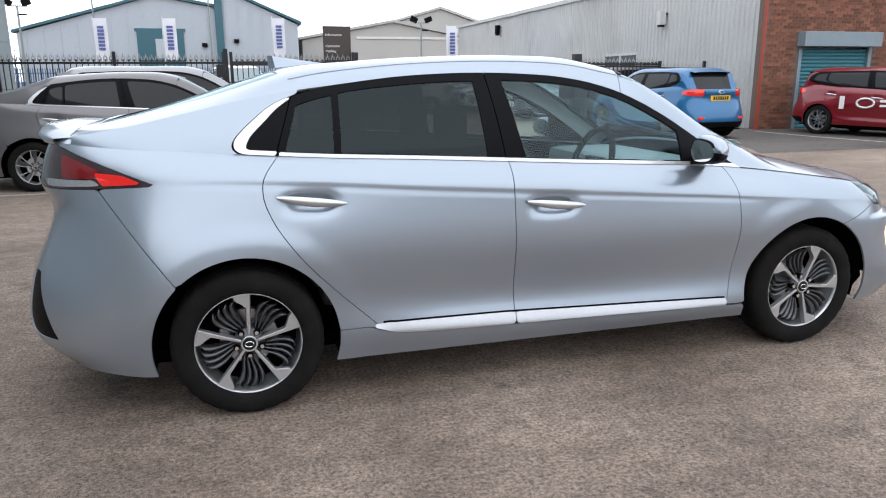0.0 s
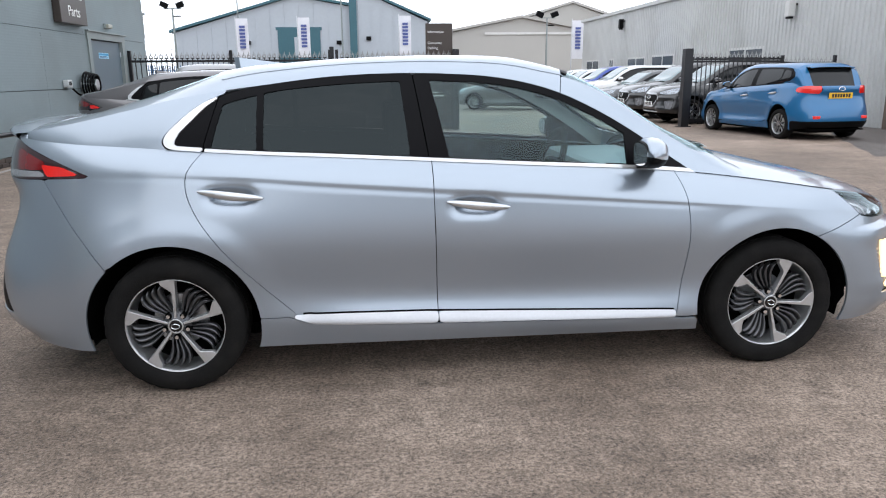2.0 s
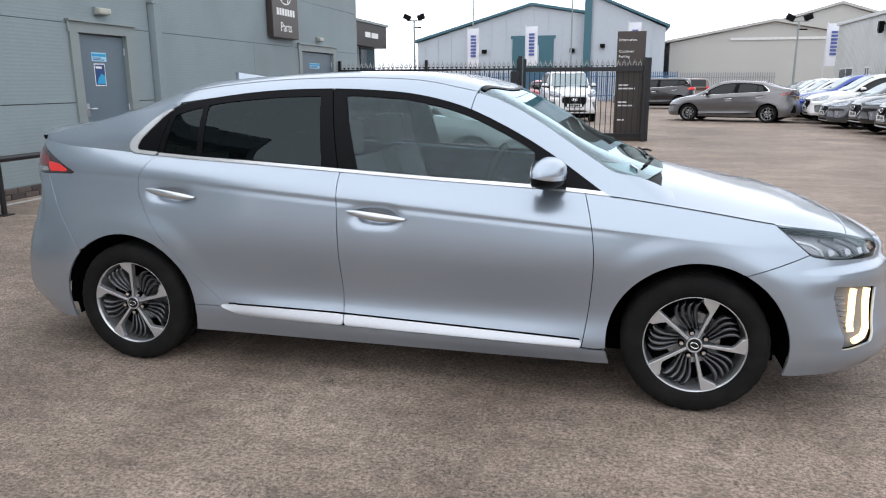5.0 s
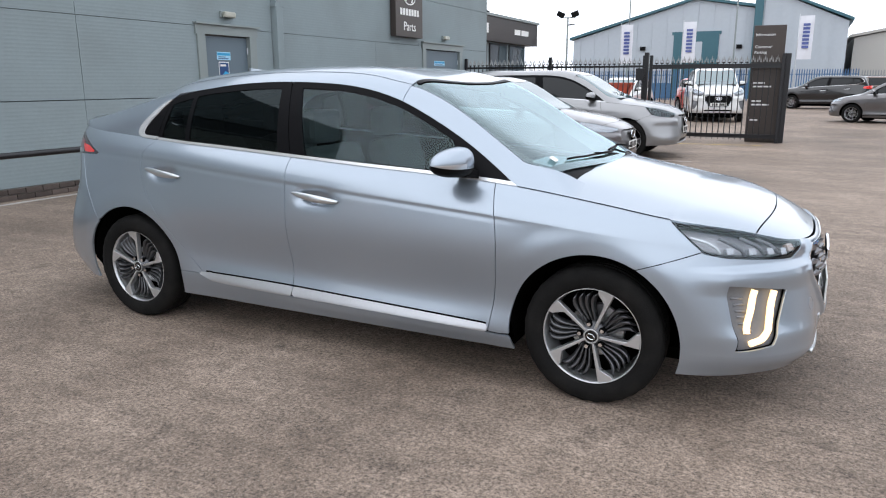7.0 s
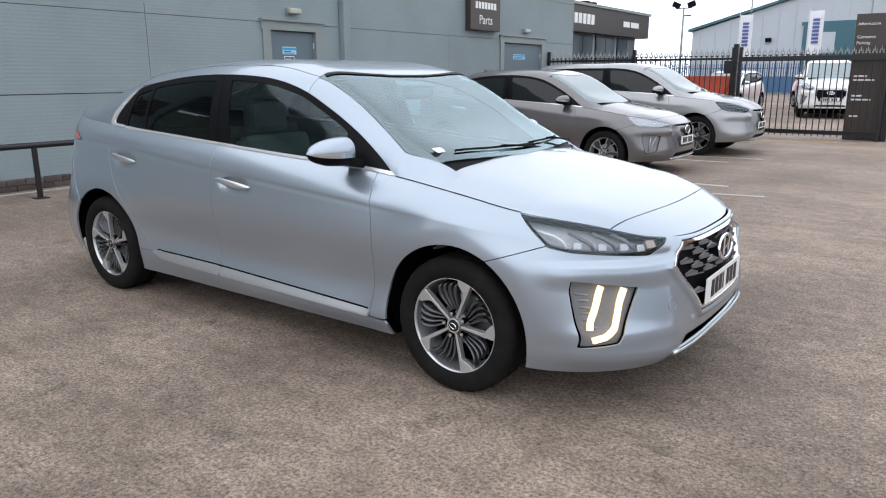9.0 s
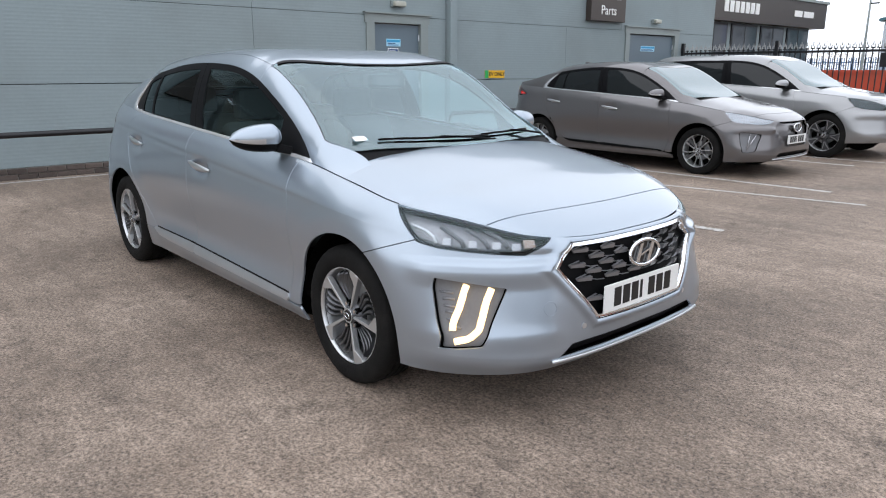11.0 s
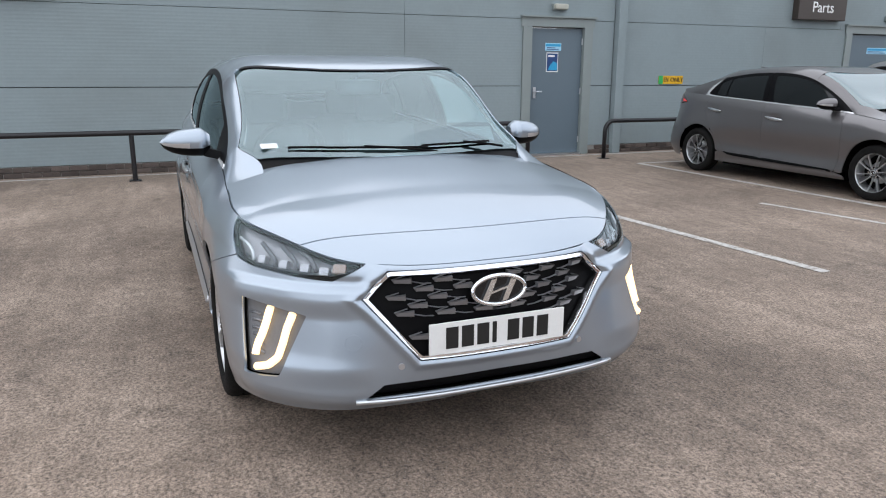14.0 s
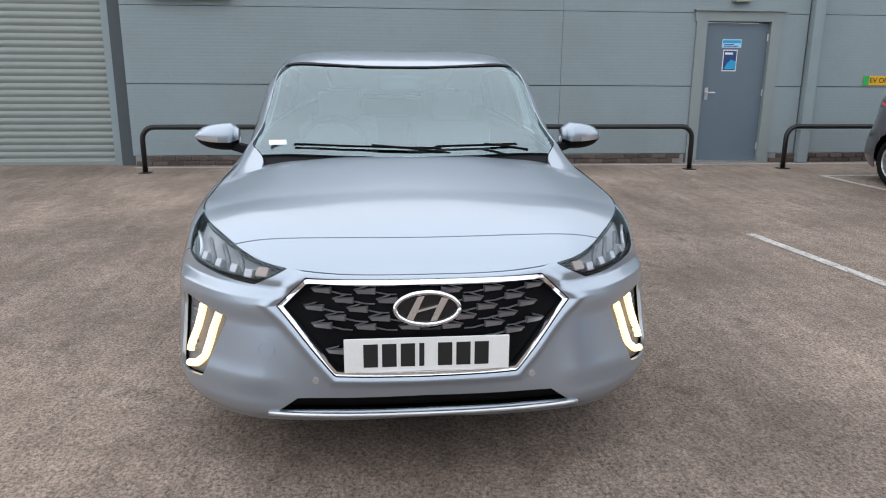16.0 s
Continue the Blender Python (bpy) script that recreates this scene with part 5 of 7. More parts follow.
def build_wheel(parent, style="turbine", seg=96):
    """A road wheel about the y axis, its face to +y; returned as one part with sub-parts, at the origin."""
    v, f = tyre_mesh(seg)
    wheel = link_mesh("wheel", v, f, RUBBER, parent, "black tyre on alloy rim", smooth=True)
    wheel.data.set_sharp_from_angle(angle=radians(50))
    R = 0.212
    prof = [(0.192, -0.08), (0.200, 0.0), (0.205, 0.062), (R, 0.074), (R, 0.086), (R - 0.003, 0.088), (R - 0.006, 0.087), (R - 0.009, 0.070)]
    v, f = lathe(prof, 72)
    rim = link_mesh("rim", v, f, ALLOY, wheel, "machined alloy rim", smooth=True)
    v, f = lathe([(0.02, -0.05), (0.12, -0.05), (0.125, -0.045), (0.198, -0.04)], 48)
    link_mesh("brake", v, f, DARK, wheel, "dark brake behind the spokes")
    v, f = lathe([(0.02, -0.02), (0.115, -0.02), (0.12, -0.03)], 48)
    link_mesh("brake_disc", v, f, SATIN, wheel)
    if style == "turbine":
        for k in range(5):
            a = math.radians(90 + 72 * k)
            part("spoke", flared_spoke(a), ALLOY, wheel, "bright machined spoke", bevel=0.0012, segments=1)
            for j in range(4):
                b0 = a - math.radians(12 + 11.0 * j)
                b1 = a - math.radians(18.5 + 9.6 * j)
                part("vane", ridged_vane(0.056, 0.193, b0, b1, 0.0110, 0.0300, 0.054, 0.078), VANE, wheel, "gunmetal curved vane")
    elif style == "dark":
        for k in range(5):
            a = math.radians(90 + 72 * k)
            part("spoke", blade(0.03, 0.203, a, a, 0.050, 0.105, 0.066, 0.078, 0.02, n=3), VANE, wheel, "dark broad spoke")
            for s in (-1, 1):
                part("spoke_edge", blade(0.085, 0.199, a + s * .05, a + s * .24, 0.007, 0.010, 0.074, 0.083, 0.008, n=4), ALLOY, wheel, "bright machined spoke edge")
    else:
        for k in range(5):
            a = math.radians(90 + 72 * k)
            for s in (-1, 1):
                part("spoke", blade(0.04, 0.203, a + s * 0.30, a + s * 0.30 + .14, 0.006, 0.010, 0.070, 0.084, 0.02, n=4), ALLOY, wheel)
            part("spoke_web", blade(0.06, 0.20, a, a, 0.02, 0.06, 0.03, 0.045, 0.02, n=4), VANE, wheel)
    v, f = lathe([(0.0001, 0.084), (0.026, 0.084), (0.030, 0.086), (0.033, 0.085), (0.037, 0.072), (0.060, 0.066), (0.064, 0.03)], 40)
    hub = link_mesh("hub", v, f, [ALLOY, VANE], wheel, smooth=True)
    for pgn in hub.data.polygons:
        pgn.material_index = 1 if pgn.index % 6 >= 3 else 0
    v, f = lathe([(0.0001, 0.088), (0.024, 0.088), (0.027, 0.084)], 32)
    link_mesh("cap", v, f, GLOSS_BLACK, wheel, "gloss black centre cap")
    ringp = []
    for kk in range(25):
        w = 2 * math.pi * kk / 24
        ringp.append((0.017 * math.cos(w), 0.0895, 0.011 * math.sin(w)))
    v, f = tube(ringp, 0.0018, 6)
    link_mesh("emblem", v, f, CHROME, wheel)
    for k in range(5):
        a = math.radians(54 + 72 * k)
        c, s = 0.052 * math.cos(a), 0.052 * math.sin(a)
        part("lug_seat", cyl_bm((c, 0.05, s), (c, 0.072, s), 0.0135, seg=16), DARK, wheel)
        part("lug_nut", cyl_bm((c, 0.06, s), (c, 0.083, s), 0.0088, seg=6), CHROME, wheel, "chrome wheel nut")
    return wheel


def copy_part(ob, parent, m):
    """A further copy of a part with its sub-parts, on shared meshes."""
    made = {}
    for o in (ob, *ob.children):
        c = o.copy()
        scene.collection.objects.link(c)
        made[o] = c
        c.parent = parent if o is ob else made[ob]
        c.matrix_parent_inverse = Matrix()
    made[ob].matrix_basis = m
    return made[ob]


HATCH = Shell(HATCH_RINGS, HATCH_ROOF, HATCH_BONNET, HATCH_SIDE)
GAP = 0.0019
GR = [(-.2, .384), (.290, .388), (.470, .604), (.378, .692), (-.2, .692)]


def warp_piece(piece, warp):
    v, f, n = piece
    if warp is None or not len(v):
        return piece
    v = np.array(v)
    n = np.array(n)
    e = 0.004
    n = n / np.maximum(np.linalg.norm(n, axis=1, keepdims=True), 1e-9)
    w0 = warp(v)
    # carry normals by the warp's inverse transpose, taken numerically
    J = np.stack([(warp(v + e * np.eye(3)[k]) - w0) / e for k in range(3)], -1)
    try:
        n = np.einsum("nji,nj->ni", np.linalg.inv(J), n)
    except np.linalg.LinAlgError:
        pass
    return list(w0), f, list(n)


def build_car(at, name, label, paint_mat, detail=True, warp=None, group="", plate=WHITE, rear_plate=None, wheel_style="turbine", wheel_x=1.0, wheel_r=1.0,
              clear_glass=None, lamps_on=False, moulding=True, y_scale=1.0, grille_mat=None, trim_mat=BRIGHT_TRIM, lamp_mat=None, pods=True):
    car = thing(name, label, "car", at, group)
    S = HATCH
    if detail:
        u = np.concatenate([np.linspace(0, 1.6, 170), np.linspace(1.6, 4.3, 120)[1:], np.linspace(4.3, STATION[-1], 60)[1:]])
        v = np.concatenate([np.linspace(0, 1, 9), np.linspace(1, 4, 84)[1:], np.linspace(4, 5, 16)[1:]])
    else:
        u = np.concatenate([np.linspace(0, 1.6, 38), np.linspace(1.6, 4.3, 48)[1:], np.linspace(4.3, STATION[-1], 22)[1:]])
        v = np.concatenate([np.linspace(0, 1, 3), np.linspace(1, 4, 19)[1:], np.linspace(4, 5, 6)[1:]])
    L = S.lower(u, v)
    Y0 = L[..., 1].copy()
    for hx, hz in ((-1.075, 0.858), (-0.04, 0.797)):
        L[..., 1] -= 0.027 * np.exp(-((L[..., 0] - hx) / 0.095) ** 4 - ((L[..., 2] - hz) / 0.033) ** 2)
    dz = L[..., 2] - L[[int(np.argmin(np.abs(v - 4)))], :, 2]
    L[..., 1] -= (0.0022 if detail else 0.0) * np.exp(-((dz + .016) / .012) ** 2) * sstep(1.15, 0.75, L[..., 0]) * sstep(-1.75, -1.4, L[..., 0])
    lip = poly_in(L[..., 1], L[..., 2], GR)
    L[..., 0] += np.where(L[..., 0] > 1.95, 0.013 * np.exp(-((lip + 0.013) / 0.014) ** 2), 0)
    shelf = sstep(.648, .624, L[..., 2]) * sstep(.30, .38, L[..., 2]) * sstep(.40, .52, L[..., 1]) * sstep(1.70, 1.86, L[..., 0])
    shelf = shelf * (.5 + .5 * sstep(.53, .605, L[..., 2]))
    L[..., 0] += .027 * shelf
    L[..., 1] += .015 * shelf
    X, Y, Z = L[..., 0], L[..., 1], L[..., 2]
    AR = S.arch
    arch_f = np.hypot(X - S.axles[0], Z - S.hub) - AR
    arch_r = np.hypot(X - S.axles[1], Z - S.hub) - AR
    arch = np.minimum(arch_f, arch_r)
    ff = line_x(Z, [(.18, .87), (.259, .885), (.478, .914), (.685, .920), (.836, .897), (.93, .868), (1.0, .84)])
    bb = -.225 + .025 * (1 - Z)
    rr = line_x(Z, [(.2, -.70), (.327, -.818), (.455, -.950), (.67, -1.143), (.801, -1.225), (.892, -1.253), (.957, -1.246), (1.033, -1.19), (1.1, -1.12)])
    zb = np.interp(X, [-.95, -.84, -.75, -.60, -.21, .89], [.37, .318, .288, .280, .272, .252])
    seam_f = np.where(X < 1.3, 1.0, ((X - 1.553) * -.072 + (Z - .628) * .207) / .219)
    seam_r = ((X + 1.597) * .328 + (Z - .562) * .227) / .399
    seam_r = np.maximum(seam_r, Z - .945)
    hb = np.interp(X, [1.75, 1.85, 2.0, 2.13], [.70, .678, .664, .652])
    lamp = np.minimum(np.minimum(((X - 1.62) * .142 + (Z - .822) * .17) / .2215, Z - hb), (Y - .442 - (.71 - Z) * 1.96) / 2.2)
    lamp = np.where(X < 1.5, -1, lamp)
    lamp = np.minimum(lamp, (4.97 - v)[:, None] * 0.1)
    nose = X > 1.6
    grille = np.where(X > 1.9, poly_in(Y, Z, GR), -1)
    pod = np.where((X > 1.80), poly_in(Y, Z, [(.735, .335), (.832, .318), (.818, .578), (.636, .545)]), -1)
    if not pods:
        pod = np.full(X.shape, -1.0)
    intake = np.where(X > 1.9, poly_in(Y, Z, [(-.2, .252), (.485, .258), (.41, .312), (-.2, .320)]), -1)
    tail = np.where(X < -1.5, np.minimum(np.minimum(((-1.665 - X) * .40 - (Z - .953)), Z - np.interp(-X, [1.665, 2.1], [.942, .925])), Y - .12), -1)
    duct = np.where(X < -1.9, poly_in(Y, Z, [(.50, .345), (.735, .350), (.70, .43), (.60, .60), (.50, .60)]), -1)
    if warp is not None:
        duct = np.full(X.shape, -1.0)
        tail = np.where(X < -1.5, np.minimum.reduce([-1.74 - X, Z - np.interp(X, [-2.1, -1.74], [.86, .90]), np.interp(X, [-2.1, -1.74], [1.04, .97]) - Z, Y - .44]), -1)
    tail = np.minimum(tail, (4.96 - v)[:, None] * 0.1)

    def both(name_, grid, g, mat, label_="", depth=0.012, offset=0.0, parent=car, joined=True):
        out = []
        if joined:
            return panel(name_, [warp_piece(cut(grid, g, depth=depth, offset=offset, mirror=m), warp) for m in (False, True)], mat, parent, label_)
        for m in (False, True):
            out.append(panel(name_, [warp_piece(cut(grid, g, depth=depth, offset=offset, mirror=m), warp)], mat, parent, label_))
        return out

    doors_f = both("front_door", L, np.minimum.reduce([ff - GAP - X, X - bb - GAP, Z - zb - GAP]), paint_mat, joined=False)
    doors_r = both("rear_door", L, np.minimum.reduce([bb - GAP - X, X - rr - GAP, Z - zb - GAP]), paint_mat, joined=False)
    both("sill", L, np.minimum.reduce([np.minimum(zb, .325) - GAP - Z, arch, ff - GAP - X + np.where(Z < .25, .2, 0), X + 1.2]), paint_mat, joined=False)
    both("front_fender", L, np.minimum.reduce([X - ff - GAP - np.where(Z < .25, .2, 0), arch_f, seam_f - GAP, -lamp - GAP, np.where(X > .6, 1, -1.0)]), paint_mat, joined=False)
    bumper = both("front_bumper", L, np.minimum.reduce([-seam_f - GAP, arch_f, X - 1.40, -lamp - GAP, -grille, -pod, -intake]), paint_mat)
    both("rear_quarter", L, np.minimum.reduce([rr - GAP - X, Z - np.minimum(zb, .325) - GAP, arch_r, seam_r - GAP, -tail - GAP, -.7 - X]), paint_mat, joined=False)
    both("rear_bumper", L, np.minimum.reduce([-seam_r - GAP, arch_r, -1.45 - X, -tail - GAP, -duct]), paint_mat)
    both("bumper_duct", L, duct, BLACK, "black plastic corner duct", offset=-0.006, joined=False)
    if warp is not None:
        both("bumper_skirt", L, np.minimum.reduce([.36 - Z, -1.74 - X, arch_r]), BLACK, "black plastic bumper skirt", offset=0.004)
    # dark structure behind the gaps
    inner = np.minimum.reduce([arch - 0.012, -lamp + 0.01, -pod + 0.004, -grille + 0.004, -intake + 0.004])
    both("inner_body", L, inner, DARK, depth=0, offset=-0.016)
    # ---- lamps
    tl = both("tail_lamp", L, tail, DARK_LENS if warp is None else RED_LENS, "smoked tail lamp with red bands", joined=False, depth=0.02)
    if warp is None:
        both("lamp_red", L, np.minimum.reduce([tail - 0.009, .992 + (X + 1.85) * -.10 - Z, X + 1.840 + (Z - .95) * .55, -1.695 - X]), RED_LENS, "bright red lamp band", offset=0.0012, depth=0, joined=False)
        both("lamp_clear", L, np.minimum.reduce([tail - 0.010, .966 - Z, -1.848 - (Z - .95) * .55 - X, X + 2.055]), CLEAR_LENS, "clear reversing lamp", offset=0.0015, depth=0, joined=False)
        both("lamp_red", L, np.minimum.reduce([tail - 0.022, Z - .971, -1.846 - X, X + 1.985]), DEEP_RED, "deep red lamp band", offset=0.001, depth=0, joined=False)
    hl = both("headlamp", L, lamp, LENS, "clear headlamp with dark housing", joined=False, depth=0.004)
    both("headlamp_housing", L, lamp + 0.004, LAMP_INNER if detail else lamp_mat or CLEAR_LENS, offset=-0.045 if detail else -0.006, depth=-0.045 if detail else 0, joined=False)
    if detail:
        both("lamp_shroud", L, np.minimum(lamp - .003, .020 - (Z - hb)), POD_GREY, "dark grey lamp shroud", offset=-0.036, depth=0, joined=False)
    both("headlamp_bezel", L, np.minimum(lamp, 0.005 - lamp), BLACK, offset=-0.004, depth=0.02, joined=False)

    def front_point(y, z, off=0.0):
        d = np.where(X > 1.55, (np.abs(Y) - abs(y)) ** 2 + (Z - z) ** 2, 9)
        i, j = np.unravel_index(np.argmin(d), d.shape)
        N = grid_normals(L)
        n = N[i, j] if N[i, j] @ np.array([1, .5, 0]) > 0 else -N[i, j]
        p = L[i, j] + n * off
        if warp is not None:
            p = warp(p[None])[0]
        return Vector((float(p[0]), math.copysign(float(p[1]), y) if y else 0.0, float(p[2]))), Vector((float(n[0]), math.copysign(float(n[1]), y) if y else 0.0, float(n[2])))

    if detail:
        for k, s in enumerate((1, -1)):
            for y, z in ((.752, .703), (.690, .698), (.628, .694), (.572, .690)):
                p, n = front_point(s * y, z, -0.024)
                m = Matrix.Translation(p) @ n.to_track_quat("Z", "Y").to_matrix().to_4x4()
                bm = bmesh.new()
                bmesh.ops.create_cube(bm, size=1, matrix=m @ Matrix.Diagonal((.034, .030, .024, 1)))
                part("led_module", bm, CLEAR_LENS, hl[k], "square projector lamp module", bevel=0.004)
                pts = [front_point(s * (y + dy), z + dz, -0.020)[0] for dy, dz in ((.026, -.008), (.027, .016), (.034, .036), (.052, .060))]
                vv, f_ = tube(pts, 0.0062 if y > .74 else .0085, 8)
                link_mesh("light_guide", vv, f_, LED_LENS if y > .74 else LAMP_DIVIDER, hl[k], "pale light guide" if y > .74 else "grey slanted divider", smooth=True)
            p, n = front_point(s * .525, .700, -0.022)
            bm = bmesh.new()
            bmesh.ops.create_cube(bm, size=1, matrix=Matrix.Translation(p) @ n.to_track_quat("Z", "Y").to_matrix().to_4x4() @ Matrix.Diagonal((.045, .034, .02, 1)))
            part("indicator", bm, AMBER, hl[k], "amber indicator", bevel=0.005)
    # ---- fog pods with daytime lamps
    podp = both("lamp_pod", L, pod + .003, POD_GREY, "grey recess with daytime lamp", offset=-0.022, depth=-0.015, joined=False)
    for k, s in enumerate((1, -1) if pods else ()):
        for line in (((.742, .553), (.772, .47), (.802, .392)), ((.682, .545), (.712, .46), (.735, .40), (.762, .368), (.805, .350))):
            dense = []
            for a, b in zip(line, line[1:]):
                dense += [(a[0] + (b[0] - a[0]) * f, a[1] + (b[1] - a[1]) * f) for f in (0, .25, .5, .75)]
            pts = [front_point(s * y, z, -0.010 if detail else -0.006)[0] for y, z in dense + [line[-1]]]
            pts = [pts[0]] + [(pts[i - 1] + pts[i] * 2 + pts[i + 1]) / 4 for i in range(1, len(pts) - 1)] + [pts[-1]]
            if not detail:
                pts = [pts[0], (pts[0] + pts[-1]) / 2, pts[-1]]
            vv, f_ = tube(pts, 0.0135 if detail else .007, 8)
            link_mesh("daytime_lamp", vv, f_, DRL if lamps_on else CLEAR_LENS, podp[k], "lit daytime running lamp" if lamps_on else "", smooth=True)
        if detail:
            for q in range(6):
                z_ = .405 + .024 * q
                pts = [front_point(s * y_, z_ + .1 * (y_ - .80), -.020)[0] for y_ in (.778, .792, .806)]
                vv, f_ = tube(pts, .0045, 6)
                link_mesh("louvre", vv, f_, FIN, podp[k], "dark louvre", smooth=True)
    # ---- grille
    gm = panel("grille", [warp_piece(cut(L, grille + .003, depth=-0.028, offset=-0.034, mirror=m), warp) for m in (False, True)], BLACK if grille_mat is None else grille_mat, car, "black grille with staggered angular fins")
    if grille_mat is None:
        panel("grille_frame", [warp_piece(cut(L, np.minimum(grille - (0.004 if detail else -.002), (0.0165 if detail else 0.026) - grille), depth=0.03, offset=0.003, mirror=m), warp) for m in (False, True)], CHROME if detail else SILL_TRIM, gm, "satin chrome grille surround")
    panel("lower_intake", [warp_piece(cut(L, intake + .003, depth=-0.024, offset=-0.03, mirror=m), warp) for m in (False, True)], BLACK, bumper, "black lower air intake")
    pts = [front_point(math.copysign(min(abs(y), .505), y) if y else 0.0, .248 + 0.012 * (abs(y) / .5) ** 2, 0.006)[0] for y in np.linspace(-.505, .505, 25)]
    ys = np.linspace(-.505, .505, 25)
    fx = np.polyfit(ys ** 2, [q.x for q in pts], 2)
    fz = np.polyfit(ys ** 2, [q.z for q in pts], 1)
    pts = [Vector((float(np.polyval(fx, y * y)), float(y) * y_scale, float(np.polyval(fz, y * y)))) for y in ys]
    vv, f_ = tube(pts, 0.0082, 10)
    link_mesh("front_splitter", vv, f_, SATIN, bumper, "satin silver splitter bar", smooth=True)
    if detail and grille_mat is None:
        # one wedge-shaped fin with slender ribs, repeated in staggered rows
        def slim(p, q, w, d0, d1):
            k = len(fv)
            (ya, za), (yb, zb_) = p, q
            fv.extend([(d0 - .008, ya, za - w), (d0, ya, za), (d0 - .008, ya, za + w), (d1 - .008, yb, zb_ - w), (d1, yb, zb_), (d1 - .008, yb, zb_ + w)])
            ff_.extend([(k, k + 1, k + 4, k + 3), (k + 1, k + 2, k + 5, k + 4)])
        a, b, d = 0.034, 0.0105, 0.018
        fv = [(0, -a, .003), (0, a, b), (0, a, -b), (0, -a * .7, -b), (d * .35, -a * .92, .003), (d, a * .97, b * .9), (d * .8, a * .97, -b * .75), (d * .3, -a * .62, -b * .8)]
        ff_ = [(4, 5, 6, 7), (0, 1, 5, 4), (1, 2, 6, 5), (2, 3, 7, 6), (3, 0, 4, 7)]
        slim((-a, .003), (a * .3, .0165), .0022, .009, .010)
        slim((a, -.004), (a * 2.0, -.011), .0022, .009, .007)
        slim((a * 2.0, -.011), (a * 2.95, -.011), .0018, .007, .007)
        me = bpy.data.meshes.new("fin")
        me.from_pydata(fv, [], ff_)
        me.materials.append(FIN)
        for row in range(11):
            z = .412 + .0268 * row
            for col in range(-4, 5):
                y = (col + (0.5 if row % 2 else 0)) * .136 + (.012 if row % 4 < 2 else -.012)
                if poly_in(np.array(abs(y)) + .030, np.array(z), GR) < .018 or (abs(y) < .265 and z < .528) or math.hypot(y / .125, (z - .607) / .060) < 1:
                    continue
                p, n = front_point(y, z, -0.024)
                p.y, p.z = y, z
                shared("fin", me, gm, Matrix.Translation(p) @ Matrix.Rotation(math.atan2(n.y, n.x), 4, "Z") @ Matrix.Scale(1 if y <= 0 else -1, 4, (0, 1, 0)))
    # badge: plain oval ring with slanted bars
    p, n = front_point(0, .607, 0.000)
    m = Matrix.Translation(p) @ pose(0, 0, 0, 0, -6, 0)
    badge = link_mesh("badge", *tube([m @ Vector((0.004, .100 * math.cos(a), .050 * math.sin(a))) for a in np.linspace(0, 2 * math.pi, 41)], 0.0078, 8), CHROME, car, "chrome oval badge ring", smooth=True)
    bm = bmesh.new()
    ring = [bm.verts.new(m @ Vector((0, .100 * math.cos(a), .050 * math.sin(a)))) for a in np.linspace(0, 2 * math.pi, 32, endpoint=False)]
    bm.faces.new(ring)
    part("badge_field", bm, GLOSS_BLACK, badge)
    for q in ([(-.066, -.031), (-.044, -.035), (-.008, .041), (-.030, .037)], [(.008, -.041), (.030, -.037), (.066, .031), (.044, .035)], [(-.034, -.012), (.03, .004), (.034, .012), (-.03, -.004)]):
        bm = bmesh.new()
        f0 = bm.faces.new([bm.verts.new(m @ Vector((0.002, a, b))) for a, b in q])
        r = bmesh.ops.extrude_face_region(bm, geom=[f0])
        bmesh.ops.translate(bm, verts=[x for x in r["geom"] if isinstance(x, bmesh.types.BMVert)], vec=m.to_3x3() @ Vector((0.007, 0, 0)))
        part("badge_bar", bm, CHROME, badge)
    # number plate with plain bars
    p, n = front_point(0, .460, -0.010)
    m = Matrix.Translation(p)
    pl = part("number_plate", box_bm(-.004, .004, -.26, .26, -.0555, .0555), plate, car, "white number plate with plain black bars", bevel=0.003)
    pl.matrix_basis = m
    y = -.200
    for k in range(7):
        w = .016 if k == 3 else .045
        if k == 4:
            y += .030
        part("plate_bar", box_bm(.004, .0055, y, y + w, -.038, .038), INK, pl)
        y += w + .013
    part("plate_holder", box_bm(-.006, .002, -.19, .19, -.073, -.056), GLOSS_BLACK, pl)
    if detail:
        for y_, w in ((-.155, .012), (-.135, .08), (-.035, .09), (.075, .085), (.17, .012)):
            part("holder_print", box_bm(.002, .0028, y_, y_ + w, -.069, -.061), SIGN_WHITE, pl)
    if rear_plate is not None:
        i = int(np.argmin(np.abs(v - 3.1)))
        q = L[i, -1].copy()
        if warp is not None:
            q = warp(q[None])[0]
        rp = part("number_plate", box_bm(-.004, .004, -.26, .26, -.0555, .0555), rear_plate, car, "yellow number plate with plain black bars")
        rp.matrix_basis = pose(float(q[0]) - .012, 0, float(q[2]))
        if warp is not None:
            for s in (-1, 1):
                j = np.argmin((Y - .50) ** 2 + (Z - .42) ** 2 + np.where(X < -1.7, 0, 9))
                a = warp(L.reshape(-1, 3)[[j]])[0]
                part("rear_reflector", box_bm(a[0] - .012, a[0] + .06, s * a[1] - .085, s * a[1] + .085, a[2] - .03, a[2] + .03), RED_LENS, car, "red bumper reflector", bevel=.01)
            b_ = link_mesh("badge", *tube([(q[0] - .03, .07 * math.cos(a), q[2] + .13 + .035 * math.sin(a)) for a in np.linspace(0, 2 * math.pi, 25)], .008, 6), CHROME, car, smooth=True)
        for k in range(7):
            part("plate_bar", box_bm(-.0055, -.004, -.21 + .06 * k, -.165 + .06 * k, -.036, .036), INK, rp)
    # ---- glazing band
    gx = np.linspace(S.sx[0] + .003, S.sx[-1] - .002, 290 if detail else 110)
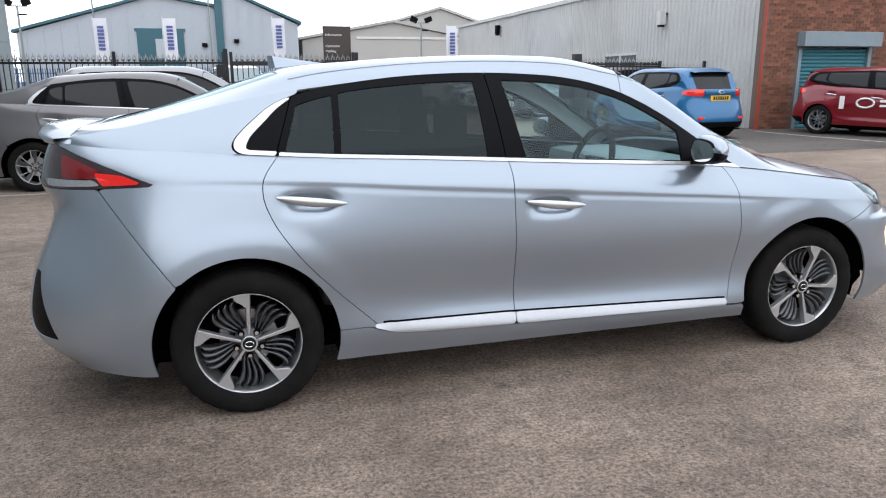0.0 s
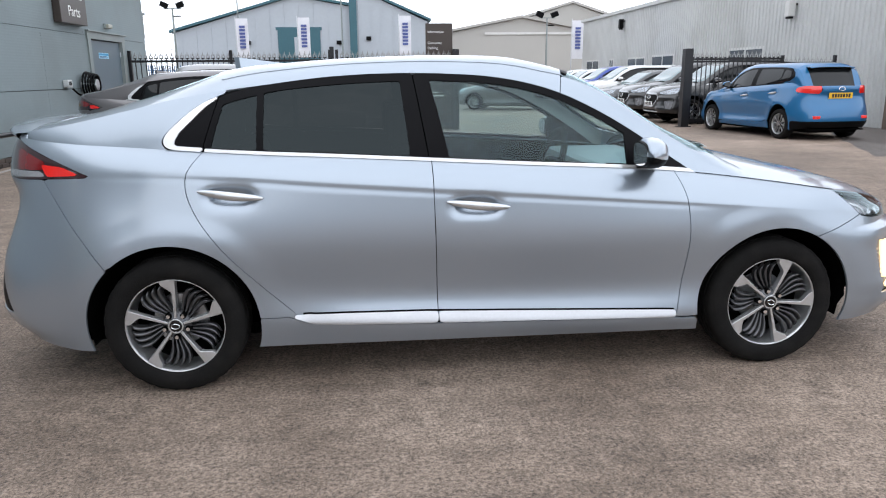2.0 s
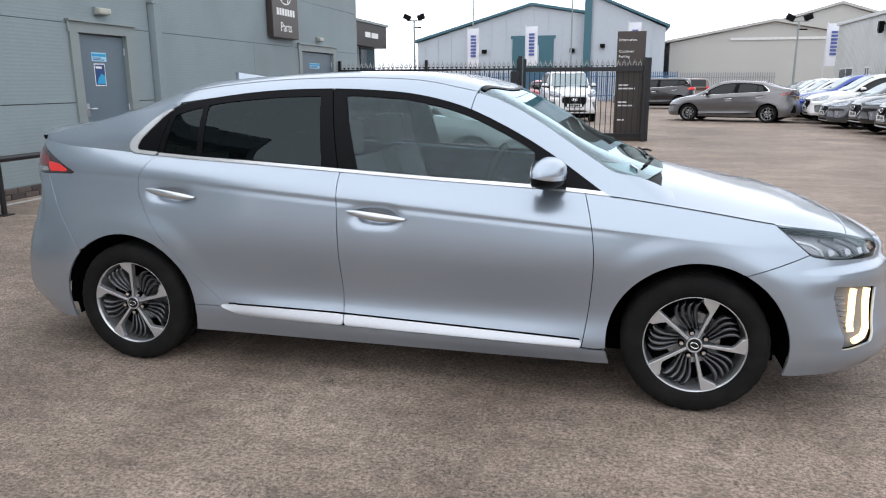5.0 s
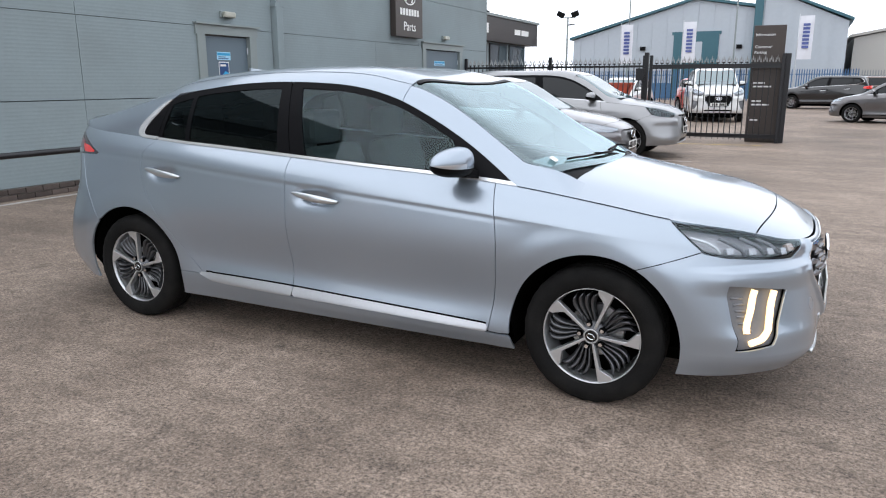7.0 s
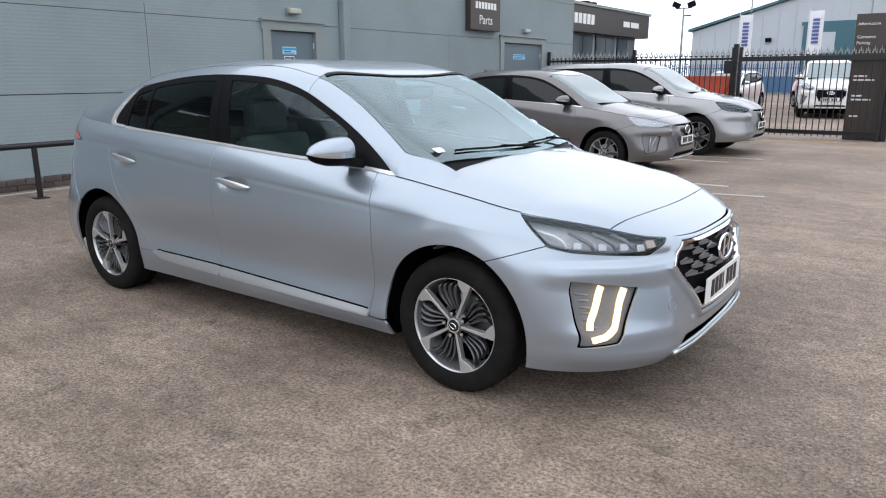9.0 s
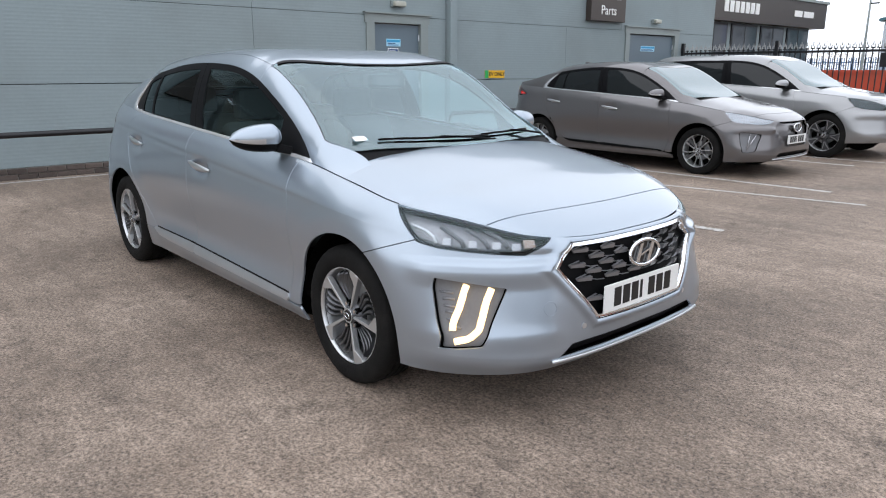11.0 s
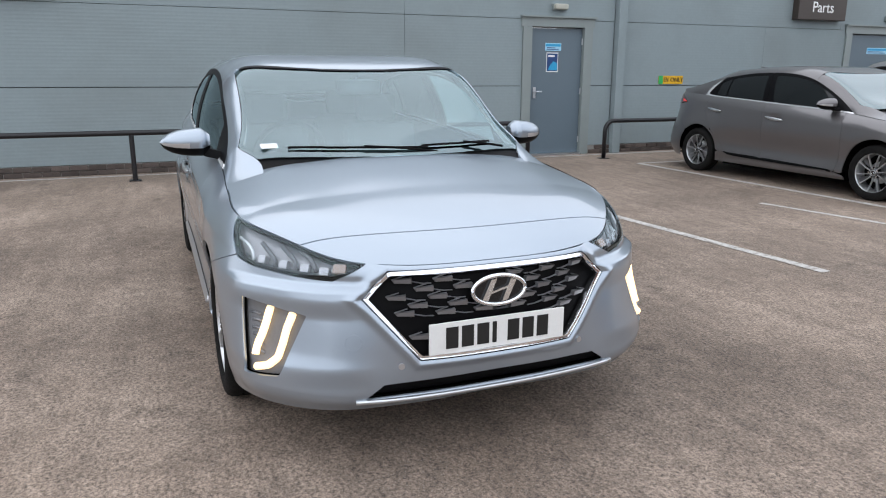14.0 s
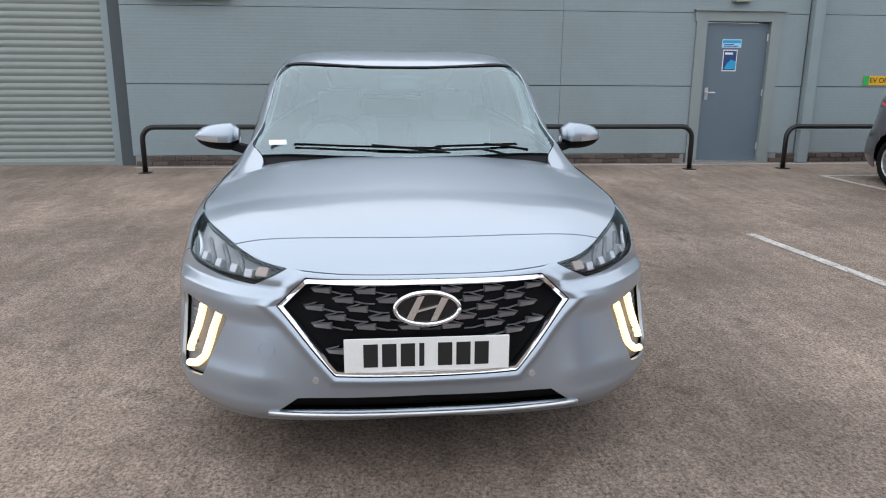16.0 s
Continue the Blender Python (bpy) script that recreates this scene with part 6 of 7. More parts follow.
    gv = np.linspace(0, 1, 36 if detail else 16)
    G = S.glazing(gx, gv)
    GX, GZ = G[..., 0], G[..., 2]
    by, bz = S.belt(GX)
    dlo_x, dlo_z = tab(HATCH_GLASS)
    gz = np.where(GX < dlo_x[0], 0.0, cr(GX, dlo_x, dlo_z))
    slope = np.gradient(cr(gx, dlo_x, dlo_z), gx)[None, :]
    d_top = (gz - GZ) / np.sqrt(1 + slope ** 2)
    d_bot = GZ - bz
    k_z = (GZ - .98) / .35
    win_f = np.minimum.reduce([d_bot - .020, d_top - .030, GX - (-.140 - .085 * k_z), .655 - .02 * k_z - GX])
    win_r = np.minimum.reduce([d_bot - .020, d_top - .034, (-.312 - .04 * k_z) - GX, GX + .938 - .01 * k_z])
    win_q = np.minimum.reduce([d_bot - .020, d_top - .036, -.966 + .01 * k_z - GX, GX - (-1.165 + .30 * (GZ - 1.02))])
    # rounded rear lower corner of the side glass
    cu, cw = np.maximum(.075 - d_top, 0), np.maximum(.075 - d_bot, 0)
    d_out = np.where(GX < -1.12, .075 - np.hypot(cu, cw), d_top)
    trim = np.minimum.reduce([d_out, .017 + (np.interp(GX, [-1.36, -1.22, -1.12], [.040, .030, .006]) - .017) * sstep(.15, .7, cu / (cu + cw + 1e-6)) - d_out, -1.195 + .33 * (GZ - 1.03) - GX])
    both("rear_pillar", G, np.minimum(-d_out - .005, -1.09 - GX), paint_mat, joined=False, depth=0.006)
    frame_g = np.minimum.reduce([d_out, -win_f, -win_r, -win_q, -trim, d_bot - .014])
    b_line, c_line = GX - (-.232 - .06 * k_z), GX - (-1.195 + .33 * (GZ - 1.03))
    for zone in (b_line - .0025, np.minimum(-b_line - .0025, c_line - .0022), -c_line - .0022):
        both("window_frame", G, np.minimum(frame_g, zone), FRAME_BLACK, "gloss black window frame", depth=0.014, joined=False)
    both("frame_backing", G, np.minimum.reduce([d_out + .008, -win_f - .003, -win_r - .003, -win_q - .003]), DARK, depth=0, offset=-0.012, joined=False)
    both("belt_moulding", G, np.minimum(.0145 - d_bot, GX + (1.18 if detail else 1.375)), trim_mat, "bright chrome belt line" if trim_mat is BRIGHT_TRIM else "", depth=0.01, offset=0.004, joined=False)
    both("quarter_trim", G, trim, trim_mat if trim_mat is BRIGHT_TRIM else paint_mat, "bright chrome quarter trim" if trim_mat is BRIGHT_TRIM else "", depth=0.012, offset=0.006, joined=False)
    clear = clear_glass or WINDOW
    both("side_window", G, win_f + .002, clear, "clear side window", depth=0, offset=-0.004, joined=False)
    both("rear_side_window", G, win_r + .002, TINTED if detail else clear, "dark privacy glass", depth=0, offset=-0.004, joined=False)
    both("quarter_window", G, win_q + .002, TINTED if detail else clear, "dark privacy glass", depth=0, offset=-0.004, joined=False)
    # ---- top
    T = S.top(230 if detail else 90, 48 if detail else 20)
    TX, TY, TZ = T[..., 0], T[..., 1], T[..., 2]
    ey, _ = S.edge(TX)
    xs_ = .455 - .20 * TY ** 2
    w_s = .905 - .11 * sstep(.97, 1.2, TX)
    side = ey * w_s
    screen = np.minimum.reduce([TX - xs_ - GAP, side - TY, 1.23 - .12 * (TY / .7) ** 2 - TX])
    rear = np.minimum.reduce([-1.19 + .16 * TY ** 2 - TX, TX + 1.885 - .10 * TY ** 2, np.interp(TX, [-1.9, -1.2], [.45, .50]) - TY])
    if warp is not None:
        rear = np.minimum.reduce([-1.36 + .16 * TY ** 2 - TX, TX + 1.83 - .10 * TY ** 2, np.interp(TX, [-1.9, -1.2], [.47, .53]) - TY])
    both("roof", T, np.minimum.reduce([xs_ - GAP - TX, -rear - GAP]), paint_mat)
    if detail:
        both("roof_moulding", T, np.minimum.reduce([.0055 - np.abs(TY - .895 * ey), xs_ + .004 - TX, TX + 1.12]), paint_mat, "body-coloured roof ditch strip", depth=0.003, offset=0.0025, joined=False)
    both("front_pillar", T, np.minimum.reduce([TX - xs_ - GAP, TY - side - .004]), paint_mat, joined=False)
    ws = both("windscreen", T, screen, SCREEN_GLASS if detail else PALE_SCREEN, "large raked windscreen", depth=0, offset=-0.003)
    both("screen_border", T, np.minimum(screen, np.maximum(0.020 - (side - TY), np.maximum(0.040 + .03 * sstep(.3, .55, TY) - (TX - xs_), .045 - (1.23 - .12 * (TY / .7) ** 2 - TX)))), BLACK, depth=0, offset=-0.007)
    both("screen_seal", T, np.minimum.reduce([TX - xs_ - .05, TY - side + .002, .005 - (TY - side), 1.2 - TX]), GLOSS_BLACK, depth=0.01, offset=-0.004, joined=False)
    if detail:
        both("screen_header", T, np.minimum.reduce([TX - xs_ + .002, side - .02 - TY, .015 + .014 * sstep(.25, .58, TY) - (TX - xs_)]), FRAME_BLACK, "black band at the head of the windscreen", depth=0.002, offset=0.002)
        both("pillar_trim", T, np.minimum.reduce([TX - xs_ + .04, TY - side + .012, 1.02 - TX]), LINING, "pale inner pillar trim", depth=0, offset=-0.03, joined=False)
    both("rear_screen", T, rear, TINTED if detail else clear, "dark rear screen", depth=0.006, offset=-0.003)
    both("screen_border", T, np.minimum(rear, .03 - rear), BLACK, depth=0, offset=-0.006)
    if detail:
        both("headlining", T, np.minimum.reduce([xs_ - .05 - TX, -rear, TX + 1.9]), LINING, depth=0, offset=-0.03)
    # ---- bonnet
    H = S.hood(110 if detail else 40, 36 if detail else 16)
    HX, HY = H[..., 0], H[..., 1]
    shut = 1.99 - .13 * HY ** 2
    col = np.linspace(0, 1, H.shape[1])[None, :]
    edge_w = (0.9945 - (1 - (1 - col) ** 1.3)) * .8 + 0 * HX
    both("bonnet", H, np.minimum.reduce([shut - .0028 - HX, edge_w]), paint_mat)
    both("nose_panel", H, np.minimum.reduce([HX - shut - .0028]), paint_mat)
    both("bonnet_underside", H, edge_w + .01, DARK, depth=0, offset=-0.018)
    # dark seam along the bonnet's edge
    us = np.linspace(0, STATION[-1], 500)
    ring = S.ring(us)[-1]
    ring = ring[(ring[:, 0] > .975) & (ring[:, 0] < 1.63)]
    for s in (1, -1):
        q = ring + [0, .0015, .0015]
        if warp is not None:
            q = warp(q)
        vv, f_ = tube([(a, s * b, c) for a, b, c in q], .0015, 6)
        link_mesh("bonnet_seam", vv, f_, DARK, car, smooth=True)
    # ---- side mouldings and handles
    if moulding:
        rise = np.interp(X, [-.84, -.76, -.6, -.25, .885], [.016, .046, .053, .055, .038]) * (1 if detail else .7)
        strip = np.minimum.reduce([Z - zb - .006, rise - (Z - zb), .884 - X, X + .835, np.abs(X - bb) - .003])
        both("sill_moulding", L, strip, SILL_TRIM if detail else BLACK, "satin chrome door moulding", depth=0.012, offset=(.005 if detail else .012) + .010 * (1 - np.clip((Z - zb) / rise, 0, 1)), joined=False)
        if detail:
            # black strip painting the shade in the hollow just above the moulding
            both("moulding_seal", L, np.minimum.reduce([Z - zb - rise + .001, zb + rise + .008 - Z, .880 - X, X + .80]), FRAME_BLACK, depth=0.002, offset=.002, joined=False)
    for doors, hx0, hx1, hz0, hz1 in ((doors_r, -1.205, -.935, .884, .852), (doors_f, -.168, .105, .818, .790)):
        for d, s in zip(doors, (1, -1)):
            if d is None:
                continue
            rows = []
            nn = 15
            for i in range(nn):
                f = i / (nn - 1)
                x, z = hx0 + (hx1 - hx0) * f, hz0 + (hz1 - hz0) * f + 0.004 * math.sin(math.pi * f) * -1
                j = np.argmin((X - x) ** 2 + (Z - z) ** 2 + np.where(Y > .6, 0, 9))
                yy = float(np.interp(x, [hx0, hx1], [Y0.ravel()[np.argmin((X - hx0) ** 2 + (Z - hz0) ** 2 + np.where(Y > .6, 0, 9))], Y0.ravel()[np.argmin((X - hx1) ** 2 + (Z - hz1) ** 2 + np.where(Y > .6, 0, 9))]])) + 0.004 + 0.014 * math.sin(math.pi * f)
                w = 0.004 + 0.0150 * math.sin(math.pi * f) ** 0.6
                rows.append([(x, yy + 0.009 * math.cos(a), z + w * math.sin(a)) for a in np.linspace(0, 2 * math.pi, 10, endpoint=False)])
            vv = np.array([q for r in rows for q in r])
            if warp is not None:
                vv = warp(vv)
            vv = vv * [1, s, 1]
            f_ = [(i * 10 + k, i * 10 + (k + 1) % 10, (i + 1) * 10 + (k + 1) % 10, (i + 1) * 10 + k) for i in range(nn - 1) for k in range(10)]
            link_mesh("door_handle", vv, f_, SATIN, d, "satin chrome door handle", smooth=True)
            if detail and hx0 > -.5 and s < 0:
                part("handle_button", box_bm(-.118, -.100, -.876, -.866, .803, .815), BLACK, d)
    # ---- door mirrors
    for s in (1, -1):
        rows, nseg, nlen = [], 20, 12
        for i in range(nlen + 1):
            f = i / nlen
            y = .800 + .222 * f
            r = (1 - ((f - .15) / .8505) ** 2.6) ** 0.6 if f > .15 else 0.52 + 0.48 * sstep(0, .15, f)
            r = max(r, .02)
            cz, cx = 1.010 - .004 * f, .722 - .045 * f ** 2
            rows.append([(cx + .078 * r * math.copysign(abs(math.cos(a)) ** .75, math.cos(a)) * (1 if math.cos(a) > 0 else .62), y, cz + .066 * r * math.copysign(abs(math.sin(a)) ** .85, math.sin(a))) for a in np.linspace(0, 2 * math.pi, nseg, endpoint=False)])
        vv = np.array([q for r in rows for q in r])
        if warp is not None:
            vv = warp(vv)
        vv = vv * [1, s, 1]
        f_ = [(i * nseg + k, i * nseg + (k + 1) % nseg, (i + 1) * nseg + (k + 1) % nseg, (i + 1) * nseg + k) for i in range(nlen) for k in range(nseg)]
        f_ += [tuple(range(nseg)), tuple(nlen * nseg + k for k in range(nseg))[::-1]]
        cover = link_mesh("mirror_cover", vv, f_, [paint_mat, BLACK, SATIN], car, "body-coloured door mirror with black base", smooth=True)
        for pgn in cover.data.polygons:
            k_a = pgn.index % nseg
            pgn.material_index = 0 if (k_a <= 9 or k_a >= 18) and pgn.index < nlen * nseg else 1
            if pgn.index >= nlen * nseg:
                pgn.material_index = 0
            if k_a in (18,) and pgn.index < nlen * nseg:
                pgn.material_index = 1
            if k_a in (19,) and pgn.index < nlen * nseg and pgn.index // nseg > 4:
                pgn.material_index = 2
        for nm_, mt_, x_in, x_out, k_ in (("mirror_frame", BLACK, .70, .664, 1.0), ("mirror_glass", MIRROR, .664, .661, .9)):
            oval = [(.905 + k_ * .090 * math.copysign(abs(math.cos(a)) ** .7, math.cos(a)), 1.006 + k_ * .052 * (1 - .25 * math.cos(a)) * math.copysign(abs(math.sin(a)) ** .8, math.sin(a))) for a in np.linspace(0, 2 * math.pi, 24, endpoint=False)]
            vv = np.array([(x_, a, b) for x_ in (x_in, x_out) for a, b in oval])
            if warp is not None:
                vv = warp(vv)
            vv = vv * [1, s, 1]
            f_ = [(i, (i + 1) % 24, 24 + (i + 1) % 24, 24 + i) for i in range(24)] + [tuple(range(24, 48))]
            link_mesh(nm_, vv, f_, mt_, cover)
        bm = bmesh.new()
        arm = np.array([(.70, .752, .925), (.80, .752, .925), (.78, .752, .965), (.71, .752, .965), (.68, .835, .945), (.77, .835, .945), (.76, .835, .985), (.69, .835, .985)])
        if warp is not None:
            arm = warp(arm)
        vs = [bm.verts.new((a, s * b, c)) for a, b, c in arm]
        for q in ((0, 1, 2, 3), (7, 6, 5, 4), (0, 4, 5, 1), (1, 5, 6, 2), (2, 6, 7, 3), (3, 7, 4, 0)):
            bm.faces.new([vs[i] for i in q])
        part("mirror_arm", bm, BLACK, car, bevel=0.006)
    # ---- wheels and wells
    w0 = build_wheel(car, wheel_style) if detail else build_wheel(car, wheel_style, 48)
    first = True
    sc = Matrix.Diagonal((wheel_r, 1, wheel_r, 1))
    for ax in S.axles:
        for s in (-1, 1):
            x = ax * wheel_x
            m = Matrix.Translation((x, s * .768 * y_scale, TYRE_R * wheel_r - .002)) @ (Matrix.Rotation(math.pi, 4, "Z") if s < 0 else Matrix()) @ sc @ Matrix.Rotation(radians(-22 if ax > 0 else -1), 4, "Y")
            if first:
                w0.matrix_basis = m
                first = False
            else:
                copy_part(w0, car, m)
            vv, f_ = [], []
            for i in range(25):
                a = math.radians(-14 + 208 * i / 24)
                for y in (.45, .838 if 0 < math.sin(a) else .80):
                    vv.append((x + (AR + .008) * wheel_r * math.cos(a), s * y * y_scale, S.hub * wheel_r + (AR + .008) * wheel_r * math.sin(a)))
            f_ = [(2 * i, 2 * i + 1, 2 * i + 3, 2 * i + 2) for i in range(24)]
            k = len(vv)
            vv.append((x, s * .45 * y_scale, .3))
            f_ += [(k, 2 * i, 2 * i + 2) for i in range(24)]
            link_mesh("wheel_arch_liner", vv, f_, DARK, car, smooth=True)
    fl = box_bm(-1.95, 1.85, -.62, .62, .20, .225)
    box_bm(-.93, .93, -.81 * y_scale, .81 * y_scale, .186, .199, fl)
    box_bm(1.45, 2.06, -.45, .45, .23, .60, fl)
    box_bm(-1.85, 1.72, -.56 * y_scale, .56 * y_scale, .15, .201, fl)
    box_bm(-.95, .95, -.74 * y_scale, .74 * y_scale, .148, .187, fl)
    part("floor_pan", fl, DARK, car)
    # ---- shark fin aerial
    bm = bmesh.new()
    vs = [[bm.verts.new(q) for q in row] for row in (
        [(-.90, 0, 1.408), (-1.01, .026, 1.398), (-1.13, .030, 1.384), (-1.16, 0, 1.380), (-1.13, -.030, 1.384), (-1.01, -.026, 1.398)],
        [(-1.085, 0, 1.432), (-1.10, .005, 1.434), (-1.14, .006, 1.440), (-1.165, 0, 1.442), (-1.14, -.006, 1.440), (-1.10, -.005, 1.434)])]
    for k in range(6):
        bm.faces.new((vs[0][k], vs[0][(k + 1) % 6], vs[1][(k + 1) % 6], vs[1][k]))
    bm.faces.new(vs[1])
    if warp is None:
        part("aerial", bm, paint_mat, car, "body-coloured shark fin aerial", smooth=True)
    else:
        bm.free()
    if not detail:
        ib = box_bm(-1.2, .9, -.6, .6, .25, .95)
        part("interior", ib, TRIM_CLOTH, car)
        return car
    # ---- tail spoiler, parking sensors, towing cover
    rr_ = S.rear[np.argsort(S.rear[:, 1])]
    vv, f_ = [], []
    ys = np.linspace(-.56, .56, 41)
    for y in ys:
        x0 = float(np.interp(abs(y), rr_[:, 1], rr_[:, 0]))
        e = 1 - .55 * sstep(.42, .56, abs(y))
        z0 = 1.133 - .03 * (abs(y) / .56) ** 2
        vv += [(x0 + .20, y, z0 + .020), (x0 + .06, y, z0 + .030 * e), (x0 - .035 * e, y, z0 + .024 * e), (x0 - .050 * e, y, z0 + .010 * e), (x0 - .03 * e, y, z0 - .022 * e), (x0 + .04, y, z0 - .040)]
    for i in range(len(ys) - 1):
        f_ += [(i * 6 + k, i * 6 + k + 1, (i + 1) * 6 + k + 1, (i + 1) * 6 + k) for k in range(5)]
    link_mesh("spoiler", vv, f_, paint_mat, car, "body-coloured spoiler lip", smooth=True)
    for y in (-.355, .345):
        p, n = front_point(y, .372, 0.0)
        part("parking_sensor", cyl_bm(p - n * .01, p + n * .003, .011, seg=16), SATIN, bumper, "silver parking sensor")
    p, n = front_point(-.50, .462, .001)
    q = n.to_track_quat("Z", "Y").to_matrix()
    vv, f_ = tube([p + q @ Vector((.027 * math.cos(a), .027 * math.sin(a), 0)) for a in np.linspace(0, 2 * math.pi, 25)], .0008, 5)
    link_mesh("towing_cover", vv, f_, paint_mat, bumper, smooth=True)
    # ---- wipers, cowl, cabin
    both("cowl", T, np.minimum.reduce([TX - 1.21 + .12 * (TY / .7) ** 2, 1.29 - TX]), BLACK, depth=0, offset=-0.012)
    zt = lambda x, y: float(np.interp(x, TX[:, 0], cr(TX[:, 0], *S.roof)) - (np.interp(x, TX[:, 0], cr(TX[:, 0], *S.roof)) - S.edge(np.array([x]))[1][0]) * min(1, abs(y) / S.edge(np.array([x]))[0][0]) ** S.crown(x))
    for line in (((1.115, -.50), (1.145, -.30), (1.165, -.02), (1.175, .20)), ((1.155, .12), (1.142, .34), (1.11, .54))):
        pts = [(x, y, zt(x, y) + .007) for (x0, y0), (x1, y1) in zip(line, line[1:]) for x, y in [(x0 + (x1 - x0) * f, y0 + (y1 - y0) * f) for f in (0, .25, .5, .75)]]
        vv, f_ = tube(pts, 0.0055, 6)
        wp = link_mesh("wiper_blade", vv, f_, BLACK, car, smooth=True)
        k = len(pts) // 2
        a = Vector(pts[k]) + Vector((0, 0, .006))
        b = Vector((1.19, pts[-1][1] + .04, pts[-1][2] - .02))
        vv, f_ = tube([a, a.lerp(b, .5) + Vector((0, 0, .004)), b], 0.006, 6)
        link_mesh("wiper_arm", vv, f_, BLACK, wp, smooth=True)
    part("paper_slip", box_bm(-.018, .018, -.038, .038, -.0008, .0008), WHITE, car, "white paper slip behind the screen").matrix_basis = pose(1.075, -.575, zt(1.075, -.575) + .003, 0, 30, 6)
    bm = box_bm(.62, 1.12, -.66, .66, .55, .90)
    part("dashboard", bm, CABIN_GREY, car, bevel=0.05)
    v_, f_ = tube([(.40 + .06 * math.sin(a), -.36 + .185 * math.cos(a), .90 + .175 * math.sin(a)) for a in np.linspace(0, 2 * math.pi, 33)], .016, 8)
    sw = link_mesh("steering_wheel", v_, f_, BLACK, car, smooth=True)
    part("wheel_hub", box_bm(.40, .45, -.44, -.28, .84, .94), BLACK, sw, bevel=0.02)
    part("wheel_spoke", box_bm(.405, .425, -.53, -.19, .885, .915), BLACK, sw)
    part("column", cyl_bm((.43, -.36, .89), (.72, -.36, .78), .04), BLACK, sw)
    for x, ys in ((-.05, (-.36, .36)), (-.92, (-.36, .36))):
        for y in ys:
            bm = box_bm(x - .10, x + .42, y - .25, y + .25, .34, .50)
            part("seat", bm, SEAT_GREY, car, bevel=0.04)
            bm = box_bm(-.07, .07, y - .24, y + .24, 0, .60)
            bmesh.ops.rotate(bm, verts=bm.verts[:], cent=(0, 0, 0), matrix=Matrix.Rotation(radians(-20), 3, "Y"))
            bmesh.ops.translate(bm, verts=bm.verts[:], vec=(x - .06, 0, .44))
            part("seat_back", bm, SEAT_GREY, car, bevel=0.045)
            bm = box_bm(x - .36, x - .25, y - .13, y + .13, 1.02, 1.20)
            part("headrest", bm, SEAT_GREY, car, bevel=0.035)
    part("interior_mirror", box_bm(.50, .53, -.12, .12, 1.22, 1.29), BLACK, car, bevel=0.012)
    part("sensor_pod", box_bm(.42, .53, -.10, .10, 1.215, 1.295), SEAT_GREY, car, bevel=0.02)
    part("parcel_shelf", box_bm(-1.95, -1.2, -.58, .58, .92, .95), TRIM_CLOTH, car)
    return car


DEEP_RED = material("deep_red_lens", (0.16, 0.006, 0.008), rough=0.1, coat=1.0, vary=0.2, fine=150)
LAMP_DIVIDER = material("grey_lamp_divider", (0.16, 0.16, 0.17), rough=0.3, metal=0.4, vary=0.08)
LED_LENS = material("pale_lamp_plastic", (0.78, 0.80, 0.82), rough=0.15, coat=1.0, vary=0.05)
SILL_TRIM = material("brushed_sill_trim", (0.50, 0.51, 0.53), rough=0.36, metal=0.85, vary=0.06)
MIRROR = material("mirror_glass", (0.8, 0.82, 0.84), rough=0.02, metal=1.0, vary=0.0)
FIN = material("satin_grey_fin", (0.25, 0.25, 0.262), rough=0.3, metal=0.6, vary=0.08)
POD_GREY = material("grey_lamp_recess", (0.16, 0.163, 0.172), rough=0.5, metal=0.2, vary=0.12)
SILVER_BLUE = paint("silver_blue_metallic", (0.345, 0.398, 0.458), metal=0.72, rough=0.30)
build_car(pose(1.335, 3.66, 0, 0, 0, 0.25), "hatchback_car", "silver-blue metallic five-door hatchback with lit daytime lamps", SILVER_BLUE, lamps_on=True)


# ---- the other vehicles ----
def warp_hatch(h=1.1, tail=-1.98, roof_end=-1.75, length=1.0, width=1.0, nose_up=0.0, foot=0.0):
    """Turns the fastback into an upright hatch or sport utility body."""
    def f(P):
        x, y, z = P[..., 0], P[..., 1], P[..., 2]
        wz = sstep(1.0, 1.14, z)
        x2 = np.interp(x, [-2.3, -1.885, -1.19, -.5, 3], [tail - .06, tail, roof_end, -.5, 3])
        x2 = x + (x2 - x) * wz
        z2 = z * h - .23 * sstep(-1.3, -1.9, x) * wz + nose_up * sstep(.9, 1.9, x) * sstep(.55, .8, z) + foot * sstep(.45, .2, z)
        z2 = z2 + .05 * sstep(-.4, -1.15, x) * wz * sstep(-1.9, -1.3, x)
        return np.stack([x2 * length, y * width, z2], -1)
    return f


GREY_PAINT = paint("warm_grey_metallic", (0.145, 0.137, 0.139), metal=0.6)
SILVER_PAINT = paint("bright_silver_metallic", (0.30, 0.302, 0.306), metal=0.6)
BLUE_PAINT = paint("bright_blue_metallic", (0.0, 0.112, 0.275), metal=0.30)
RED_PAINT = paint("deep_red_metallic", (0.20, 0.004, 0.010), metal=0.2)
BLACK_PAINT = paint("black_metallic", (0.007, 0.007, 0.008), metal=0.0)
DARKGREY_PAINT = paint("dark_grey_metallic", (0.075, 0.077, 0.082), metal=0.55)
WHITE_PAINT = paint("plain_white_paint", (0.74, 0.74, 0.73), metal=0.0)
NAVY_PAINT = paint("royal_blue_metallic", (0.02, 0.055, 0.30), metal=0.4)
COPPER_PAINT = paint("bronze_brown_metallic", (0.13, 0.085, 0.07), metal=0.5)

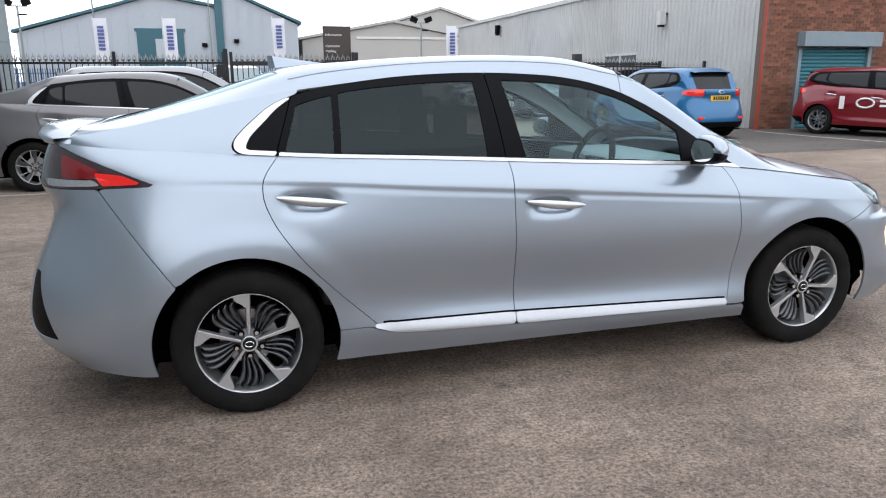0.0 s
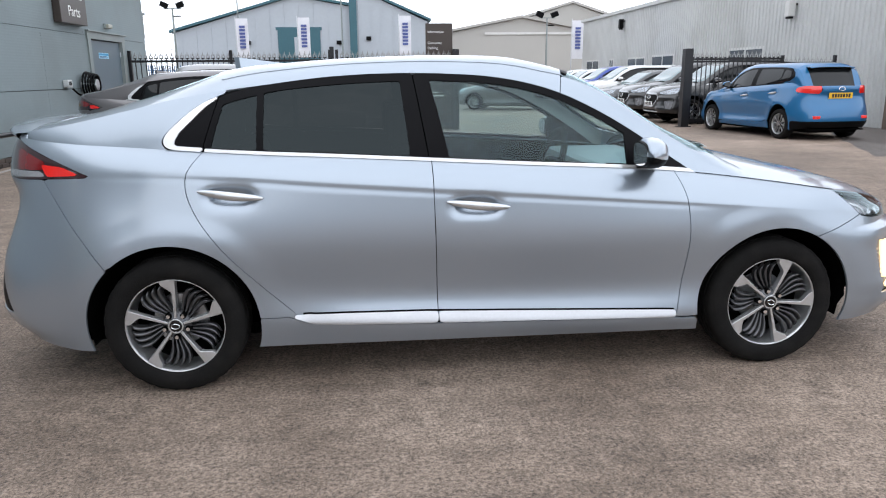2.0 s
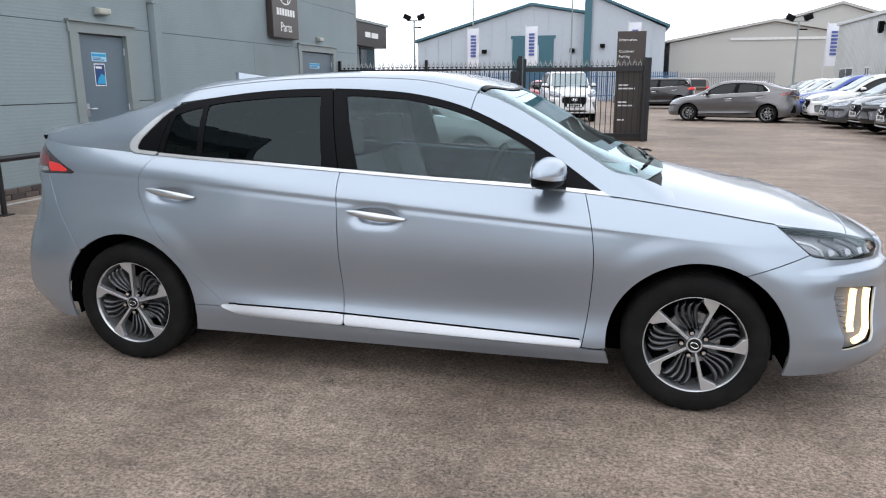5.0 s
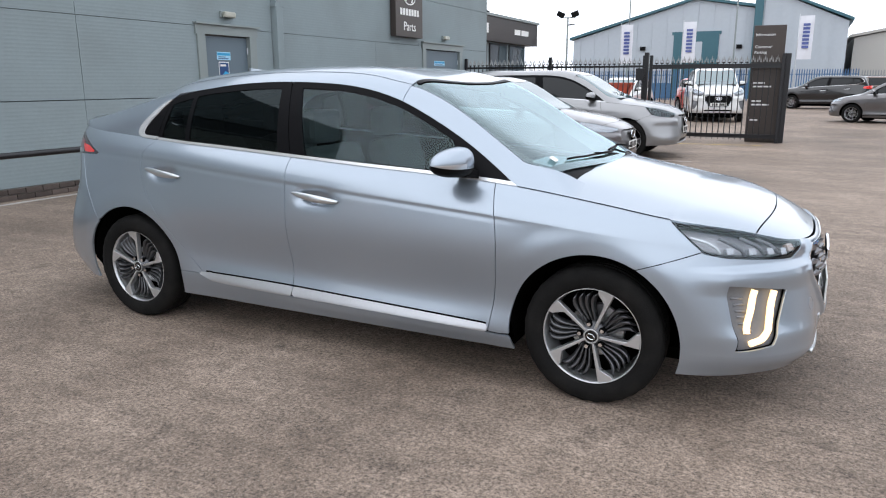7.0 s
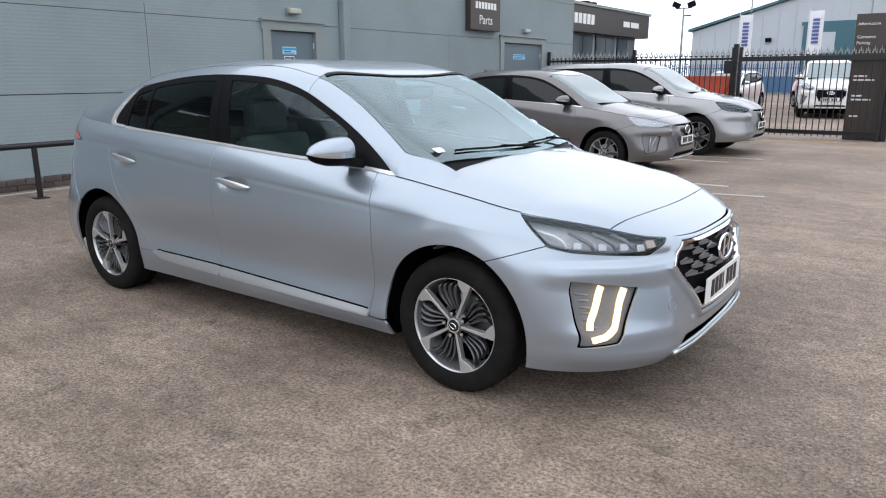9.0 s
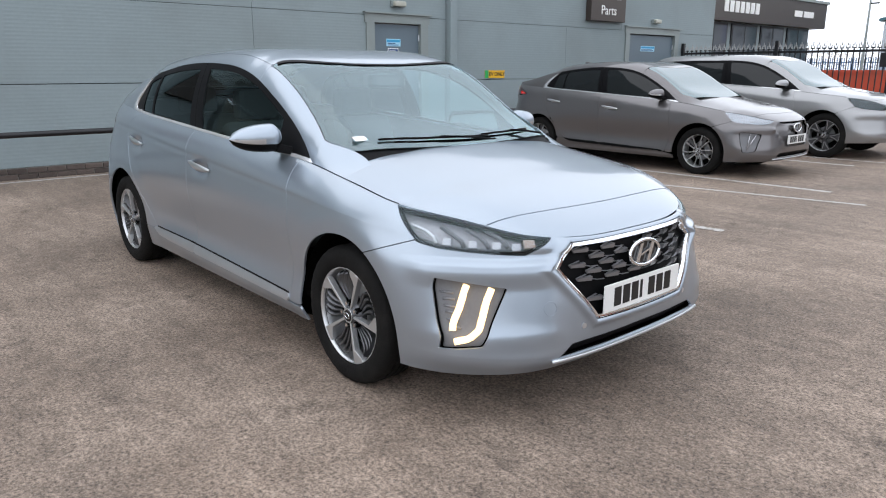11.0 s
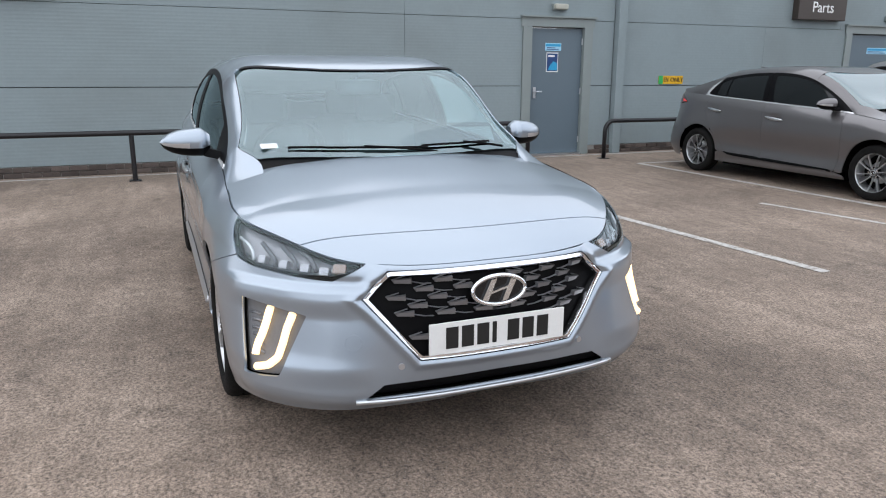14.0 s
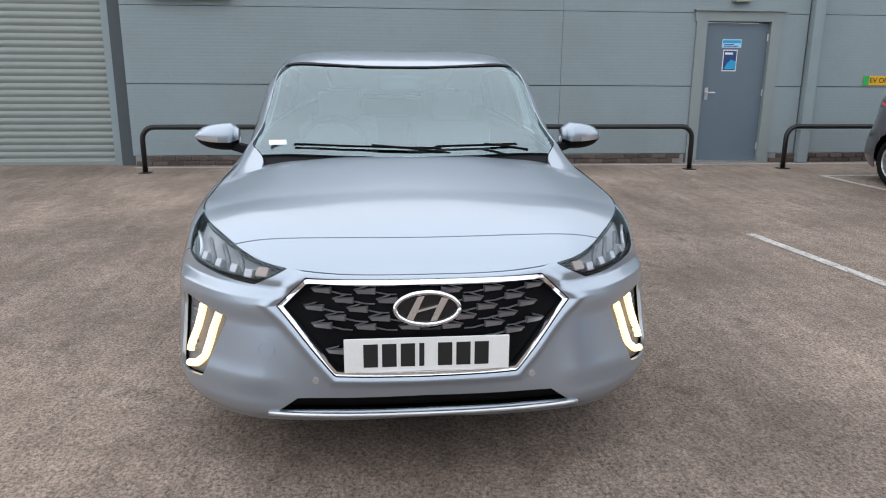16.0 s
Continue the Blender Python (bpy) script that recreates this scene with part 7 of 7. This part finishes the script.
build_car(pose(-1.05, 10.62, 0, 0, 0, 0.5), "hatchback_car", "warm grey five-door hatchback parked in an electric bay", GREY_PAINT, detail=False, clear_glass=DARK_GLASS, wheel_style="spoke", grille_mat=GREY_PAINT, group="parked cars")
SUV = warp_hatch(1.13, -2.02, -1.72, 1.0, 1.0, .05, .06)
CROSS = warp_hatch(1.09, -2.0, -1.62, 1.035, 1.02, .04, .03)
LOW_SUV = warp_hatch(1.06, -2.0, -1.70, 1.0, 1.0, .05, .04)
SMALL = warp_hatch(1.06, -1.97, -1.58, .93, .955, .03, .0)
build_car(pose(-.86, 13.80, 0, 0, 0, 0.8), "crossover_car", "pale silver electric crossover parked beside the railing", SILVER_PAINT, detail=False, warp=CROSS, clear_glass=DARK_GLASS, lamp_mat=GLOSS_BLACK, wheel_style="dark", wheel_x=1.07, wheel_r=1.12, y_scale=1.02, group="parked cars", grille_mat=SILVER_PAINT, pods=False)
blue = build_car(pose(9.85, 15.3, 0, 0, 0, 95), "hatchback_car", "bright blue small hatchback with tail to the yard", BLUE_PAINT, detail=False, warp=SMALL, clear_glass=DARK_GLASS, wheel_style="spoke", wheel_x=.95, y_scale=.955, rear_plate=PLATE_YELLOW, moulding=False, group="parked cars", trim_mat=FRAME_BLACK, grille_mat=BLACK)
red = build_car(pose(14.29, 12.79, 0, 0, 0, -75), "sport_utility_car", "deep red sport utility car with white door decals", RED_PAINT, detail=False, warp=LOW_SUV, clear_glass=DARK_GLASS, wheel_style="spoke", wheel_r=1.1, moulding=False, group="parked cars", trim_mat=FRAME_BLACK)
def tail_spoiler(car, warp, mat):
    """A roof-end spoiler over the rear window, with a black lower lip."""
    rows = []
    for y in np.linspace(-.50, .50, 13):
        x = -1.33 + .16 * y * y
        p = warp(np.array([[x, y, float(cr(x, *HATCH.roof)) - .035 * (abs(y) / .5) ** 2.5]]))[0]
        rows.append([(p[0] + .10, y, p[2] + .012), (p[0] - .13, y, p[2] + .002), (p[0] - .15, y, p[2] - .016), (p[0] - .02, y, p[2] - .05)])
    vv = [q for r in rows for q in r]
    f_ = [(4 * i + k, 4 * i + k + 1, 4 * i + 5 + k, 4 * i + 4 + k) for i in range(12) for k in range(3)]
    sp = link_mesh("spoiler", vv, f_, [mat, GLOSS_BLACK], car, "body-coloured roof spoiler with black lip")
    for pg in sp.data.polygons:
        pg.material_index = 1 if pg.index % 3 == 2 else 0
    a, b = Vector(rows[6][3]), Vector(rows[10][3])
    v_, f_ = tube([a + Vector((-.13, .0, -.24)), a.lerp(b, .6) + Vector((-.12, 0, -.21)), b + Vector((-.12, 0, -.20))], .012, 6)
    link_mesh("rear_wiper", v_, f_, BLACK, car, smooth=True)


tail_spoiler(blue, SMALL, BLUE_PAINT)
tail_spoiler(red, LOW_SUV, RED_PAINT)
for x0, x1, z0, z1 in ((-.84, -.73, .60, .88), (.06, .50, .76, .82), (.06, .57, .66, .71)):
    part("decal", box_bm(x0, x1, -.905, -.893, z0, z1), WHITE, red, "plain white decal")
v_, f_ = tube([(-.26 + .19 * math.cos(a), -.897, .74 + .10 * math.sin(a)) for a in np.linspace(0, 2 * math.pi, 25)], .022, 6)
link_mesh("decal", v_, f_, WHITE, red, "plain white oval decal")

ROW = [("sport_utility_car", BLACK_PAINT, SUV, "black sport utility car in the parked row"), ("sport_utility_car", BLACK_PAINT, SUV, "black sport utility car in the parked row"),
       ("hatchback_car", DARKGREY_PAINT, None, "dark grey hatchback in the parked row"), ("sport_utility_car", WHITE_PAINT, SUV, "white sport utility car in the parked row"),
       ("sport_utility_car", NAVY_PAINT, SUV, "royal blue sport utility car in the parked row"), ("hatchback_car", WHITE_PAINT, SMALL, "small white hatchback in the parked row"),
       ("hatchback_car", WHITE_PAINT, SMALL, "small white hatchback in the parked row"), ("hatchback_car", SILVER_PAINT, None, "silver hatchback in the parked row")]
made = {}
for i, (nm, pm, wp, lb) in enumerate(ROW):
    m = pose(10.62 + .08 * math.sin(i * 2.1), 19.2 + 2.5 * i, 0, 0, 0, 180 + 1.5 * math.sin(i * 1.7))
    k = (nm, pm.name)
    if k in made:
        copy_thing(made[k], m)
    else:
        made[k] = build_car(m, nm, lb, pm, detail=False, warp=wp, clear_glass=DARK_GLASS, wheel_style="spoke", wheel_r=1.1 if wp is SUV else 1.0, y_scale=.955 if wp is SMALL else 1.0, wheel_x=.95 if wp is SMALL else 1.0, group="parked row", moulding=False, grille_mat=None)
gr2 = build_car(pose(6.3, 28.0, 0, 0, 0, 158), "hatchback_car", "grey five-door fastback standing in the outer yard", GREY_PAINT, detail=False, clear_glass=DARK_GLASS, wheel_style="spoke", rear_plate=PLATE_YELLOW)
copy_thing(made[("sport_utility_car", BLACK_PAINT.name)], pose(4.1, 41.5, 0, 0, 0, 172))
build_car(pose(6.2, 46, 0, 0, 0, 100), "sport_utility_car", "bronze-brown sport utility car far across the yard", COPPER_PAINT, detail=False, warp=SUV, clear_glass=DARK_GLASS, wheel_style="spoke", wheel_r=1.1)
copy_thing(made[("hatchback_car", WHITE_PAINT.name)], pose(-3.5, 30.5, 0, 0, 0, -95))
build_car(pose(-.6, 34.0, 0, 0, 0, -60), "hatchback_car", "bright red small hatchback behind the railings", paint("signal_red_paint", (0.42, 0.03, 0.02), metal=0.0), detail=False, warp=SMALL, clear_glass=DARK_GLASS, wheel_style="spoke", wheel_x=.95, y_scale=.955)
VAN = warp_hatch(1.28, -2.12, -1.95, 1.0, 1.0, .10, .05)
build_car(pose(.28, 28.0, 0, 0, 0, -78), "delivery_van", "small white delivery van with black grille behind the gate", WHITE_PAINT, detail=False, warp=VAN, clear_glass=DARK_GLASS, wheel_style="spoke", wheel_r=1.08, moulding=False)


def skip(x, y):
    t = thing("waste_skip", "orange-red steel waste skip behind the railing", "skip", pose(x, y, 0, 0, 0, 8))
    m = material("orange_red_skip_paint", (0.45, 0.06, 0.025), rough=0.5, vary=0.15, dirt=(0.2, 0.09, 0.05), dirt_scale=2, dirt_amount=0.4)
    bm = prism([(-.7, .12), (.7, .12), (1.25, 1.3), (1.15, 1.3), (.62, .2), (-.62, .2), (-1.15, 1.3), (-1.25, 1.3)], 1.5)
    part("bin", bm, m, t)
    for y0 in (0, 1.46):
        part("side_plate", prism([(-.7, .12), (.7, .12), (1.25, 1.3), (-1.25, 1.3)], .04, m=Matrix.Translation((0, y0, 0))), m, t)
    part("skid", box_bm(-.7, .7, .2, 1.3, 0, .12), STEEL_BLACK, t)
    part("rim_bar", box_bm(-1.3, 1.3, -.04, 0, 1.24, 1.32), m, t)


skip(-3.35, 25.5)
